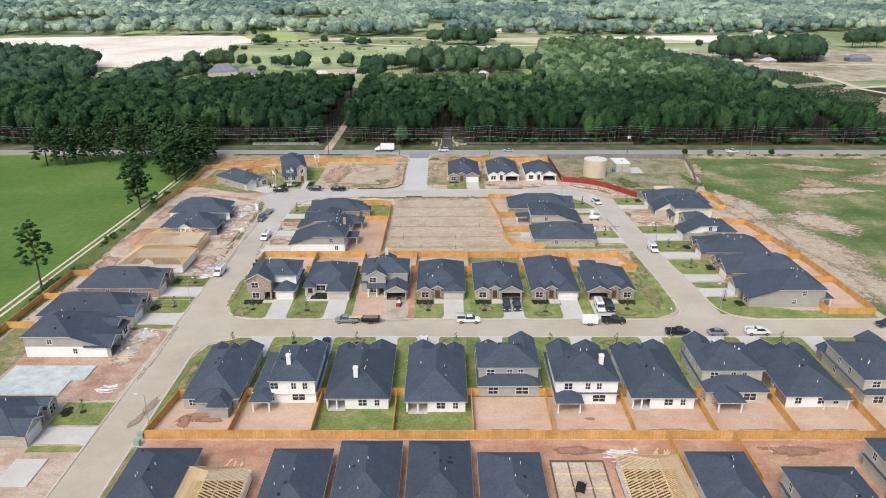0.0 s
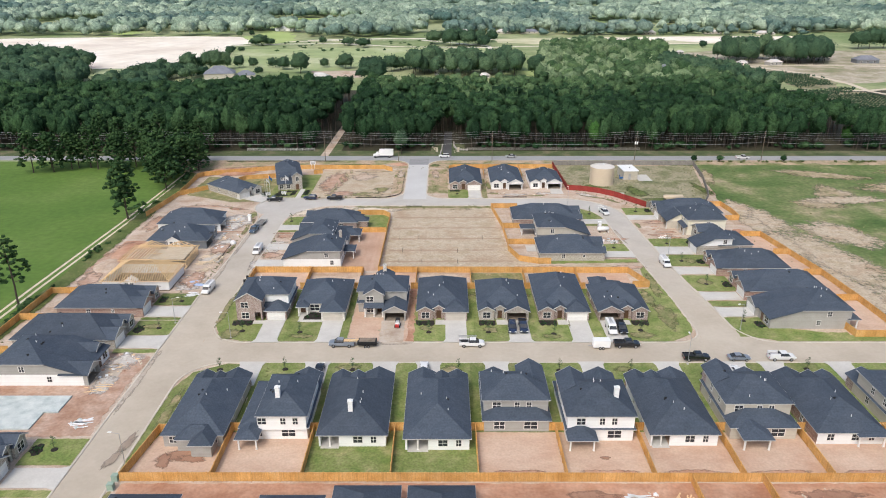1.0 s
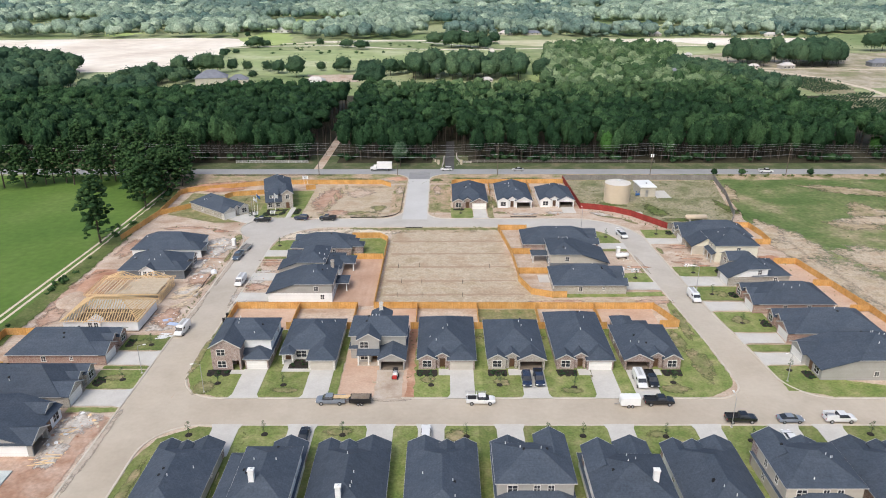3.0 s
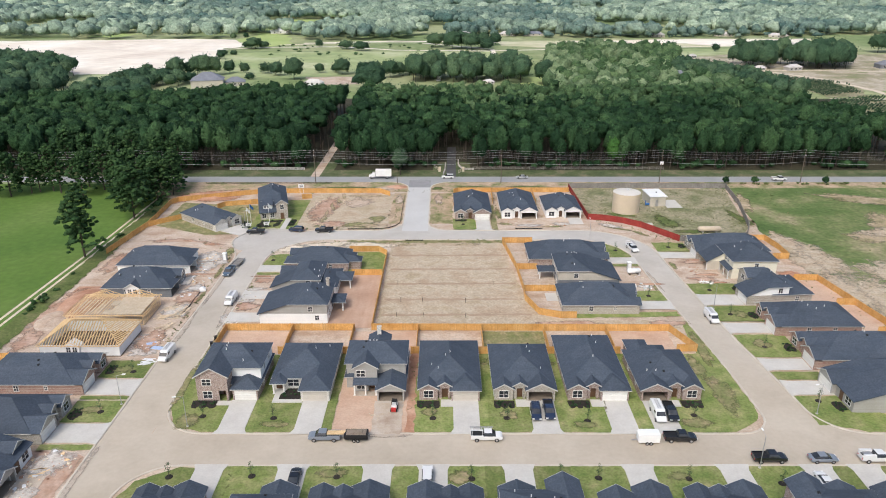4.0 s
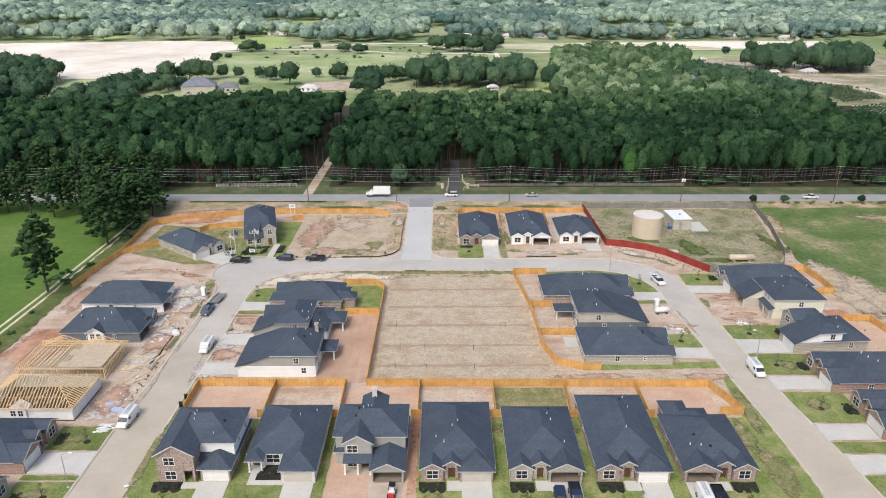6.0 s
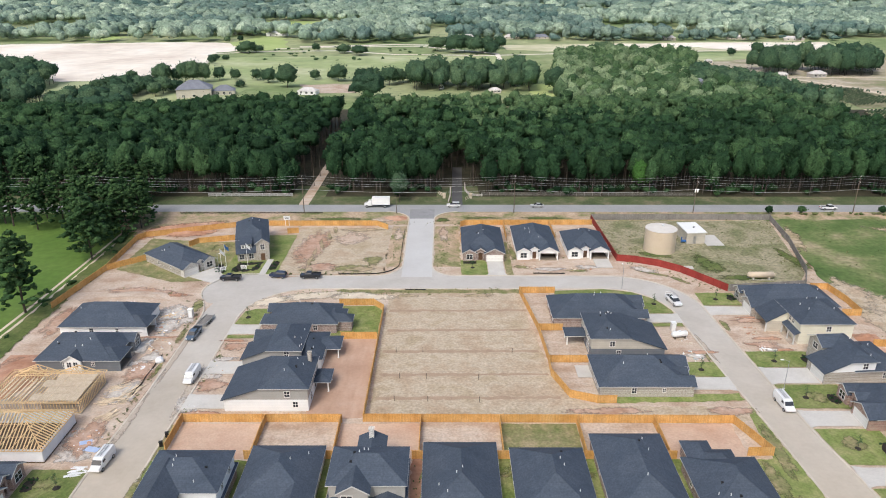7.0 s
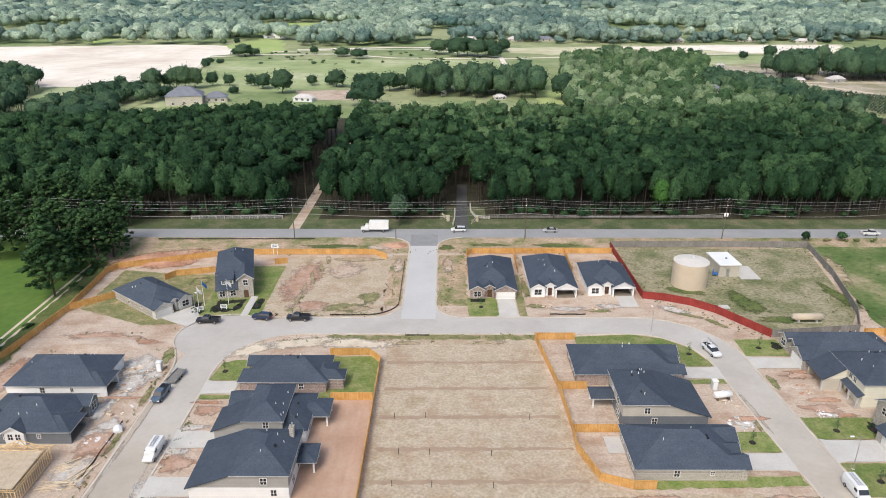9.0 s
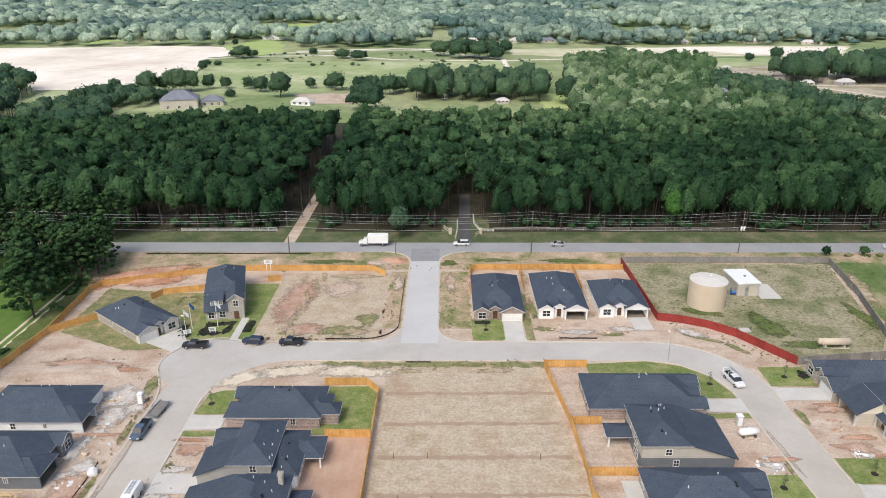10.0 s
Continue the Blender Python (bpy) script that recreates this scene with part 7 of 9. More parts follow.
for z, y in ((13.4, 319.2), (12.4, 319.5), (11.4, 318.9), (10.5, 319.5), (8.6, 319.2)):
    cu = bpy.data.curves.new("power_line", "CURVE")
    cu.dimensions = "3D"
    cu.bevel_depth = 0.028 if z > 9 else 0.04
    sp = cu.splines.new("POLY")
    pts = []
    for a, b in zip(POLE_X, POLE_X[1:]):
        for k in range(10):
            s = k / 10
            pts.append((a + (b - a) * s, y, z - 4 * 1.2 * s * (1 - s), 1))
    pts.append((POLE_X[-1], y, z, 1))
    sp.points.add(len(pts) - 1)
    for p, c in zip(sp.points, pts):
        p.co = c
    cu.materials.append(M["wire"])
    tagged(new("power_line", cu), "thin sagging overhead power line", "power line", "power lines")
for x, y, h in ((-54.6, 352, 9), (-54.4, 366, 9), (-20, 318.6, 5)):
    v = empty("power_pole", pose(x, y, 0), "brown wooden pole by the woodland track", "power pole", "power poles")
    bm = bmesh.new()
    tube(bm, (0, 0, 0), (0, 0, h), 0.14, 0.09, 8)
    part("pole", bm, M["pole_wood"], v)
# stone gateposts, wing walls and rails at the woodland drive
for pts in ([(-1.6, 331.0), (-0.9, 338.0), (-0.7, 348.0)], [(11.4, 338.4), (6.4, 339.5), (4.9, 346.0), (5.0, 354.0)]):
    wl = empty("stone_wall", Matrix.Identity(4), "low pale rubble stone wall beside the drive", "wall", "drive walls")
    rnd = random.Random(int(pts[0][0] * 10))
    for (ax, ay), (bx, by) in zip(pts, pts[1:]):
        n = max(2, int(math.hypot(bx - ax, by - ay) / 0.8))
        ang = math.degrees(math.atan2(by - ay, bx - ax))
        for i in range(n):
            for k in range(2):
                w, hh = rnd.uniform(0.3, 0.42), rnd.uniform(0.2, 0.27)
                st = boxes((-w, w, -0.2, 0.2, 0, hh * 1.9))
                bmesh.ops.bevel(st, geom=st.edges[:], offset=0.06, segments=1, affect="EDGES")
                o = part("stone", st, M["wall_stone"], wl)
                u = (i + 0.5 + rnd.uniform(-0.1, 0.1)) / n
                o.matrix_local = pose(ax + (bx - ax) * u, ay + (by - ay) * u, 0.02 + 0.42 * k, 0, rnd.gauss(0, 4), ang + rnd.gauss(0, 5))
for s in (-1, 1):
    g = empty("gate_wing", pose(1.8 + s * 5.0, 336, 0, 0, 0, s * 62), "pale wing wall and rails beside the woodland drive", "gate", "gate wings")
    part("pillar", boxes((-0.4, 0.4, -0.4, 0.4, 0, 1.9), (-0.5, 0.5, -0.5, 0.5, 1.9, 2.05)), M["sand"], g, "pale stone pillar")
    for z in (0.5, 1.0, 1.5):
        part("rail", boxes((-4.6, -0.4, -0.05, 0.05, z, z + 0.14)), M["sand"], g, "pale rail")

# ---------------------------------------------------------------- water tank yard
v = empty("water_tank", pose(62.6, 283.8, 0.05) @ Matrix.Diagonal((0.88, 0.88, 1.1, 1)), "cream painted steel water tank with low cone roof", "water tank")
bm = bmesh.new()
tube(bm, (0, 0, 0), (0, 0, 6.4), 5.3, 5.3, 64)
for f in bm.faces:
    f.smooth = False
part("shell", bm, M["tank_cream"], v)
bm = bmesh.new()
tube(bm, (0, 0, 6.4), (0, 0, 6.9), 5.36, 0.3, 64)
for f in bm.faces:
    f.smooth = False
part("lid", bm, M["tank_roof"], v, "pale low cone lid")
for z in (2.1, 4.2):
    bm = bmesh.new()
    tube(bm, (0, 0, z), (0, 0, z + 0.06), 5.33, 5.33, 40)
    part("seam", bm, M["tank_cream"], v)
bm = bmesh.new()
tube(bm, (0.6, 0.4, 6.8), (0.6, 0.4, 7.3), 0.35, 0.35, 10)
part("hatch", bm, M["white_metal"], v, "round roof hatch")
bm = boxes(*[(4.9, 5.0, -1.9, -1.4, 0.4 + 0.4 * k, 0.44 + 0.4 * k) for k in range(15)])
part("ladder", bm, M["steel"], v, "steel rung ladder")
v = empty("pump_house", pose(75.2, 293.2, 0.05, 0, 0, 3) @ Matrix.Diagonal((0.95, 1, 1.2, 1)), "small white pump house with a flat white roof", "pump house")
part("wall", boxes((-3.0, 3.0, -4.4, 4.4, 0, 3.0)), M["tan_siding"], v)
part("roof", boxes((-3.3, 3.3, -4.8, 4.8, 3.0, 3.25)), M["white_metal"], v, "bright white flat roof")
part("door", boxes((-0.9, 0.1, -4.45, -4.38, 0.05, 2.1)), M["steel"], v, "grey steel door")
part("roof_vent", boxes((0.3, 0.8, -0.6, -0.1, 3.25, 3.6)), M["steel"], v)
v = empty("pump", pose(72.4, 289.4, 0.05) @ Matrix.Scale(1.25, 4), "blue painted pump and pipes beside the pump house", "pump")
bm = bmesh.new()
tube(bm, (-0.9, 0, 0.6), (0.9, 0, 0.6), 0.3, 0.3, 10)
part("motor", bm, M["blue"], v)
for x in (-0.8, 0.2, 0.9):
    bm = bmesh.new()
    tube(bm, (x, 0.5, 0), (x, 0.5, 1.5), 0.14, 0.14, 8)
    part("pipe", bm, M["blue"], v)
v = empty("gas_tank", pose(84.6, 261.8, 0.05), "long cream gas tank on a steel cradle", "gas tank")
bm = bmesh.new()
tube(bm, (-3.3, 0, 1.3), (3.3, 0, 1.3), 0.85, 0.85, 20)
for s in (-1, 1):
    tube(bm, (s * 3.3, 0, 1.3), (s * 3.75, 0, 1.3), 0.85, 0.4, 20)
part("shell", bm, M["tank_cream"], v)
for x in (-2.2, 2.2):
    part("cradle", boxes((x - 0.15, x + 0.15, -0.8, 0.8, 0, 0.7)), M["concrete"], v, "pale cradle foot")
part("skid", boxes((-3.4, 3.4, -0.9, -0.75, 0.0, 0.14), (-3.4, 3.4, 0.75, 0.9, 0.0, 0.14)), M["concrete"], v)
sheet("pad", rect(78.5, 84.0, 287.0, 296.5), 0.07, M["concrete"], "pale concrete pad beside the pump house", "pad")
sheet("pad", rect(66.0, 68.4, 268.5, 270.5), 0.25, M["concrete"], "small concrete slab in the weeds", "pad", thick=0.2)

# ---------------------------------------------------------------- show home flags and signs
for x, y, mat in ((-66.1, 266.2, "white_metal"), (-60.0, 270.7, "white_metal"), (-66.0, 269.9, "blue")):
    v = empty("flagpole", pose(x, y, 0.1), "tall white flagpole with a hanging flag", "flagpole", "flagpoles")
    bm = bmesh.new()
    tube(bm, (0, 0, 0), (0, 0, 7.2), 0.07, 0.04, 8)
    part("pole", bm, M["white_metal"], v)
    bm = bmesh.new()
    rows = [[bm.verts.new((0.05 + 0.18 * i, 0.12 * math.sin(i * 1.3), 7.0 - 0.35 * i * 0.5 - z)) for z in (0, 1.1)] for i in range(7)]
    for a, b in zip(rows, rows[1:]):
        bm.faces.new((a[0], b[0], b[1], a[1]))
    bmesh.ops.solidify(bm, geom=bm.faces[:], thickness=0.02)
    part("flag", bm, M[mat], v, "cloth flag")
for x, y, a in ((-60.4, 267.8, 0), (-66.0, 266.6, 20), (-55.6, 305.0, 0)):
    v = empty("sign_board", pose(x, y, 0.1, 0, 0, a), "white builder's sign board on two posts", "sign", "sign boards")
    h, k = (2.2, 1.3) if y > 300 else (0.5, 1.0)
    part("board", boxes((-0.85 * k, 0.85 * k, -0.04, 0.04, h, h + 1.0 * k)), M["white_metal"], v)
    for z, w in ((1.0, 0.9), (0.65, 0.7), (0.35, 0.8)):
        part("writing", boxes((-w * 0.7 * k, w * 0.7 * k, -0.06, -0.04, h + z * 0.7 * k, h + (z * 0.7 + 0.1) * k)), M["black"], v, "dark bar of writing")
    for s in (-0.6, 0.6):
        part("post", boxes((s - 0.06, s + 0.06, 0.04, 0.14, 0, h + 0.9)), M["white_metal"], v)


# ---------------------------------------------------------------- building site
def stud_wall(bm, x0, x1, y, z0, z1, gap=0.6):
    box(bm, x0, x1, y - 0.05, y + 0.05, z0, z0 + 0.06)
    box(bm, x0, x1, y - 0.05, y + 0.05, z1 - 0.08, z1)
    x = x0
    while x < x1:
        box(bm, x, x + 0.06, y - 0.05, y + 0.05, z0 + 0.06, z1 - 0.08)
        x += gap


def truss_house(m, label, w, d, walled=True, step=0.62, flat=False, battens=True):
    """A timber house frame: stud or wrapped walls, and bare roof trusses set out on them."""
    v = empty("unfinished_house", m, label, "house", "timber-framed houses")
    # only the flat frame's slab is dirt; the others carry painted roof shade
    part("foundation", boxes((-w / 2 - 0.1, w / 2 + 0.1, -0.1, d + 0.1, 0, 0.22)), M["dirty_concrete" if flat else "damp_slab"], v, "dirt-stained concrete slab")
    for nm, (x0, x1, y0, y1) in (("f", (-w / 2, w / 2, 0, 0.12)), ("b", (-w / 2, w / 2, d - 0.12, d)), ("l", (-w / 2, -w / 2 + 0.12, 0.12, d - 0.12)), ("r", (w / 2 - 0.12, w / 2, 0.12, d - 0.12))):
        if walled:
            part("wall", boxes((x0, x1, y0, y1, 0.22, 2.75)), M["wrap"], v, "white sheathed wall")
        else:
            bm = bmesh.new()
            if nm in "fb":
                stud_wall(bm, x0, x1, y0 + 0.06, 0.22, 2.75)
            else:
                n = int((y1 - y0) / 0.6)
                box(bm, x0, x1, y0, y1, 0.22, 0.28)
                box(bm, x0, x1, y0, y1, 2.66, 2.75)
                for k in range(n + 1):
                    yy = y0 + (y1 - y0) * k / n
                    box(bm, x0, x1, yy - 0.03, yy + 0.03, 0.28, 2.66)
            part("stud_wall", bm, M["lumber"], v, "bare stud wall")
    a, z0, p = w / 2 + 0.4, 2.82, 0.6
    y0, y1 = -0.4, d + 0.4
    for y in np.arange(0.6, d, 0.7 if flat else 2.4):
        part("joist", boxes((-w / 2, w / 2, y - 0.06, y + 0.06, 2.7, 2.82)), M["lumber"], v, "ceiling joist")
    part("fascia", ring(-w / 2 - 0.4, w / 2 + 0.4, -0.4, d + 0.4, 2.68, 2.86, 0.04), M["lumber"], v, "pale timber eaves board")
    if flat:
        return v
    if battens:
        for k in (2, 4):
            run = a * k / 6
            for sgn in (-1, 1):
                bm = bmesh.new()
                beam(bm, (sgn * (a - run), y0 + run, z0 + p * run + 0.12), (sgn * (a - run), y1 - run, z0 + p * run + 0.12), 0.1, 0.05)
                part("batten", bm, M["lumber"], v, "pale timber roof batten")
    for y in np.arange(y0 + step / 2, y1, step):
        run = min(a, y - y0, y1 - y)
        for sgn in (-1, 1):
            bm = bmesh.new()
            beam(bm, (sgn * a, y, z0), (sgn * (a - run), y, z0 + p * run), 0.13, 0.16)
            part("rafter", bm, M["lumber"], v, "pale timber rafter")
    for x in np.arange(-a + step / 2, a, step):
        run = a - abs(x)
        for ye, sg in ((y0, 1), (y1, -1)):
            bm = bmesh.new()
            beam(bm, (x, ye, z0), (x, ye + sg * run, z0 + p * run), 0.13, 0.16)
            part("rafter", bm, M["lumber"], v, "pale timber rafter")
    for q0, q1 in (((-a, y0, z0), (0, y0 + a, z0 + p * a)), ((a, y0, z0), (0, y0 + a, z0 + p * a)), ((-a, y1, z0), (0, y1 - a, z0 + p * a)), ((a, y1, z0), (0, y1 - a, z0 + p * a)), ((0, y0 + a, z0 + p * a), (0, y1 - a, z0 + p * a))):
        bm = bmesh.new()
        beam(bm, q0, q1, 0.12, 0.24)
        part("ridge_beam", bm, M["lumber"], v, "pale timber ridge or hip beam")
    return v


def side_gable(v, b, mat, trim, roof=None):
    """A small windowed gable that stands out from a side wall."""
    part("gable_wall", wall_mesh(b), M[mat], v, "small gabled bay")
    if roof:
        bm, h = roof_mesh(b)
        part("gable_roof", bm, M[roof], v, "dark slate-blue shingle roof")
    h = b[6] * (b[3] - b[2] + 0.8) / 2
    part("rake_board", chevron(-b[3] - 0.4, -b[2] + 0.4, 0, b[4], h, Matrix.Translation((b[0] - 0.4, 0, 0)) @ Matrix.Rotation(radians(-90), 4, "Z")), M[trim], v)
    for u in (-0.7, 0.7):
        window(v, b, "l", u, 1.9, 0.9, 1.2)


def king_truss(v, x, y0, y1, z, h):
    """One triangular roof truss with webs, standing along y."""
    bm = bmesh.new()
    mid = (y0 + y1) / 2
    q = (y1 - y0) / 4
    for a, b in (((x, y0, z), (x, y1, z)), ((x, y0, z), (x, mid, z + h)), ((x, mid, z + h), (x, y1, z)), ((x, mid - q, z + h / 2), (x, mid - q / 2, z)), ((x, mid - q / 2, z), (x, mid, z + h)), ((x, mid, z + h), (x, mid + q / 2, z)), ((x, mid + q / 2, z), (x, mid + q, z + h / 2))):
        beam(bm, a, b, 0.1, 0.14)
    part("roof_truss", bm, M["lumber"], v, "pale timber roof truss")



fr = truss_house(pose(-73.1, 188.8, 0, 0, 0, 90), "timber-framed house with white walls and bare roof trusses", 11.6, 17.6)
side_gable(fr, (-6.2, -4.0, 8.6, 12.0, 2.75, "gx", 0.6), "wrap", "lumber")
fr = truss_house(pose(-73.6, 203.2, 0, 0, 0, 90), "timber-framed house in bare studs with part-laid joists", 11.2, 18.5, walled=False, flat=True)
for k in range(4):                        # sheets laid over the joists of the eastern half
    for q in range(5 - k % 2):
        x, y = -5.3 + 2.46 * k + 0.05 * (q % 2), 0.5 + 1.9 * q + 0.12 * (k % 2)
        part("deck_sheet", boxes((x, x + 2.4, y, y + 1.84, 2.84 + 0.004 * (q % 2), 2.87 + 0.004 * (q % 2))), M["osb"], fr, "laid sheet of chipboard")
for k in range(7):
    part("plank", boxes((-4.9 + 0.4 * (k % 3), 3.0 - 0.5 * (k % 2), 11.0 + 0.95 * k, 11.3 + 0.95 * k, 2.84, 2.88)), M["pale_board"], fr, "laid plank")
for x, y0, y1 in ((5.2, 0.5, 9.0), (5.4, 9.2, 17.6), (4.4, 1.0, 9.6), (4.5, 9.8, 17.0), (3.6, 10.2, 17.4)):
    king_truss(fr, x, y0, y1, 2.9, 1.6)
beam_rows = bmesh.new()
for y in (4.5, 11.0, 15.5):
    beam(beam_rows, (-5.4, y, 0.3), (-3.2, y + 1.6, 2.7), 0.09, 0.09)
part("brace", beam_rows, M["lumber"], fr, "slanting timber brace")
side_gable(w5, (-6.6, -4.0, 8.0, 11.6, 2.9, "gx", 0.62), "white_siding", "trim", "shingle")
fr = truss_house(pose(-37.0, 78.0, 0), "timber-framed house with bare roof trusses behind the fence", 10.0, 18.0)
fr = truss_house(pose(34.6, 80.5, 0), "timber-framed house with white walls and bare roof trusses", 10.0, 18.5)
v = empty("foundation_forms", pose(23.2, 96.4, 0), "timber foundation forms laid out on red soil", "foundation forms")
for x0, x1, y0, y1 in ((-4.7, 4.7, -9.0, -8.75), (-4.7, 4.7, 4.5, 4.75), (-4.7, -4.45, -8.75, 4.5), (4.45, 4.7, -8.75, 4.5), (-1.7, -1.5, -8.75, 4.5), (1.4, 1.6, -8.75, 4.5), (-4.45, 4.45, 1.2, 1.4), (-4.45, 4.45, -2.4, -2.2), (-4.45, 4.45, -5.8, -5.6)):
    part("form_board", boxes((x0, x1, y0, y1, 0.08, 0.34)), M["pole_wood"] if abs(x0) + abs(y0) > 9 else M["lumber"], v)
part("fill", boxes((-4.4, 4.4, -8.7, 4.4, 0.06, 0.14)), M["soil"], v, "levelled tan fill")
v = empty("skid_loader", pose(22.6, 93.6, 0.15, 0, 0, 70) @ Matrix.Scale(0.85, 4), "small dark skid loader on the soil", "loader")
part("body", boxes((-1.0, 0.8, -0.7, 0.7, 0.4, 1.2), (-0.9, 0.2, -0.55, 0.55, 1.2, 2.0)), M["rubber"], v)
part("bucket", boxes((1.2, 1.9, -0.85, 0.85, 0.15, 0.7)), M["steel"], v, "steel bucket")
for s in (-1, 1):
    part("arm", boxes((-0.8, 1.3, s * 0.8 - 0.08, s * 0.8 + 0.08, 0.9, 1.15)), M["rubber"], v)
wheels(v, (-0.6, 0.5), 0.75, 0.4, 0.25)


def lumber_pile(x, y, a, n, length, seed, mat="lumber", label="loose pile of pale sawn boards on the soil", spread=1.4):
    rnd = random.Random(seed)
    v = empty("lumber_pile", pose(x, y, 0.08, 0, 0, a), label, "lumber pile", "lumber piles")
    for k in range(n):
        l = length * rnd.uniform(0.5, 1.0)
        o = part("board", boxes((-l / 2, l / 2, -0.12, 0.12, 0, 0.05)), M[mat], v)
        o.matrix_local = pose(rnd.uniform(-0.8, 0.8), rnd.uniform(-spread, spread), 0.02 + 0.055 * (k // 4), 0, 0, rnd.gauss(0, 12))
    return v


def rubble(x, y, r, n, seed, mats, label):
    """Scattered scraps: odd flat bits, each of its own shape."""
    rnd = random.Random(seed)
    v = empty("debris", pose(x, y, 0.07), label, "debris", "debris heaps")
    for k in range(n):
        q = r * math.sqrt(rnd.random())
        a = rnd.uniform(0, 6.28)
        s = rnd.choice((0.18, 0.25, 0.35, 0.75))
        bm = bmesh.new()
        pts = [(math.cos(t) * s * rnd.uniform(0.5, 1), math.sin(t) * s * rnd.uniform(0.25, 0.8)) for t in (0.2, 1.4, 2.6, 3.7, 5.1)]
        lo = [bm.verts.new((px, py, 0)) for px, py in pts]
        hi = [bm.verts.new((px * 0.8, py * 0.8, rnd.uniform(0.05, 0.28))) for px, py in pts]
        bm.faces.new(hi)
        for i in range(5):
            bm.faces.new((lo[i], lo[(i + 1) % 5], hi[(i + 1) % 5], hi[i]))
        o = part("scrap", bm, M[rnd.choice(mats)], v)
        o.matrix_local = pose(q * math.cos(a), q * math.sin(a), 0, rnd.gauss(0, 8), rnd.gauss(0, 8), rnd.uniform(0, 360))
    return v


for i, (x, y, a, n, l) in enumerate(((-69.5, 201.5, 8, 16, 6), (-67.2, 205.0, 75, 14, 5.5), (-70.4, 206.5, 20, 12, 5), (-67.8, 196.8, 60, 10, 5), (-68.6, 123.6, 10, 12, 3.6), (-70.5, 136.0, 5, 9, 5), (-71.0, 144.0, 15, 8, 4), (-66.0, 180.6, 8, 12, 3.2), (31.5, 102.5, -8, 14, 6), (38.0, 103.0, 60, 8, 4), (-71.4, 239.0, 50, 8, 4), (-36.0, 100.5, 85, 4, 3))):
    lumber_pile(x, y, a, n, l, i, "lumber" if i > 8 or i in (5, 6) else ("pale_board" if i < 4 else "wrap"), "loose pile of pale sawn boards on the soil" if i not in (7, 8, 4) else "pile of white boards and scraps on the soil")
for i, (x, y, r, n, mats) in enumerate(((-69.6, 190.0, 3.5, 20, ("wrap", "sand", "dark_soil")), (-67.8, 187.4, 2.2, 6, ("sheet_blue", "wrap")), (-69.0, 224.5, 3.2, 26, ("wrap", "sand", "slab", "sand", "lumber", "dark_soil")), (-70.0, 233.5, 3.4, 28, ("wrap", "sand", "slab", "sand", "lumber", "dark_soil")), (-69.4, 240.5, 3.0, 22, ("wrap", "sand", "slab", "sand", "lumber", "dark_soil")), (-69.8, 146.0, 4.0, 30, ("wrap", "dark_soil", "sand", "dark_soil", "lumber", "sand")), (-71.0, 140.5, 3.0, 22, ("wrap", "dark_soil", "sand", "dark_soil", "lumber", "sand")), (-68.5, 214.0, 3.0, 20, ("wrap", "sand")), (-68.6, 124.2, 2.0, 12, ("wrap", "slab")),
                                         (68.9, 222.6, 1.4, 14, ("wrap", "white_metal")), (52.0, 219.5, 2.2, 22, ("wrap", "slab", "sand")), (53.0, 226.6, 1.8, 14, ("wrap", "sand")), (70.5, 231.0, 2.6, 14, ("sand", "dark_soil")), (-14.4, 160.5, 2.0, 10, ("sand", "osb")), (-52.0, 199.6, 2.0, 8, ("wrap", "sand")), (33.0, 101.0, 4.0, 24, ("wrap", "sand", "dark_soil")), (60.0, 104.6, 3.0, 12, ("dark_soil", "sand")), (-50.5, 215.0, 2.0, 8, ("dark_soil", "sand")), (22.0, 270.0, 3.0, 14, ("sand", "dark_soil")), (36.0, 268.0, 3.0, 14, ("sand", "dark_soil")))):
    rubble(x, y, r, n, 100 + i, mats, "scattered building scraps on bare soil")
for x, y, mat in ((-65.8, 238.6, "white_metal"), (51.2, 231.6, "white_metal")):
    v = empty("portable_toilet", pose(x, y, 0.08), "pale grey portable toilet on the site", "portable toilet", "portable toilets")
    part("cabin", boxes((-0.55, 0.55, -0.55, 0.55, 0, 2.1)), M["soft_trim"], v)
    part("roof", boxes((-0.6, 0.6, -0.6, 0.6, 2.1, 2.2), (-0.45, 0.45, -0.45, 0.45, 2.2, 2.3)), M[mat], v)
    part("door", boxes((-0.4, 0.4, -0.58, -0.55, 0.1, 1.95)), M["white_metal"], v, "pale door")
v = empty("bulk_bag", pose(-65.6, 217.0, 0.08, 0, 0, 20), "white woven bulk bag slumped on the soil", "bag")
loft([(-0.8, 0, 0.7, 0.5, 0.35), (-0.35, 0, 1.1, 0.75, 0.5), (0.3, 0, 1.15, 0.75, 0.55), (0.8, 0, 0.8, 0.55, 0.4)], M["wrap"], "bag", v)
for x, y, a, w in ((-68.6, 188.4, 20, 2.2), (-66.6, 186.6, -12, 2.6)):
    v = empty("insulation_sheet", pose(x, y, 0.09, 0, 0, a), "pale blue insulation sheet lying on the soil", "sheet", "insulation sheets")
    part("sheet", boxes((-w / 2, w / 2, -0.62, 0.62, 0, 0.05), (-w / 2 + 0.3, w / 2 + 0.2, -0.5, 0.7, 0.05, 0.1)), M["sheet_blue"], v)
v = empty("site_tank", pose(51.6, 228.0, 0.08, 0, 0, 8), "white water tank lying on a timber cradle", "tank")
bm = bmesh.new()
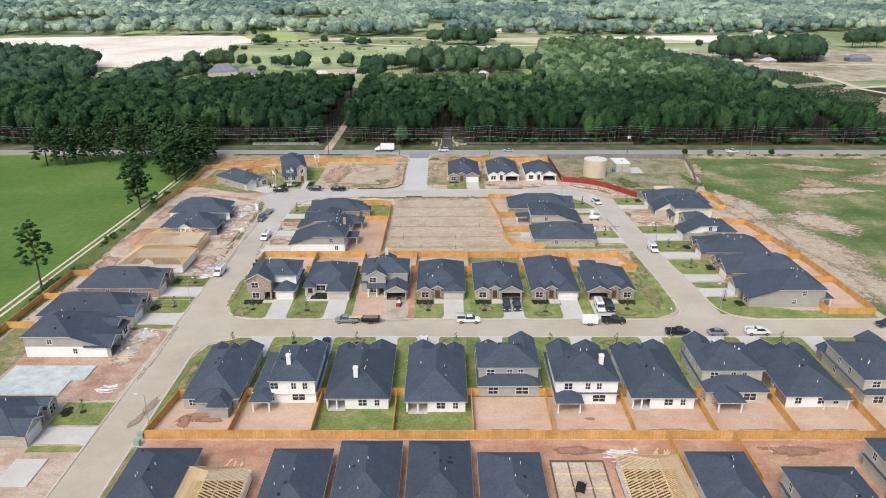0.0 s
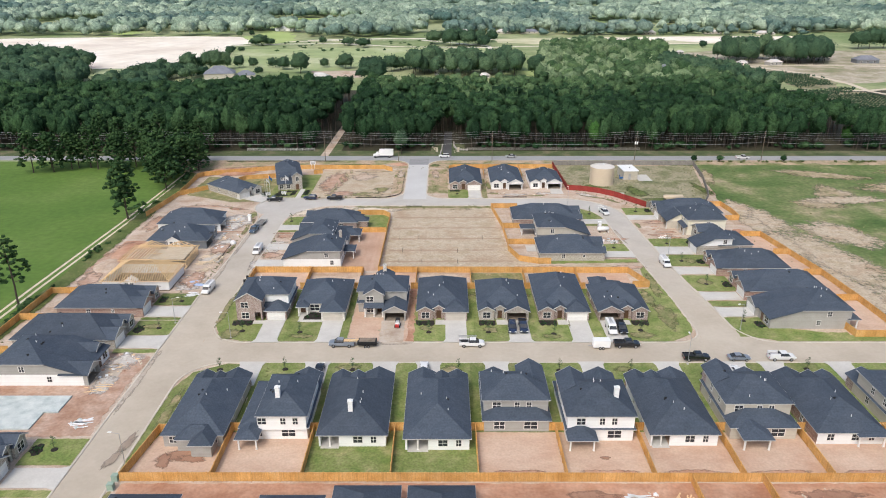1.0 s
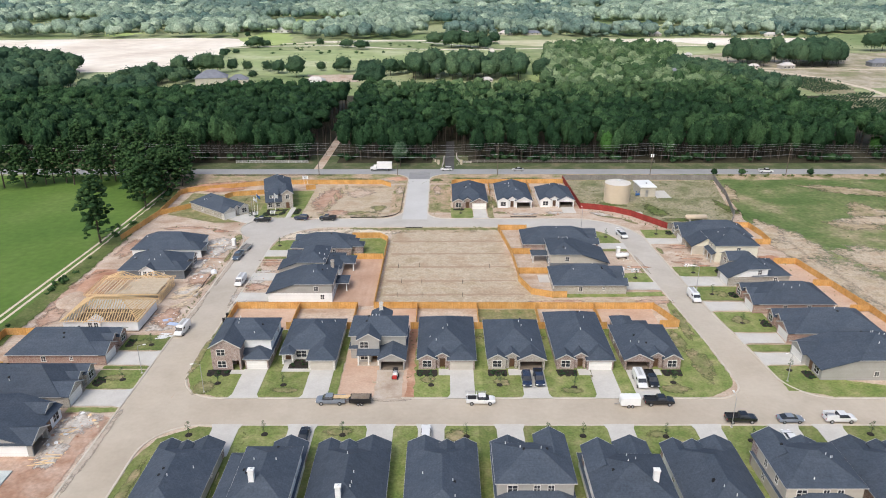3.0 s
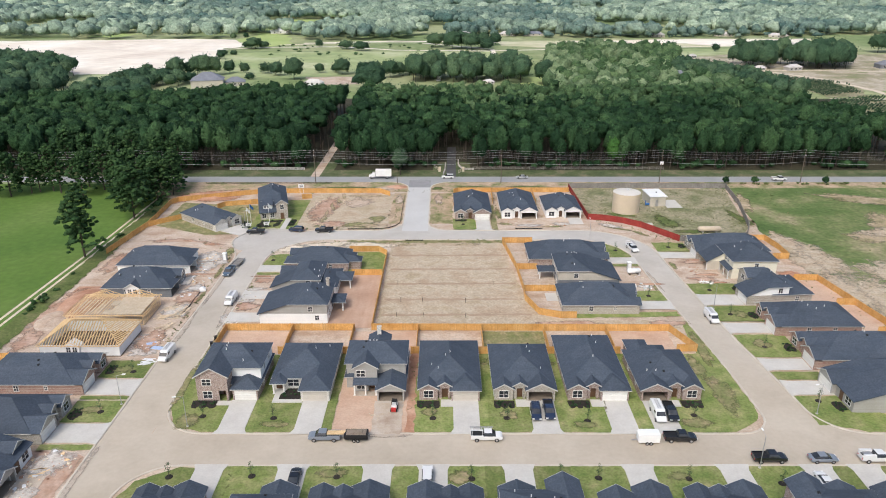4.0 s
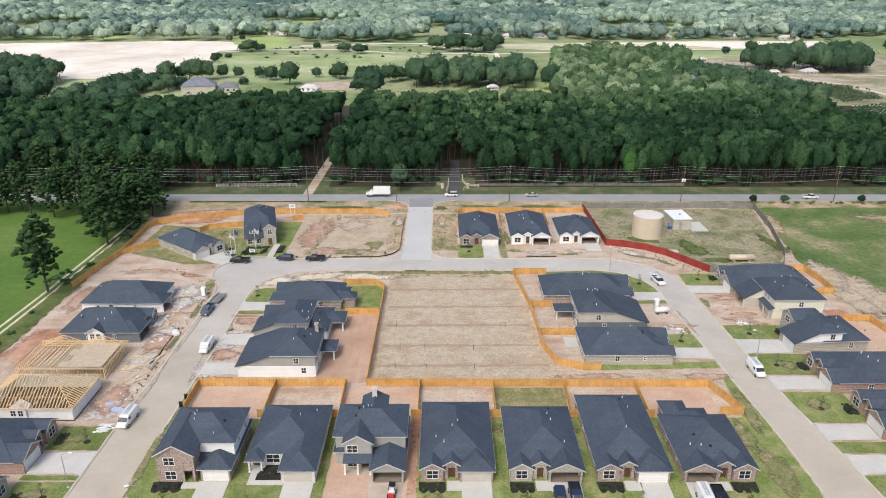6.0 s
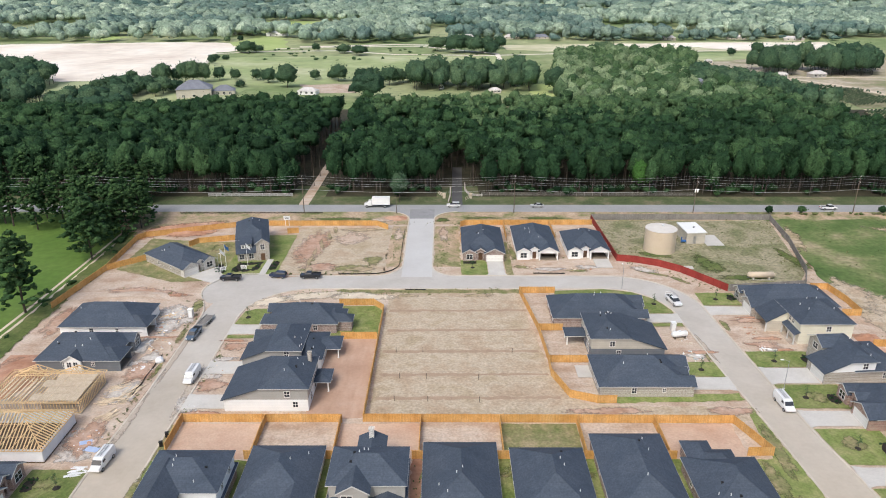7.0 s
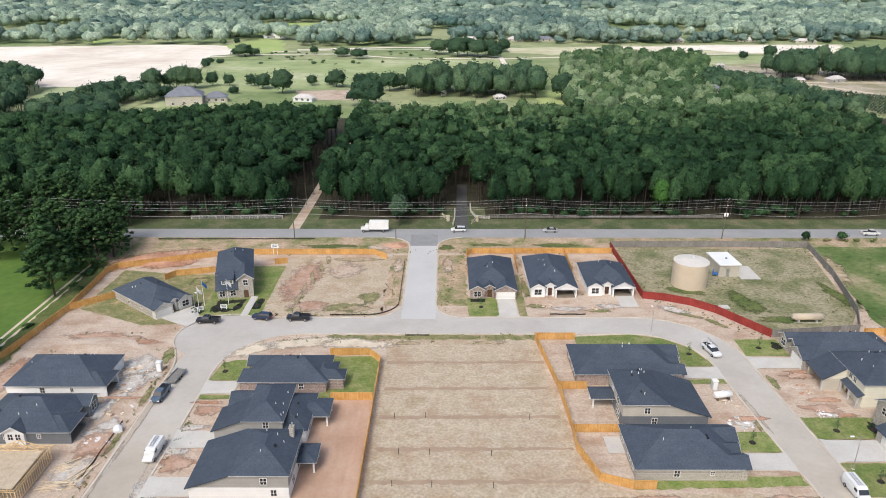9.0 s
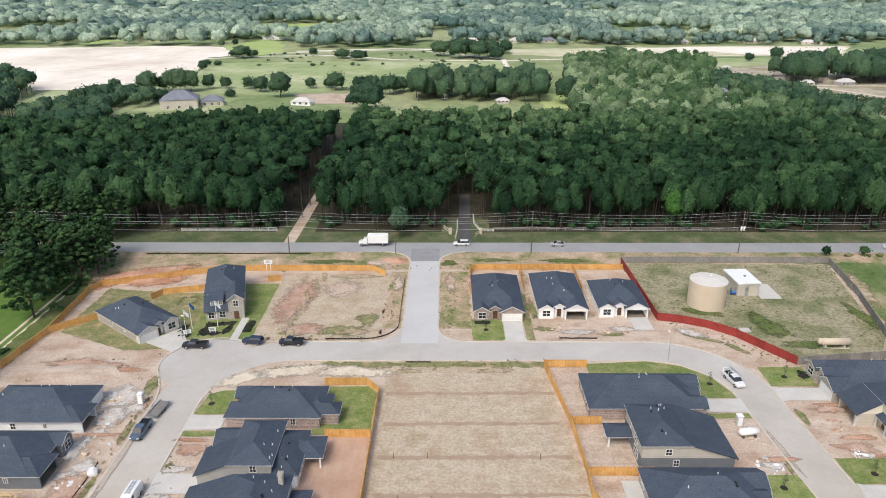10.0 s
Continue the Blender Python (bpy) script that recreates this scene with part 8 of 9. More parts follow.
for a, b, r0, r1 in (((-1.9, 0, 1.1), (-1.6, 0, 1.1), 0.4, 0.68), ((-1.6, 0, 1.1), (1.6, 0, 1.1), 0.68, 0.68), ((1.6, 0, 1.1), (1.9, 0, 1.1), 0.68, 0.4)):
    tube(bm, a, b, r0, r1, 16)
part("tank", bm, M["white_metal"], v)
part("cap", boxes((-0.25, 0.25, -0.25, 0.25, 1.74, 1.9)), M["wrap"], v, "filler cap")
for x in (-1.2, 1.2):
    part("cradle", boxes((x - 0.12, x + 0.12, -0.65, 0.65, 0.0, 0.58)), M["pole_wood"], v, "timber cradle")
v = empty("mini_loader", pose(-11.2, 162.4, 0.2, 0, 0, -95), "small red and black loader in front of a garage", "loader")
part("body", boxes((-0.9, 0.7, -0.5, 0.5, 0.35, 1.2)), M["white_metal"], v)
part("hood", boxes((0.2, 1.3, -0.45, 0.45, 0.4, 0.95)), M["red"], v, "red hood")
part("roof_panel", boxes((-0.8, 0.3, -0.5, 0.5, 1.9, 2.0)), M["black"], v)
part("frame_post", boxes((-0.8, -0.7, -0.5, -0.4, 1.2, 1.9), (0.2, 0.3, 0.4, 0.5, 1.2, 1.9), (-0.8, -0.7, 0.4, 0.5, 1.2, 1.9), (0.2, 0.3, -0.5, -0.4, 1.2, 1.9)), M["black"], v)
wheels(v, (-0.5, 0.7), 0.55, 0.35, 0.22)
for i, (x, y) in enumerate(((-54.3, 187.5), (-54.2, 190.2))):
    v = empty("waste_bin", pose(x, y, 0.1, 0, 0, 20), "black wheeled waste bin beside the fence", "bin", "waste bins")
    loft([(-0.3, 0, 1.0, 0.25, 0.3), (0.3, 0, 1.0, 0.25, 0.3)], M["black"], "body", v)
    part("lid", boxes((-0.34, 0.36, -0.32, 0.32, 1.0, 1.07)), M["black"], v)
for x, y in ((-55.2, 107.8), (-55.0, 105.6)):
    v = empty("utility_box", pose(x, y, 0.08), "green metal utility cabinet by the kerb", "utility box", "utility boxes")
    part("cabinet", boxes((-0.5, 0.5, -0.45, 0.45, 0.1, 1.1), (-0.54, 0.54, -0.49, 0.49, 1.1, 1.2)), M["green_box"], v)
    part("plinth", boxes((-0.6, 0.6, -0.55, 0.55, 0, 0.1)), M["concrete"], v)
for i in range(9):
    x, y = ((-12.6, 210.5), (-7.0, 210.3), (4.0, 210.0), (-13.2, 202.0), (-6.5, 201.8), (3.8, 201.6), (-14, 221.2), (-8, 221.4), (12, 221))[i]
    v = empty("marker_post", pose(x, y, 0.06), "short dark survey stake in the empty lot", "stake", "survey stakes")
    part("stake", boxes((-0.06, 0.06, -0.06, 0.06, 0, 1.3)), M["pole_wood"], v)
# mounds of dug soil
for i, (x, y, rx, ry, h, mat) in enumerate(((-94, 210, 6, 10, 1.2, "dark_soil"), (-97, 200, 4, 6, 1.0, "soil"), (-92, 300, 9, 4, 1.6, "dark_soil"), (-84, 250, 10, 4, 0.8, "soil"), (-20, 313, 4, 2.5, 0.8, "dark_soil"), (95.5, 228, 3, 2, 1.0, "dark_soil"))):
    bm = bmesh.new()
    bmesh.ops.create_grid(bm, x_segments=18, y_segments=18, size=1)
    for q in bm.verts:
        r = math.hypot(q.co.x, q.co.y)
        q.co.z = h * max(0, 1 - r * r) * (0.7 + 0.6 * noise.noise((q.co.x * 2.5 + i, q.co.y * 2.5, i))) - 0.03
        q.co.x, q.co.y = q.co.x * rx, q.co.y * ry
    for f in bm.faces:
        f.smooth = True
    ob = new("soil_mound", mesh_of("soil_mound", bm, M[mat]))
    ob.location = (x, y, 0.06)
    tagged(ob, "low mound of dug reddish soil", "mound", "soil mounds")


# ---------------------------------------------------------------- worn ground: patches, dust and weeds
FEATHER = {}


def feathered(mat):
    """The same ground, thinning out towards the edge of a patch in a broken, grainy way."""
    if mat not in FEATHER:
        m = M[mat].copy()
        nt = m.node_tree
        N, L = nt.nodes, nt.links
        at = N.new("ShaderNodeAttribute")
        at.attribute_name = "cover"
        geo = N.new("ShaderNodeNewGeometry")
        tex = N.new("ShaderNodeTexNoise")
        tex.inputs["Scale"].default_value = 0.55
        tex.inputs["Detail"].default_value = 8
        tex.inputs["Roughness"].default_value = 0.75
        L.new(geo.outputs["Position"], tex.inputs["Vector"])
        ad = N.new("ShaderNodeMath")
        ad.operation = "MULTIPLY_ADD"
        ad.inputs[1].default_value = 2.2
        L.new(tex.outputs["Fac"], ad.inputs[0])
        L.new(at.outputs["Fac"], ad.inputs[2])
        mr = N.new("ShaderNodeMapRange")
        mr.inputs["From Min"].default_value, mr.inputs["From Max"].default_value = 1.28, 1.8
        L.new(ad.outputs[0], mr.inputs["Value"])
        L.new(mr.outputs[0], N["Principled BSDF"].inputs["Alpha"])
        FEATHER[mat] = m
    return FEATHER[mat]


def patches(name, mat, label, rows, z=0.075, seed=0):
    for i, (x, y, rx, ry, *a) in enumerate(rows):
        LAYER[0] += 1
        zz = z + 0.0004 * LAYER[0]
        rim = blob(x, y, rx * 1.35, ry * 1.35, seed + i, a[0] if a else 0)
        V, F, cov = [(x, y, zz)], [], [0.85]
        for k, c in ((0.35, 0.8), (0.7, 0.4), (1.0, -0.35)):
            V += [(x + (px - x) * k, y + (py - y) * k, zz) for px, py in rim]
            cov += [c] * len(rim)
        n = len(rim)
        for q in range(n):
            r = (q + 1) % n
            F.append((0, 1 + q, 1 + r))
            for g in (0, 1):
                F.append((1 + g * n + q, 1 + (g + 1) * n + q, 1 + (g + 1) * n + r, 1 + g * n + r))
        me = bpy.data.meshes.new(name)
        me.from_pydata(V, [], F)
        at = me.attributes.new("cover", "FLOAT", "POINT")
        at.data.foreach_set("value", cov)
        me.materials.append(feathered(mat))
        tagged(new(name, me), label, "ground", kind="structure")


patches("weed_patch", "thin_lawn", "low green weeds on bare soil", ((-29.5, 269.0, 6.5, 2.6), (-24.0, 275.0, 2.5, 4.0), (-41, 267.5, 3.2, 1.2), (-66.4, 245.6, 1.3, 3.2), (-64.9, 229.0, 0.8, 3.6), (-64.9, 214.0, 0.6, 4.0), (-53.2, 218.6, 0.7, 1.6),
                                                                     (17.4, 281, 1.0, 6.0), (19.0, 270.0, 2.6, 1.2), (28.0, 268.6, 3.0, 0.9), (35.0, 267.4, 3.4, 0.9), (56.0, 265.4, 4.5, 1.0, -30), (62.0, 260.6, 3.6, 0.9, -52), (64.6, 234.0, 0.8, 2.6), (55.2, 219.0, 0.5, 1.6), (-66.0, 243.2, 1.2, 2.2)), 0.085, 10)
patches("weed_patch", "verge_dark", "darker green weeds in dry grass", ((60.5, 279.0, 5.5, 2.0, -20), (74.0, 272.0, 3.0, 7.0, 20), (80.0, 262.5, 6.5, 2.0), (100.0, 276.0, 2.0, 9.0, 12), (-3.5, 311.0, 2.6, 2.2), (9.0, 313.5, 6.0, 1.2), (-40.0, 312.0, 9.0, 1.4), (30.0, 313.0, 7.0, 1.4)), 0.07, 40)
patches("soil_patch", "soil", "bare tan soil showing through", ((-24.5, 311.0, 4.0, 2.0), (-3.2, 297.0, 1.6, 6.0), (-17.8, 297.0, 1.6, 5.0), (-45.0, 285.0, 4.0, 9.0), (-33.0, 293.0, 5.0, 5.0)), 0.072, 70)
patches("dust_patch", "site_dust", "pale grey building dust and plaster on the soil", ((-70.6, 240.6, 4.0, 4.4), (-70.0, 233.6, 3.4, 4.2), (-66.8, 236.4, 2.0, 2.0), (-69.6, 216.4, 2.4, 1.8), (-68.4, 205.0, 3.4, 4.0), (-69.4, 190.0, 3.0, 3.6), (-68.8, 184.6, 3.0, 1.8), (-70.2, 228.6, 2.4, 1.0), (-71.8, 223.6, 1.8, 4.5), (-68.0, 219.0, 2.2, 2.0), (-69.8, 146.5, 3.2, 4.0), (-70.5, 137.0, 2.6, 3.5), (-42.0, 250.0, 6.0, 1.6, 12), (70.6, 222.4, 1.6, 1.0), (52.6, 219.6, 2.4, 1.0), (-54.0, 200.5, 2.6, 2.4), (-52.6, 211.0, 2.8, 1.2), (-52.0, 218.2, 2.8, 1.0)), 0.088, 90)
patches("soil_band", "dark_soil", "darker band of turned red-brown soil", ((72.0, 227.6, 4.0, 0.8), (72.5, 222.4, 3.6, 0.7), (72.0, 238.2, 3.8, 0.7), (54.4, 221.2, 3.6, 0.8), (-51.0, 208.0, 4.2, 1.0), (-51.5, 226.4, 3.4, 0.6), (-70.0, 228.0, 4.0, 0.6), (-50.6, 197.4, 4.6, 1.2), (-88.0, 304.0, 14.0, 4.0, 20), (-98.0, 297.0, 5.5, 3.0, 50), (-84, 297.5, 8, 2.4, 22), (-80.0, 252.0, 10.0, 1.4, -6)), 0.082, 120)
patches("weed_patch", "thin_soil", "thin dry grass on the bare lot", ((-13, 250.6, 3, 1.0), (6, 251.0, 4, 1.0), (-30, 301, 7, 1.6), (-27, 268.4, 4, 1.6)), 0.072, 420)
patches("sand_patch", "site_dust", "pale dried mud on the bare lot", ((27, 268.5, 4, 1.4), (38, 270, 3, 1.6), (54, 268, 4, 1.6, -30)), 0.074, 440)
patches("road_dust", "road_dust", "tan dust and mud dragged onto the street", ((56.2, 224.0, 0.5, 6.0, 5), (-55.3, 206.0, 0.9, 9.0), (-62.9, 222.0, 0.8, 13.0), (-63.4, 196.0, 0.8, 10.0), (-12.0, 154.4, 5.0, 0.7), (-63.8, 138.0, 0.8, 12.0)), 0.062, 150)
patches("wet_patch", "wet_soil", "dark damp patch in the soil", ((-46.5, 114.6, 4.2, 1.6, 20), (-44, 113.2, 2.6, 1.2), (-49.0, 112.6, 1.2, 2.4), (28, 113.5, 0.9, 0.5), (24.0, 104.0, 4, 1.2), (62, 104.0, 6, 1.4)), 0.09, 280)
patches("red_soil", "red_soil", "graded red-brown soil behind the site", ((-98.6, 204, 3.6, 10, -6), (-96.2, 214.5, 4.0, 4.0), (-97.4, 190, 3.0, 6), (-69.0, 190, 3.4, 5.0), (-68.4, 213, 3.0, 4.0), (-97.0, 236, 2.6, 8), (-84, 253, 9, 3, -6), (-44, 286, 4.5, 12), (-39, 270, 5, 3), (-51.5, 207.6, 3.0, 2.4), (52.5, 198.6, 4.5, 1.5), (30, 198.4, 8, 1.2), (70.4, 224.6, 4.0, 1.6), (71, 236.6, 3.6, 1.4), (-50.6, 223.6, 3.0, 1.8)), 0.078, 470)
patches("wet_patch", "wet_street", "dark damp stain on the street", ((-57.4, 117.6, 0.8, 3.4, -10), (-58.1, 113.4, 0.8, 2.6, -10)), 0.066, 290)
patches("weed_patch", "thin_soil", "dark weedy line across the bare lot", ((-38.9, 301, 0.7, 3.4, 8), (-40.0, 295, 0.6, 3.6, 12), (-41.4, 288, 0.7, 4.0, 10), (-42.4, 281, 0.6, 3.6, 4), (-42.8, 274, 0.8, 3.8, -2), (-42.0, 268, 1.4, 2.2)), 0.075, 300)
patches("thin_patch", "thin_lawn", "thin yellowed grass in a lawn", ((-50.5, 158.5, 2.4, 2.6), (-33.5, 157.6, 2.6, 1.2), (-4.5, 161.5, 1.8, 1.2), (25, 157.6, 2.4, 1.3), (54.6, 168, 2.2, 7), (56.4, 186, 1.4, 8), (53, 178, 1.4, 5), (-54.8, 172, 0.8, 9), (11, 160.6, 1.8, 1.6), (46.5, 158.2, 3.0, 1.6), (30.0, 172, 0.6, 8), (-20.5, 143.8, 2.6, 1.2), (1.0, 142.6, 2.0, 2.0), (38.0, 143.0, 2.0, 1.2), (-70, 177.5, 2.0, 1.6), (-70, 162.5, 2.0, 1.6), (71, 188, 2.0, 2.0), (72, 203.5, 1.8, 2.0), (-53.5, 128, 1.0, 8), (-88, 283, 6, 3, 20), (-72, 285, 3, 3), (14.6, 180, 7, 3)), 0.11, 320)
patches("soil_band", "dark_soil", "darker graded soil in a fenced yard", tuple((x + 7.2, 109.6, 5.0, 0.7) for x in AE[4:9]), 0.09, 360)
sheet("patio_slab", rect(25.0, 28.6, 210.6, 215.4), 0.16, M["concrete"], "pale concrete slab behind a house", "patio", thick=0.1)

patches("bare_patch", "thin_soil", "bare sandy patch in the rough field", ( (156, 296, 20, 4.5, -20), (215, 304, 24, 4, 0), (148, 270, 8, 9),  (190, 274, 28, 8, -8), (136, 257, 9, 5), (138, 191, 6, 12), (108, 293, 2.6, 12, -12), (220, 298, 36, 4, -4)), 0.03, 180)
patches("bare_patch", "dry_grass", "straw-coloured thin grass in the rough field", ((113.5, 207, 9, 28, 12), (119, 170, 9, 18, 14), (108, 240, 7, 15, 4), (110, 184, 4, 20, 6), (128, 226, 9, 14, 20), (104.4, 252, 4.5, 11), (104.2, 234, 4, 11, 4), (106, 218, 4, 12, 8), (150, 262, 18, 5), (205, 285, 26, 6)), 0.026, 210)
patches("sand_verge", "sand", "pale sand beside the kerb", ((-48, 247.6, 5, 2.4, 35), (-38, 250.6, 8, 2.4, 8), (-25, 250.4, 8, 2.6)), 0.068, 240)

# loose weeds and tufts, thickest along kerbs, fences and lot lines
wrng = np.random.default_rng(77)
LINES = [((-65.0, 186), (-65.0, 246), 0.4, 90), ((-103, 100), (-101, 290), 1.2, 60), ((-53.7, 196), (-53.2, 228), 0.3, 30), ((-44, 252.6), (17, 254), 0.9, 110), ((-50, 265.2), (-21, 265.4), 0.8, 60), ((-43, 268), (-38.5, 303), 0.5, 40), ((47.8, 276), (47.4, 309), 0.8, 40), ((49, 274), (72, 254), 1.0, 60),
         ((-75, 306.8), (46, 308.6), 1.3, 130), ((48, 312.8), (108, 313), 0.9, 60), ((95, 257), (107, 309), 1.8, 80), ((2.2, 291), (2.2, 304), 0.5, 14), ((17.2, 276), (17.2, 304), 0.5, 30), ((32.2, 276), (32.2, 304), 0.5, 30), ((-19.5, 270), (-17.5, 304), 1.0, 40), ((-4.5, 270), (0, 304), 1.2, 50), ((96, 160), (99, 230), 2.5, 60), ((-7.9, 156), (-7.9, 183), 0.3, 12), ((-37.2, 124), (-38, 145), 0.3, 10)]
tufts = []
for (ax, ay), (bx, by), sd, n in LINES:
    for k in range(n):
        s = wrng.random()
        tufts.append((ax + (bx - ax) * s + wrng.normal(0, sd), ay + (by - ay) * s + wrng.normal(0, sd), 0.08, wrng.uniform(0.08, 0.32), wrng.uniform(0.2, 0.5)))
for x0, x1, y0, y1, n in ((49, 104, 270, 309, 240), (108, 200, 160, 312, 420), (-98, -67, 246, 258, 50)):
    for k in range(n):
        x, y = wrng.uniform(x0, x1), wrng.uniform(y0, y1)
        if noise.noise((x * 0.09, y * 0.09, 6)) > -0.05:
            tufts.append((x, y, 0.07, wrng.uniform(0.06, 0.2), wrng.uniform(0.2, 0.6)))
V, F = foliage(tufts, 16, 2, 0.26, 78)
tagged(new("weeds", fast_mesh("weeds", V, F, M["weed"])), "scattered olive green weeds and tufts of grass", "weeds", kind="stuff")


def woods(name, trees, n, bumps, leaves, size, mat, label, seed, with_trunks=True, depth=0.38, rough=0.11):
    V, F = crowns(trees, n, bumps, leaves, size, seed, depth=depth, rough=rough)
    ob = tagged(new(name, fast_mesh(name, V, F, mat)), label, "woods", kind="stuff")
    if with_trunks:
        V, F = trunks(trees, seed)
        TONES.clear()
        t = new("trunks", fast_mesh("trunks", V, F, M["bark"]))
        t.parent = ob
        tagged(t, "brown tree trunks", kind="stuff")
    return ob


def inside(x, y, poly):
    hit = False
    for (ax, ay), (bx, by) in zip(poly, poly[1:] + poly[:1]):
        if (ay > y) != (by > y) and x < (bx - ax) * (y - ay) / (by - ay) + ax:
            hit = not hit
    return hit


def scatter(x0, x1, y0, y1, gap, keep, rng, h=(13, 18), r=(3.2, 5.0), base=0.35):
    out = []
    for gx in np.arange(x0, x1, gap):
        for gy in np.arange(y0, y1, gap):
            x, y = gx + rng.uniform(-0.45, 0.45) * gap, gy + rng.uniform(-0.45, 0.45) * gap
            if keep(x, y):
                s = rng.uniform(0, 1)
                hh = h[0] + (h[1] - h[0]) * (0.7 * s + 0.3 * rng.uniform(0, 1))
                rr = (r[0] + (r[1] - r[0]) * s) * rng.uniform(0.85, 1.15)
                b = hh * base * rng.uniform(0.8, 1.2)
                out.append((x, y, b, hh - b, rr))
    return out


rng = np.random.default_rng(5)

# outlines of the woods and of the open land behind them
WOODS = [(-340, 338), (330, 338), (330, 350), (240, 354), (216, 372), (205, 402), (200, 436), (194, 460), (150, 474), (60, 478), (-110, 472), (-170, 460), (-215, 448), (-262, 446), (-340, 470)]
OLIVE = [(58, 474), (150, 470), (192, 458), (202, 490), (196, 535), (170, 585), (180, 640), (206, 690), (222, 752), (150, 764), (98, 748), (84, 640), (76, 560)]
TONGUE = [(176, 590), (184, 648), (206, 655), (228, 580), (236, 520), (222, 490), (206, 535)]
WEST_WOODS = [(-292, 622), (-284, 585), (-262, 545), (-246, 508), (-262, 470), (-480, 470), (-520, 640), (-400, 690), (-330, 650)]
TAN = [(-620, 870), (-487, 910), (-312, 934), (-241, 922), (-217, 847), (-238, 814), (-218, 745), (-216, 727), (-222, 684), (-237, 655), (-245, 636), (-296, 627), (-372, 712)]
HAY = [(-221, 784), (-102, 796), (45, 796), (58, 735), (-5, 660), (-64, 640), (-112, 600), (-175, 620), (-207, 700)]
GREENS = [[(-235, 1015), (-196, 980), (-172, 867), (-193, 847), (-215, 850), (-248, 930)], [(-253, 1045), (-313, 1278), (-127, 1278), (-118, 1112), (-141, 1061), (-217, 1077)], [(-440, 955), (-400, 955), (-392, 1005), (-440, 1010)]]
STRIP = [(62, 900), (149, 914), (305, 938), (443, 938), (386, 836), (278, 842), (135, 832), (58, 848)]
GREEN_R = [(131, 815), (330, 828), (316, 780), (226, 757), (132, 768)]
FARM = [(209, 686), (243, 752), (300, 773), (470, 770), (400, 600), (330, 548), (298, 545), (262, 600), (256, 644)]
CROP = [(259, 602), (285, 592), (296, 560), (283, 524), (252, 520)]
CROP2 = [(250, 506), (290, 508), (290, 459), (250, 405), (226, 430), (234, 462)]
OPENS = [TAN, HAY, STRIP, GREEN_R, FARM, CROP, CROP2] + GREENS


def clear(x, y):
    return not any(inside(x, y, p) for p in OPENS)


def in_view(x, y):
    return abs(x) < 0.66 * y + 20


def in_woods(x, y):
    if not inside(x, y, WOODS) or not in_view(x, y):
        return False
    if abs(x + 54.2 - (y - 350) * 0.012) < 5.2 + max(0, 360 - y) * 0.06:
        return False
    if abs(x - 2.2) < 4.6 + max(0, 352 - y) * 0.25 and y < 372:
        return False
    if abs(x - 186) < 6 and y < 356:
        return False
    return y > 339.5 + 1.6 * math.sin(x * 0.11) + 1.4 * math.sin(x * 0.31)


# the dark woods across the main road; the front rows are fuller than the rows behind
main_woods = scatter(-340, 330, 338, 480, 5.2, in_woods, rng, (12.0, 19.5), (2.4, 4.0), 0.58)
main_woods = [(x, y, b * 0.5, h * 0.55, r * 0.85) if x > 212 else (x, y, b, h, r) for x, y, b, h, r in main_woods]      # lower trees beside the orchard
front_rows = [(x, y, b * 0.42, h + b * 0.58, r) if y < 347 else (x, y, b, h, r) for x, y, b, h, r in main_woods if y < 366]
back_rows = [t for t in main_woods if t[1] >= 366]
woods("woods", front_rows, 5, 12, 230, 0.3, M["leaf"], "dense dark green mixed woodland along the road", 7, depth=0.5, rough=0.18)
# the sunlit leaf colour is mixed in towards the back and the right
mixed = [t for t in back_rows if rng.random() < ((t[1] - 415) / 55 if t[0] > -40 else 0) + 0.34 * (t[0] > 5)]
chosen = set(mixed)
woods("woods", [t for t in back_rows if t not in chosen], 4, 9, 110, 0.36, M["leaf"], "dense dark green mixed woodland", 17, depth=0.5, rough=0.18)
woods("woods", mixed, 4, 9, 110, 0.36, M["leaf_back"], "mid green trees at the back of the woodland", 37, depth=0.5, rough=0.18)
# low scrub that closes the foot of the woods
scrub = scatter(-330, 320, 339, 350, 3.8, lambda x, y: in_woods(x, y) and noise.noise((x * 0.05, y * 0.05, 2)) > -0.2, rng, (1.4, 4.2), (1.2, 2.2), 0.03)
woods("scrub", scrub, 2, 5, 26, 0.26, M["leaf"], "low green scrub at the foot of the woods", 27, False)
# a few brighter broadleaved trees in the edge of the woods
bright = [(71, 342.5, 2.0, 11.5, 2.9), (74.5, 344, 2.0, 9.0, 2.4), (196, 352, 1.0, 8.0, 3.2), (203, 408, 1.0, 9.0, 4.0), (210, 418, 1.0, 10.0, 4.4), (214, 428, 1.0, 9.0, 4.0), (-262, 452, 2.0, 12.0, 5.0), (-252, 446, 2.0, 11.0, 4.6), (-270, 460, 2.0, 12.0, 5.4), (-281, 452, 2.0, 11.0, 5.0), (-244, 452, 2.0, 10.0, 4.2)]
woods("woods", bright, 5, 12, 190, 0.3, M["leaf_bright"], "fresh green broadleaved trees in the edge of the woods", 47)

def olive_keep(x, y):
    return inside(x, y, OLIVE) and clear(x, y) and math.hypot(x - 168, y - 566) > 12 and noise.noise((x * 0.02, y * 0.02, 0)) > -0.42


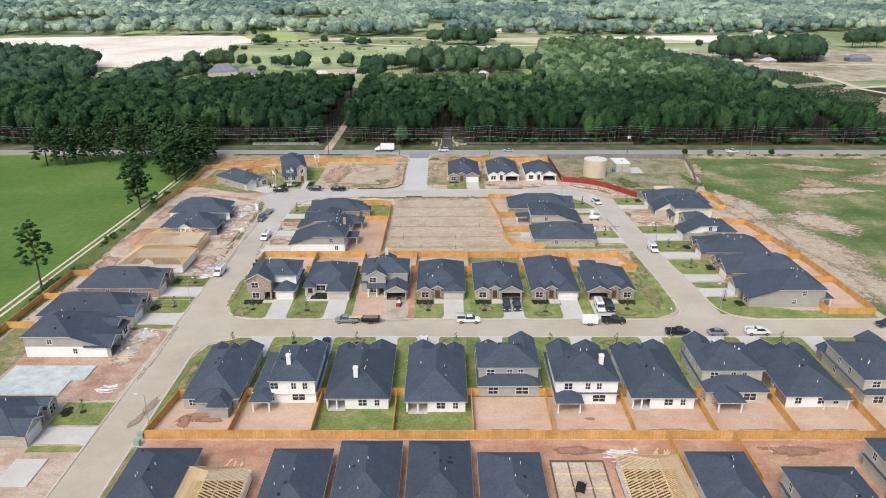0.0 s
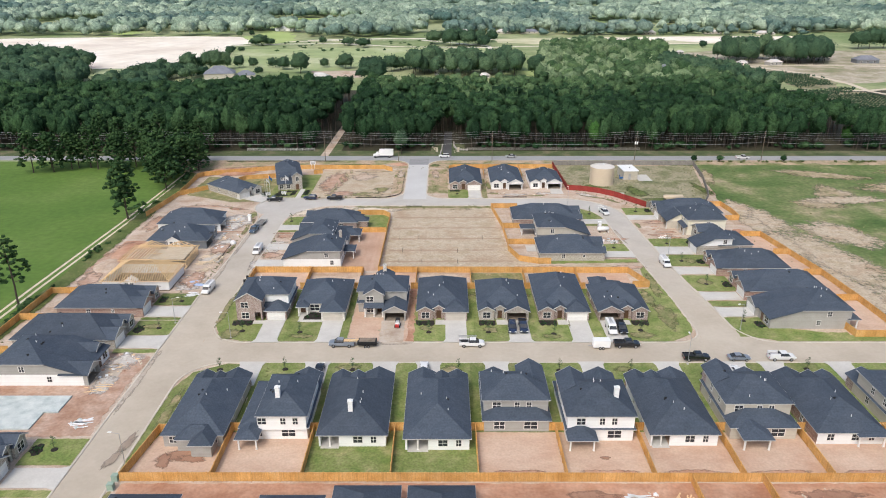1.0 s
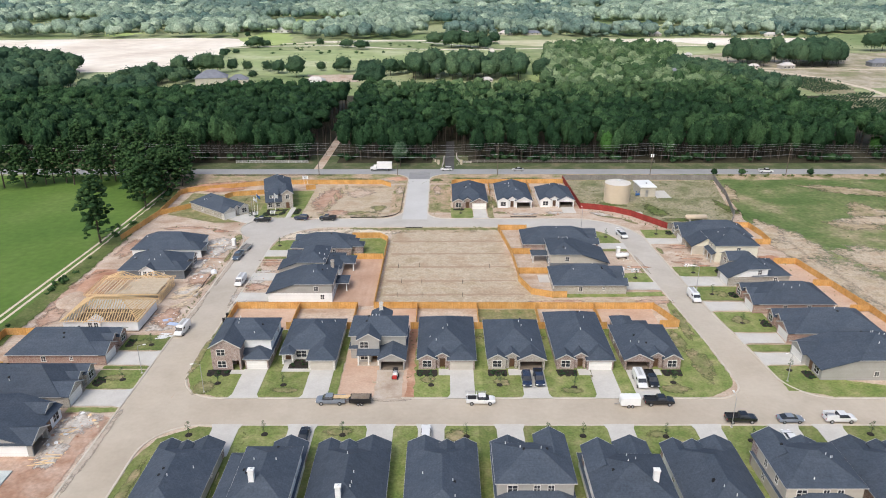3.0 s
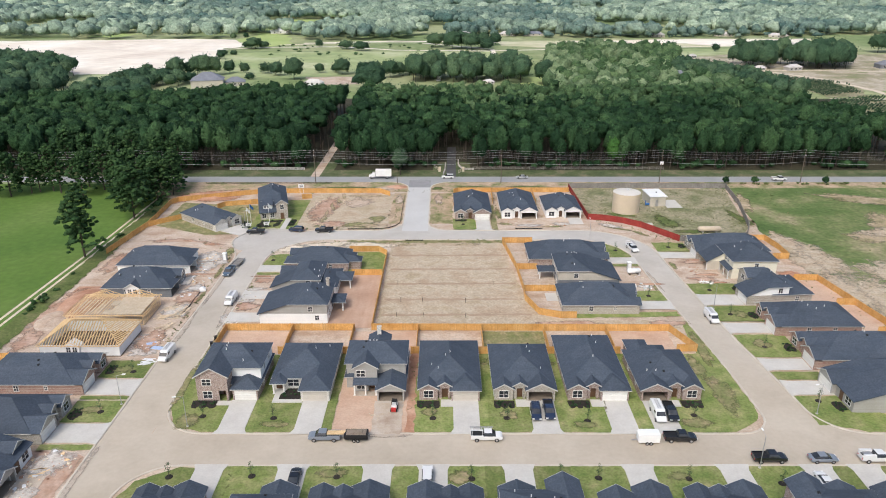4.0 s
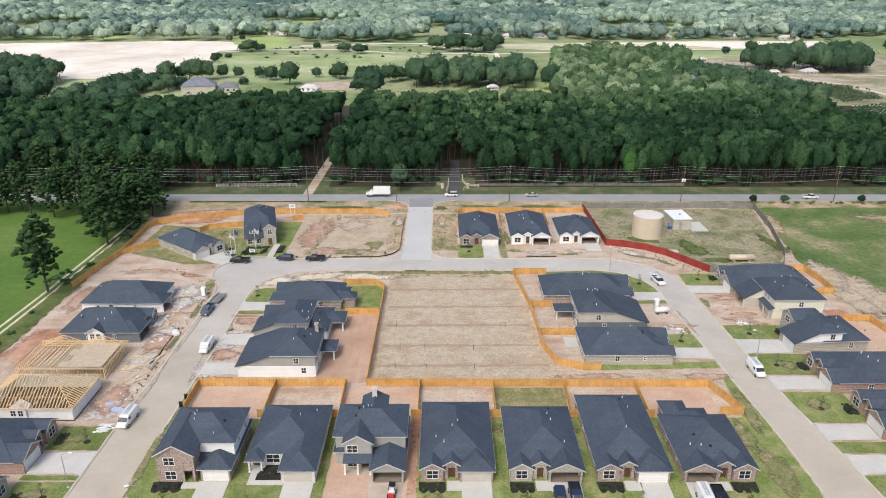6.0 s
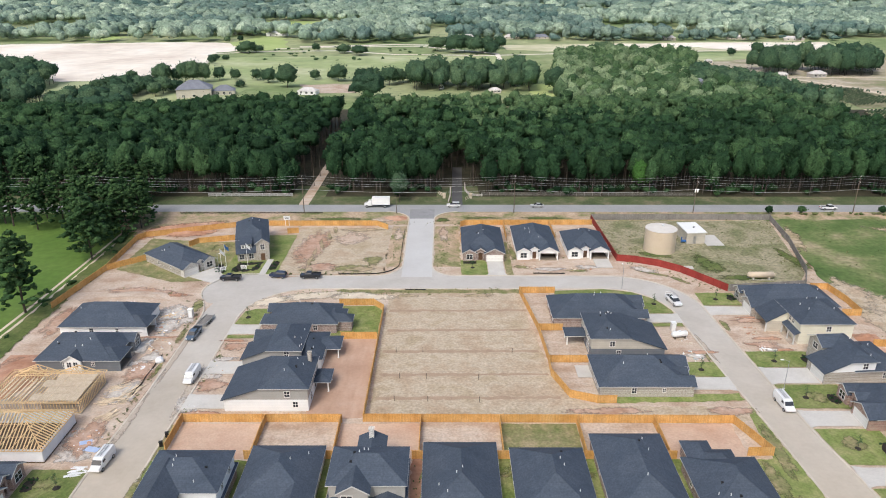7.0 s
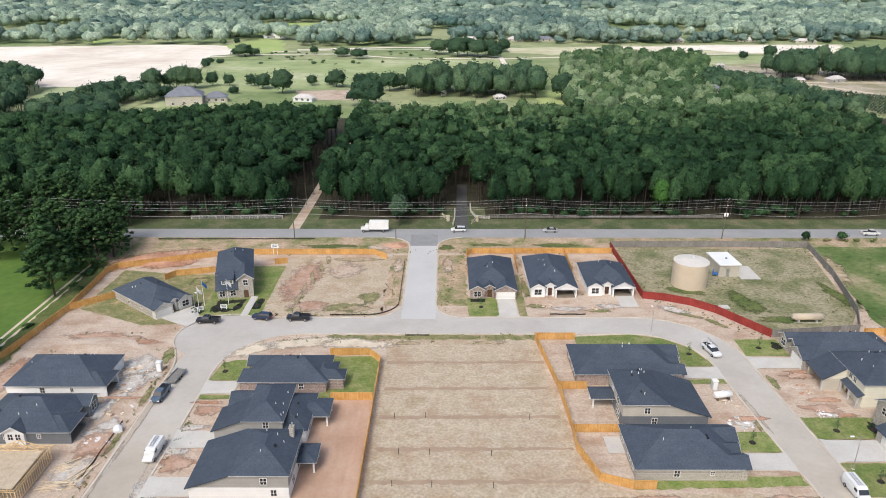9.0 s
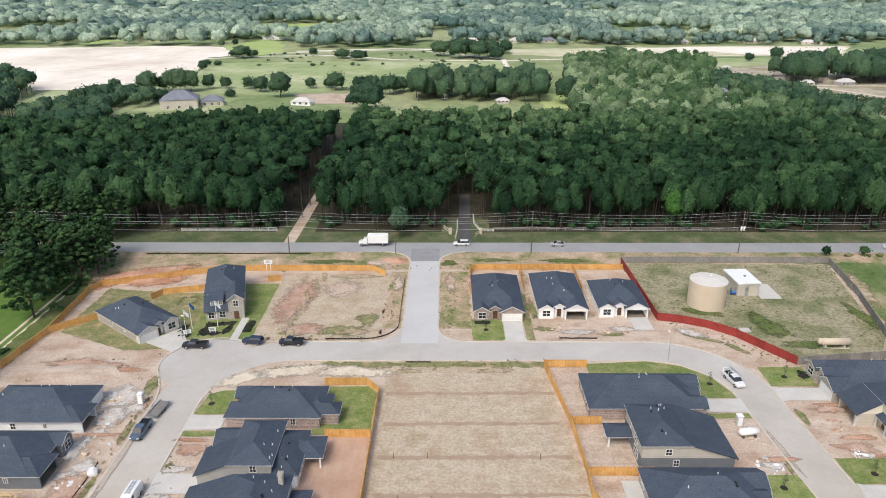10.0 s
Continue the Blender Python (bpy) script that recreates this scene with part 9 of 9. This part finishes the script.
olive = scatter(55, 235, 458, 770, 7.6, olive_keep, rng, (10, 18), (3.4, 5.8), 0.15)
# trees that get the palest leaf colour, standing in for sunlight
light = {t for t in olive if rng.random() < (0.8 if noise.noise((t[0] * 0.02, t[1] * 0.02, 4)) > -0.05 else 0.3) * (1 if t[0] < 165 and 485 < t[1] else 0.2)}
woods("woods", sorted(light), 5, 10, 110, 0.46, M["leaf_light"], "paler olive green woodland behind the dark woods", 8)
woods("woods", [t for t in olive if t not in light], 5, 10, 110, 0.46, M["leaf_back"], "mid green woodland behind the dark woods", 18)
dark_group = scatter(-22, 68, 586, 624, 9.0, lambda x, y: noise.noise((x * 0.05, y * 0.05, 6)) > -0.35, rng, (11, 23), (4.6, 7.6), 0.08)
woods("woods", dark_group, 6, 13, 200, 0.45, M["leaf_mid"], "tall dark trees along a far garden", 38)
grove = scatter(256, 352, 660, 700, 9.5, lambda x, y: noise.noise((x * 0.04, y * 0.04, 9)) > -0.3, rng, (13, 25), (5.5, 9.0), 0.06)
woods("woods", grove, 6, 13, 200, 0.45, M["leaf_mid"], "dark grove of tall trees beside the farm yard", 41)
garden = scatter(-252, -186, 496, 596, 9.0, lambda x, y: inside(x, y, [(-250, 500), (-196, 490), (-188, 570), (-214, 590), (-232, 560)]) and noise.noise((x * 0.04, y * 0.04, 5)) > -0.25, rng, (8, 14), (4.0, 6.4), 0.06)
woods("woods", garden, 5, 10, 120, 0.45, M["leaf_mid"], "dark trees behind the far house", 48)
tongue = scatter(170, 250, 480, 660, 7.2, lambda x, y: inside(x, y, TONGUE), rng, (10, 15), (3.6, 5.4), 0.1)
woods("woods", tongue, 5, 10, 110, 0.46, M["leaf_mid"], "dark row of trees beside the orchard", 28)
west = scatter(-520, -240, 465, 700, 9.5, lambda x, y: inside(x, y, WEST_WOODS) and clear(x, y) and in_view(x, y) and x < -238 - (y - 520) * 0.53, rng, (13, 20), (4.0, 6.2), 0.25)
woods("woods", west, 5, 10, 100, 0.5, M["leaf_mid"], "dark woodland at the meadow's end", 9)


def far_keep(x, y):
    if not in_view(x, y) or not clear(x, y):
        return False
    if y < 1000:
        if x < -255:
            return 934 < y < 962 or (y > 962 and noise.noise((x * 0.02, y * 0.02, 5)) > 0.1)
        if -172 < x < -62:
            return y > 908
        if -62 <= x < 20:
            return y > 935 and (x < -35 or y > 985)
        if 150 < x < 264:
            return y > 942
        return y > 985 + 12 * noise.noise((x * 0.02, 3, 1))
    if math.hypot(x + 300, y - 1105) < 26 or math.hypot(x + 152, y - 1075) < 22:
        return False
    return noise.noise((x * 0.006, y * 0.0042, 5)) > (-0.3 if y < 1250 else -0.42)


def shaded(t):
    """The stands of darker trees, with cloud-shadow bands put into the leaf colour."""
    x, y = t[0], t[1]
    return (150 < x < 262 and y < 1090) or (-20 < x < 60 and y < 1030) or noise.noise((x * 0.0045, y * 0.0045, 8)) < -0.18 or noise.noise((x * 0.0016, y * 0.005, 2)) < -0.22


gardens = [(x, y, 0.3, rng.uniform(5, 15), rng.uniform(3.5, 7.5)) for x, y in zip(rng.uniform(0, 470, 75), rng.uniform(948, 985, 75)) if math.hypot(x - 160, y - 966) > 12]
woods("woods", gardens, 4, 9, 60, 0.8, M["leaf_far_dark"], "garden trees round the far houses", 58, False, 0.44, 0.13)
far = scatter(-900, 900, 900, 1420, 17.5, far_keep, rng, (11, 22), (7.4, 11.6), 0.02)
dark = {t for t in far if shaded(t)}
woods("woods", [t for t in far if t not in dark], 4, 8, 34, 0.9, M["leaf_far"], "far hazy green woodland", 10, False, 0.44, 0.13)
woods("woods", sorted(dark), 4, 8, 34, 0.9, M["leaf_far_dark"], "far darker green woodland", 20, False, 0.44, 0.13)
farther = scatter(-1400, 1400, 1420, 2100, 30.0, far_keep, rng, (11, 25), (12.0, 19.0), 0.02)
dark = {t for t in farther if shaded(t)}
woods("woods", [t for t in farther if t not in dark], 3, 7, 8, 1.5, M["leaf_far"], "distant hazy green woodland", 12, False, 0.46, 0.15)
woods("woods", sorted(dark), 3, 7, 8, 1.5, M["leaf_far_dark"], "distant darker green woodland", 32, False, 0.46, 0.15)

# far fields
sheet("far_field", TAN, 0.03, M["far_sand"], "bright bare sandy field", "field", rag=4)
sheet("far_field", HAY, 0.03, M["pale_grass"], "pale green hay meadow", "field", rag=4)
for g in GREENS:
    sheet("far_field", g, 0.03, M["bright_grass"], "bright green far meadow", "field", rag=5)
sheet("far_field", STRIP, 0.035, M["straw"], "pale strip of far field", "field", rag=5)
sheet("far_field", [(150, 905), (300, 930), (440, 934), (388, 846), (300, 852), (270, 880), (160, 882)], 0.05, M["far_sand"], "bright bare strip of field", "field", rag=4)
sheet("far_field", GREEN_R, 0.035, M["pale_grass"], "green far meadow", "field", rag=4)
sheet("far_field", FARM, 0.03, M["farm_soil"], "pale brown farm yard ground", "field", rag=4)
for c in (CROP, CROP2):
    sheet("far_field", c, 0.04, M["tank_yard"], "dry field with rows of young crops", "field", rag=2)
sheet("far_field", [(-1000, 1800), (-800, 1800), (-820, 2000), (-1050, 2000)], 0.04, M["straw"], "pale distant field", "field", rag=8)
sheet("bare_patch", [(-108, 612), (-70, 616), (-64, 576), (-100, 574)], 0.05, M["soil"], "bare brown patch of ground", "field", rag=2)
sheet("bare_patch", [(-195, 548), (-150, 548), (-140, 600), (-205, 600)], 0.045, M["pale_grass"], "mown garden round the far house", "field", rag=3)
sheet("bare_patch", [(-296, 626), (-262, 629), (-226, 590), (-236, 530), (-268, 560)], 0.05, M["pale_grass"], "green clearing beside the sandy field", "field", rag=3)
sheet("bare_patch", [(56, 560), (80, 560), (84, 612), (58, 618)], 0.05, M["bright_grass"], "small bright green lawn among the trees", "field", rag=2)
sheet("bare_patch", [(192, 486), (212, 478), (222, 462), (204, 462)], 0.05, M["pale_grass"], "small green clearing in the woods", "field", rag=1)
for pts, w in (([(-236, 815), (-182, 837), (-111, 842), (-52, 808), (43, 800), (132, 820), (280, 842)], 5.5), ([(-182, 862), (-93, 886), (-28, 886), (50, 815), (49, 730)], 5.0), ([(-160, 880), (-60, 905), (60, 890)], 10.0)):
    strip("far_lane", pts, w, 0.06 + w * 0.001, M["far_sand"], "pale sandy farm lane", "lane")
for pts in ([(218, 690), (262, 652), (330, 648), (420, 640)], [(262, 650), (292, 600), (300, 545), (296, 508), (310, 470)], [(252, 513), (296, 512), (340, 530)]):
    strip("farm_lane", pts, 5, 0.07 + pts[0][1] * 0.00001, M["sand"], "pale sandy farm lane", "lane")
rows = []
for x in np.arange(228, 300, 2.9):
    for y in np.arange(408, 602, 3.0):
        if (inside(x, y, CROP) or inside(x, y, CROP2)) and noise.noise((x * 0.05, y * 0.05, 7)) > -0.4:
            rows.append((x, y + 0.2 * (x - 228), 0.1, rng.uniform(1.4, 2.4), rng.uniform(0.75, 1.1)))
woods("crop_rows", rows, 1, 3, 8, 0.34, M["leaf_mid"], "rows of young orchard shrubs", 14, False)
bushes = [(x, y, 0.02, rng.uniform(0.8, 2.4), rng.uniform(1.2, 3.0)) for x, y in zip(rng.uniform(-205, 70, 90), rng.uniform(735, 880, 90)) if noise.noise((x * 0.03, y * 0.03, 3)) > -0.05]
woods("bushes", bushes, 2, 5, 14, 0.5, M["leaf_back"], "scattered low bushes in the hay meadow", 15, False)


# ---------------------------------------------------------------- single trees
def tree(x, y, h, r, base, mat, label, seed, bumps=14, leaves=420, size=0.4, limbs=6, lean=0.0):
    """A tapered trunk with limbs and a crown of many leaf clumps."""
    rnd = random.Random(seed)
    v = empty("tree", pose(x, y, 0), label, "tree", "single trees")
    bm = bmesh.new()
    pts = [Vector((lean * h * (k / 6) ** 1.5, rnd.uniform(-0.15, 0.15), h * 0.85 * k / 6)) for k in range(7)]
    for k in range(6):
        tube(bm, pts[k], pts[k + 1], h * 0.017 * (1 - k / 7), h * 0.017 * (1 - (k + 1) / 7), 7, False)
    part("trunk", bm, M["bark"], v)
    for k in range(limbs):
        q = pts[2 + k % 4] * 1.0
        a = rnd.uniform(0, 6.28)
        bm = bmesh.new()
        tube(bm, q, q + Vector((math.cos(a) * r * 0.7, math.sin(a) * r * 0.7, r * 0.25)), h * 0.007, h * 0.002, 5)
        part("limb", bm, M["bark"], v)
    V, F = crowns([(lean * h * 0.5, 0, base, h - base, r)], 7, bumps, leaves, size, seed, depth=0.5, rough=0.12)
    part("crown", fast_mesh("crown", V, F, mat), None, v)
    return v


def pine_tree(x, y, h, r, base, mat, label, seed, clumps=34, leaves=64, lean=0.0):
    """A ragged pine: bare lower trunk, limbs in loose tiers, a flat tuft of needles at each limb's end."""
    rnd = random.Random(seed)
    v = empty("tree", pose(x, y, 0), label, "tree", "single trees")
    bm = bmesh.new()
    pts = [Vector((lean * h * (k / 6) ** 1.5 + rnd.uniform(-0.1, 0.1), rnd.uniform(-0.15, 0.15), h * 0.95 * k / 6)) for k in range(7)]
    for k in range(6):
        tube(bm, pts[k], pts[k + 1], h * 0.016 * (1 - k / 7), h * 0.016 * (1 - (k + 1) / 7), 7, False)
    part("trunk", bm, M["bark"], v)
    rows = [(pts[6].x, pts[6].y, h - 1.6, 1.9, r * 0.34)]
    for k in range(clumps):
        u = (k + rnd.random()) / clumps
        z = base + (h - base) * (u ** 0.85) * 0.94
        reach = r * (1.05 - 0.72 * u ** 1.6) * rnd.uniform(0.3, 1.0)
        a = k * 2.4 + rnd.uniform(-0.5, 0.5)
        c = pts[min(6, int(6 * z / (h * 0.95)))]
        q = Vector((c.x + math.cos(a) * reach, c.y + math.sin(a) * reach, z))
        s = r * rnd.uniform(0.22, 0.4)
        rows.append((q.x, q.y, q.z - s * 0.4, s * rnd.uniform(0.9, 1.4), s))
        if k % 3 == 0:
            bm = bmesh.new()
            tube(bm, (c.x, c.y, z - reach * 0.3), q, h * 0.006, h * 0.002, 5)
            part("limb", bm, M["bark"], v)
    V, F = lobed(rows, 3, leaves // 5, 0.24, seed, rough=0.28, flat=0.7)
    part("crown", fast_mesh("crown", V, F, mat), None, v)
    return v


PINE, OAK = "tall ragged pine with bare lower trunk", "broad dark green tree with a full crown"
pine_tree(-107.6, 173.2, 19.0, 4.6, 7.0, M["leaf_road"], PINE, 201, 22, 60, -0.02)
pine_tree(-108.2, 241.0, 21.0, 6.0, 3.0, M["leaf_road"], "tall ragged dark pine beside the meadow track", 202, 54, 64)
pine_tree(-107.6, 276.0, 18.0, 6.4, 3.0, M["leaf_road"], OAK, 203, 54, 60)
pine_tree(-113.5, 286.5, 16.0, 6.0, 2.6, M["leaf_road"], OAK, 204, 48, 60)
rr = random.Random(9)
for k, (x, y, h, r) in enumerate(((-103.6, 303, 15, 4.8), (-107.5, 297, 16, 5.2), (-113, 303, 15, 5.0), (-106, 312, 15, 4.8), (-119, 296, 15, 5.0), (-110.5, 291, 13, 4.6))):
    pine_tree(x, y, h, r, 2.2, M["leaf_road"], OAK, 190 + k, 42, 56)
for k in range(15):
    x = -109 - 4.6 * k + rr.uniform(-1.5, 1.5)
    pine_tree(x, 303 + rr.uniform(-5, 12), rr.uniform(14, 19), rr.uniform(4.2, 5.6), rr.uniform(2.4, 5.0), M["leaf_road"], OAK if k % 3 else PINE, 210 + k, 40, 50)
for k in range(6):
    pine_tree(-111 - 9 * k + rr.uniform(-2, 2), 331.5 + rr.uniform(-1, 3), rr.uniform(15, 19), rr.uniform(4.8, 6.0), rr.uniform(3.0, 5.0), M["leaf_road"], OAK, 230 + k, 40, 46)
tree(-19.5, 331.0, 11.5, 3.2, 2.5, M["leaf_mid"], "slender mid green tree beside the road", 240, 16, 420, 0.3)
for k, x in enumerate((110.5, 122.0, 150.0)):
    tree(x, 317.4, 3.2, 1.5, 0.3, M["leaf"], "small round roadside bush", 241 + k, 8, 120, 0.2, 2)
FIELD_TREES = """-213 620 15 8.5; -205 626 11 4; -197 622 16 6; -190 620 17 7; -184 623 16 6.5; -175 634 11 4.5; -163 636 9 4.5; -146 634 9 4.2; -135 622 11 6.5; -116 600 17 8.5; -102 637 8 4;
 -83 629 13 7.5; -65 629 10 6; -57 630 11 6; -43 610 14 7; -27 634 8 7; -26 691 5.5 3.5; -53 552 18 11; -150 600 5 3.5; -90 640 7 4; -36 622 10 6;
 72 574 19 8; -20 622 9 5; -241 559 8 6.5; -243 580 9 6; -237 590 10 7; -228 598 9 7; -216 600 9 6.5; -222 586 8 6; -231 608 12 5; -190 582 8 6; -201 586 10 7; -201 823 12 9.5; -208 826 8 6; -192 826 8 6;
 -211 734 8 4; -218 767 5 3.5; -208 767 4 4; -254 934 7 3.5; -242 946 7 3.5; -136 842 8 4.5; -104 820 9 8; -86 802 10 8; -10 838 16 10; 8 820 19 11; 18 830 18 10; 28 815 18 11; 44 810 12 8; 40 832 16 10; 56 862 14 7;
 159 820 12 10.5; 209 811 7 4; 278 798 8 4.5; 303 798 14 6; 246 853 5 2.5; 438 786 20 11; 452 790 22 12; 468 792 20 11"""
for k, row in enumerate(FIELD_TREES.split(";")):
    x, y, h, r = map(float, row.split())
    tree(x, y, h, r, h * 0.02, M["leaf_mid"], "dark round field tree" if h < 15 else "tall dark green field tree", 300 + k, 15 if r > 5 else 9, 420, 0.46, 3)
# dark hedge between the meadow track and the fence
rng2 = np.random.default_rng(21)
hedge = [(-105.4 + rng2.normal(0, 0.7), y, 0.02, rng2.uniform(0.4, 0.4 + 2.0 * max(0.15, noise.noise((3, y * 0.06, 1)) + 0.35)), rng2.uniform(0.6, 1.3)) for y in np.arange(60, 300, 0.6) if rng2.random() < 0.06 + 1.6 * max(0, noise.noise((1, y * 0.05, 4)) - 0.12)]
woods("hedge", hedge, 2, 6, 40, 0.18, M["leaf_road"], "low dark green hedge of wild shrubs", 22, False)
weeds = [(x, 316.8 + rng2.normal(0, 0.5), 0.02, rng2.uniform(0.5, 1.1), rng2.uniform(0.6, 1.2)) for x in np.arange(112, 330, 1.6) if rng2.random() < 0.45]
woods("weeds", weeds, 2, 4, 18, 0.2, M["weed"], "weedy bank beside the main road", 23, False)
sheet("rough_strip", [(-107.6, 60), (-103.0, 60), (-102.6, 150), (-101.6, 180), (-101.4, 240), (-101.6, 262), (-101.6, 292), (-105.8, 300)], 0.045, M["verge_dark"], "unmown dark grass strip beside the fence", "grass", rag=0.4)


# ---------------------------------------------------------------- far buildings
def far_house(x, y, a, w, d, eave, wall, roof, label):
    v = empty("farmhouse", pose(x, y, 0, 0, 0, a), label, "house", "far houses")
    b = (-w / 2, w / 2, -d / 2, d / 2, eave, "hip", 0.6, wall)
    part("wall", wall_mesh(b), M[wall], v)
    bm, h = roof_mesh(b)
    part("roof", bm, M[roof], v)
    for u in (-w * 0.3, 0, w * 0.3):
        window(v, b, "f", u, 1.6, 1.6, 1.5)
    return v


far_house(-170, 562, 12, 22, 16, 6.0, "tan_siding", "slate_roof", "large pale far house with a grey hipped roof")
far_house(-153, 571, 12, 14, 10, 3.2, "tan_siding", "slate_roof", "wing of the far house with a grey roof")
for x, y, w, d, e, wl, rf in ((-303, 1100, 20, 12, 7, "white_siding", "white_metal"), (-312, 1094, 12, 9, 5, "red_brick", "white_metal"), (-258, 1050, 30, 14, 4, "grey_siding", "slate_roof"), (-214, 1016, 26, 9, 3.5, "white_siding", "white_metal"), (-276, 1030, 12, 8, 3, "white_siding", "white_metal"), (-152, 1064, 34, 18, 4, "tan_siding", "pink_roof"),
                              (10, 990, 12, 10, 5, "white_siding", "pale_roof"), (26, 972, 16, 9, 3, "tan_siding", "pale_roof"), (80, 978, 20, 9, 2.6, "tan_siding", "pale_roof"), (112, 979, 24, 9, 2.6, "tan_siding", "slate_roof"), (264, 962, 18, 9, 3, "tan_siding", "pale_roof"), (350, 972, 22, 8, 2.6, "tan_siding", "pale_roof"), (412, 956, 22, 8, 2.6, "tan_siding", "pale_roof"),
                              (263, 652, 9, 5, 2.6, "tan_siding", "pale_roof"), (291, 653, 13, 7, 3.0, "grey_siding", "pale_roof"), (235, 738, 7, 5, 2.5, "tan_siding", "pale_roof"), (380, 668, 20, 10, 3.5, "dark_siding", "slate_roof"), (168, 568, 12, 9, 8.5, "white_siding", "slate_roof"), (-5, 594, 3, 3, 3.5, "white_siding", "white_metal"), (32, 578, 8, 5, 2.0, "tan_siding", "pale_roof"), (-96, 572, 13, 7, 2.4, "white_siding", "pale_roof")):
    far_house(x, y, (x * 7) % 40 - 20, w, d, e, wl, rf, "pale far farm building with a low roof")
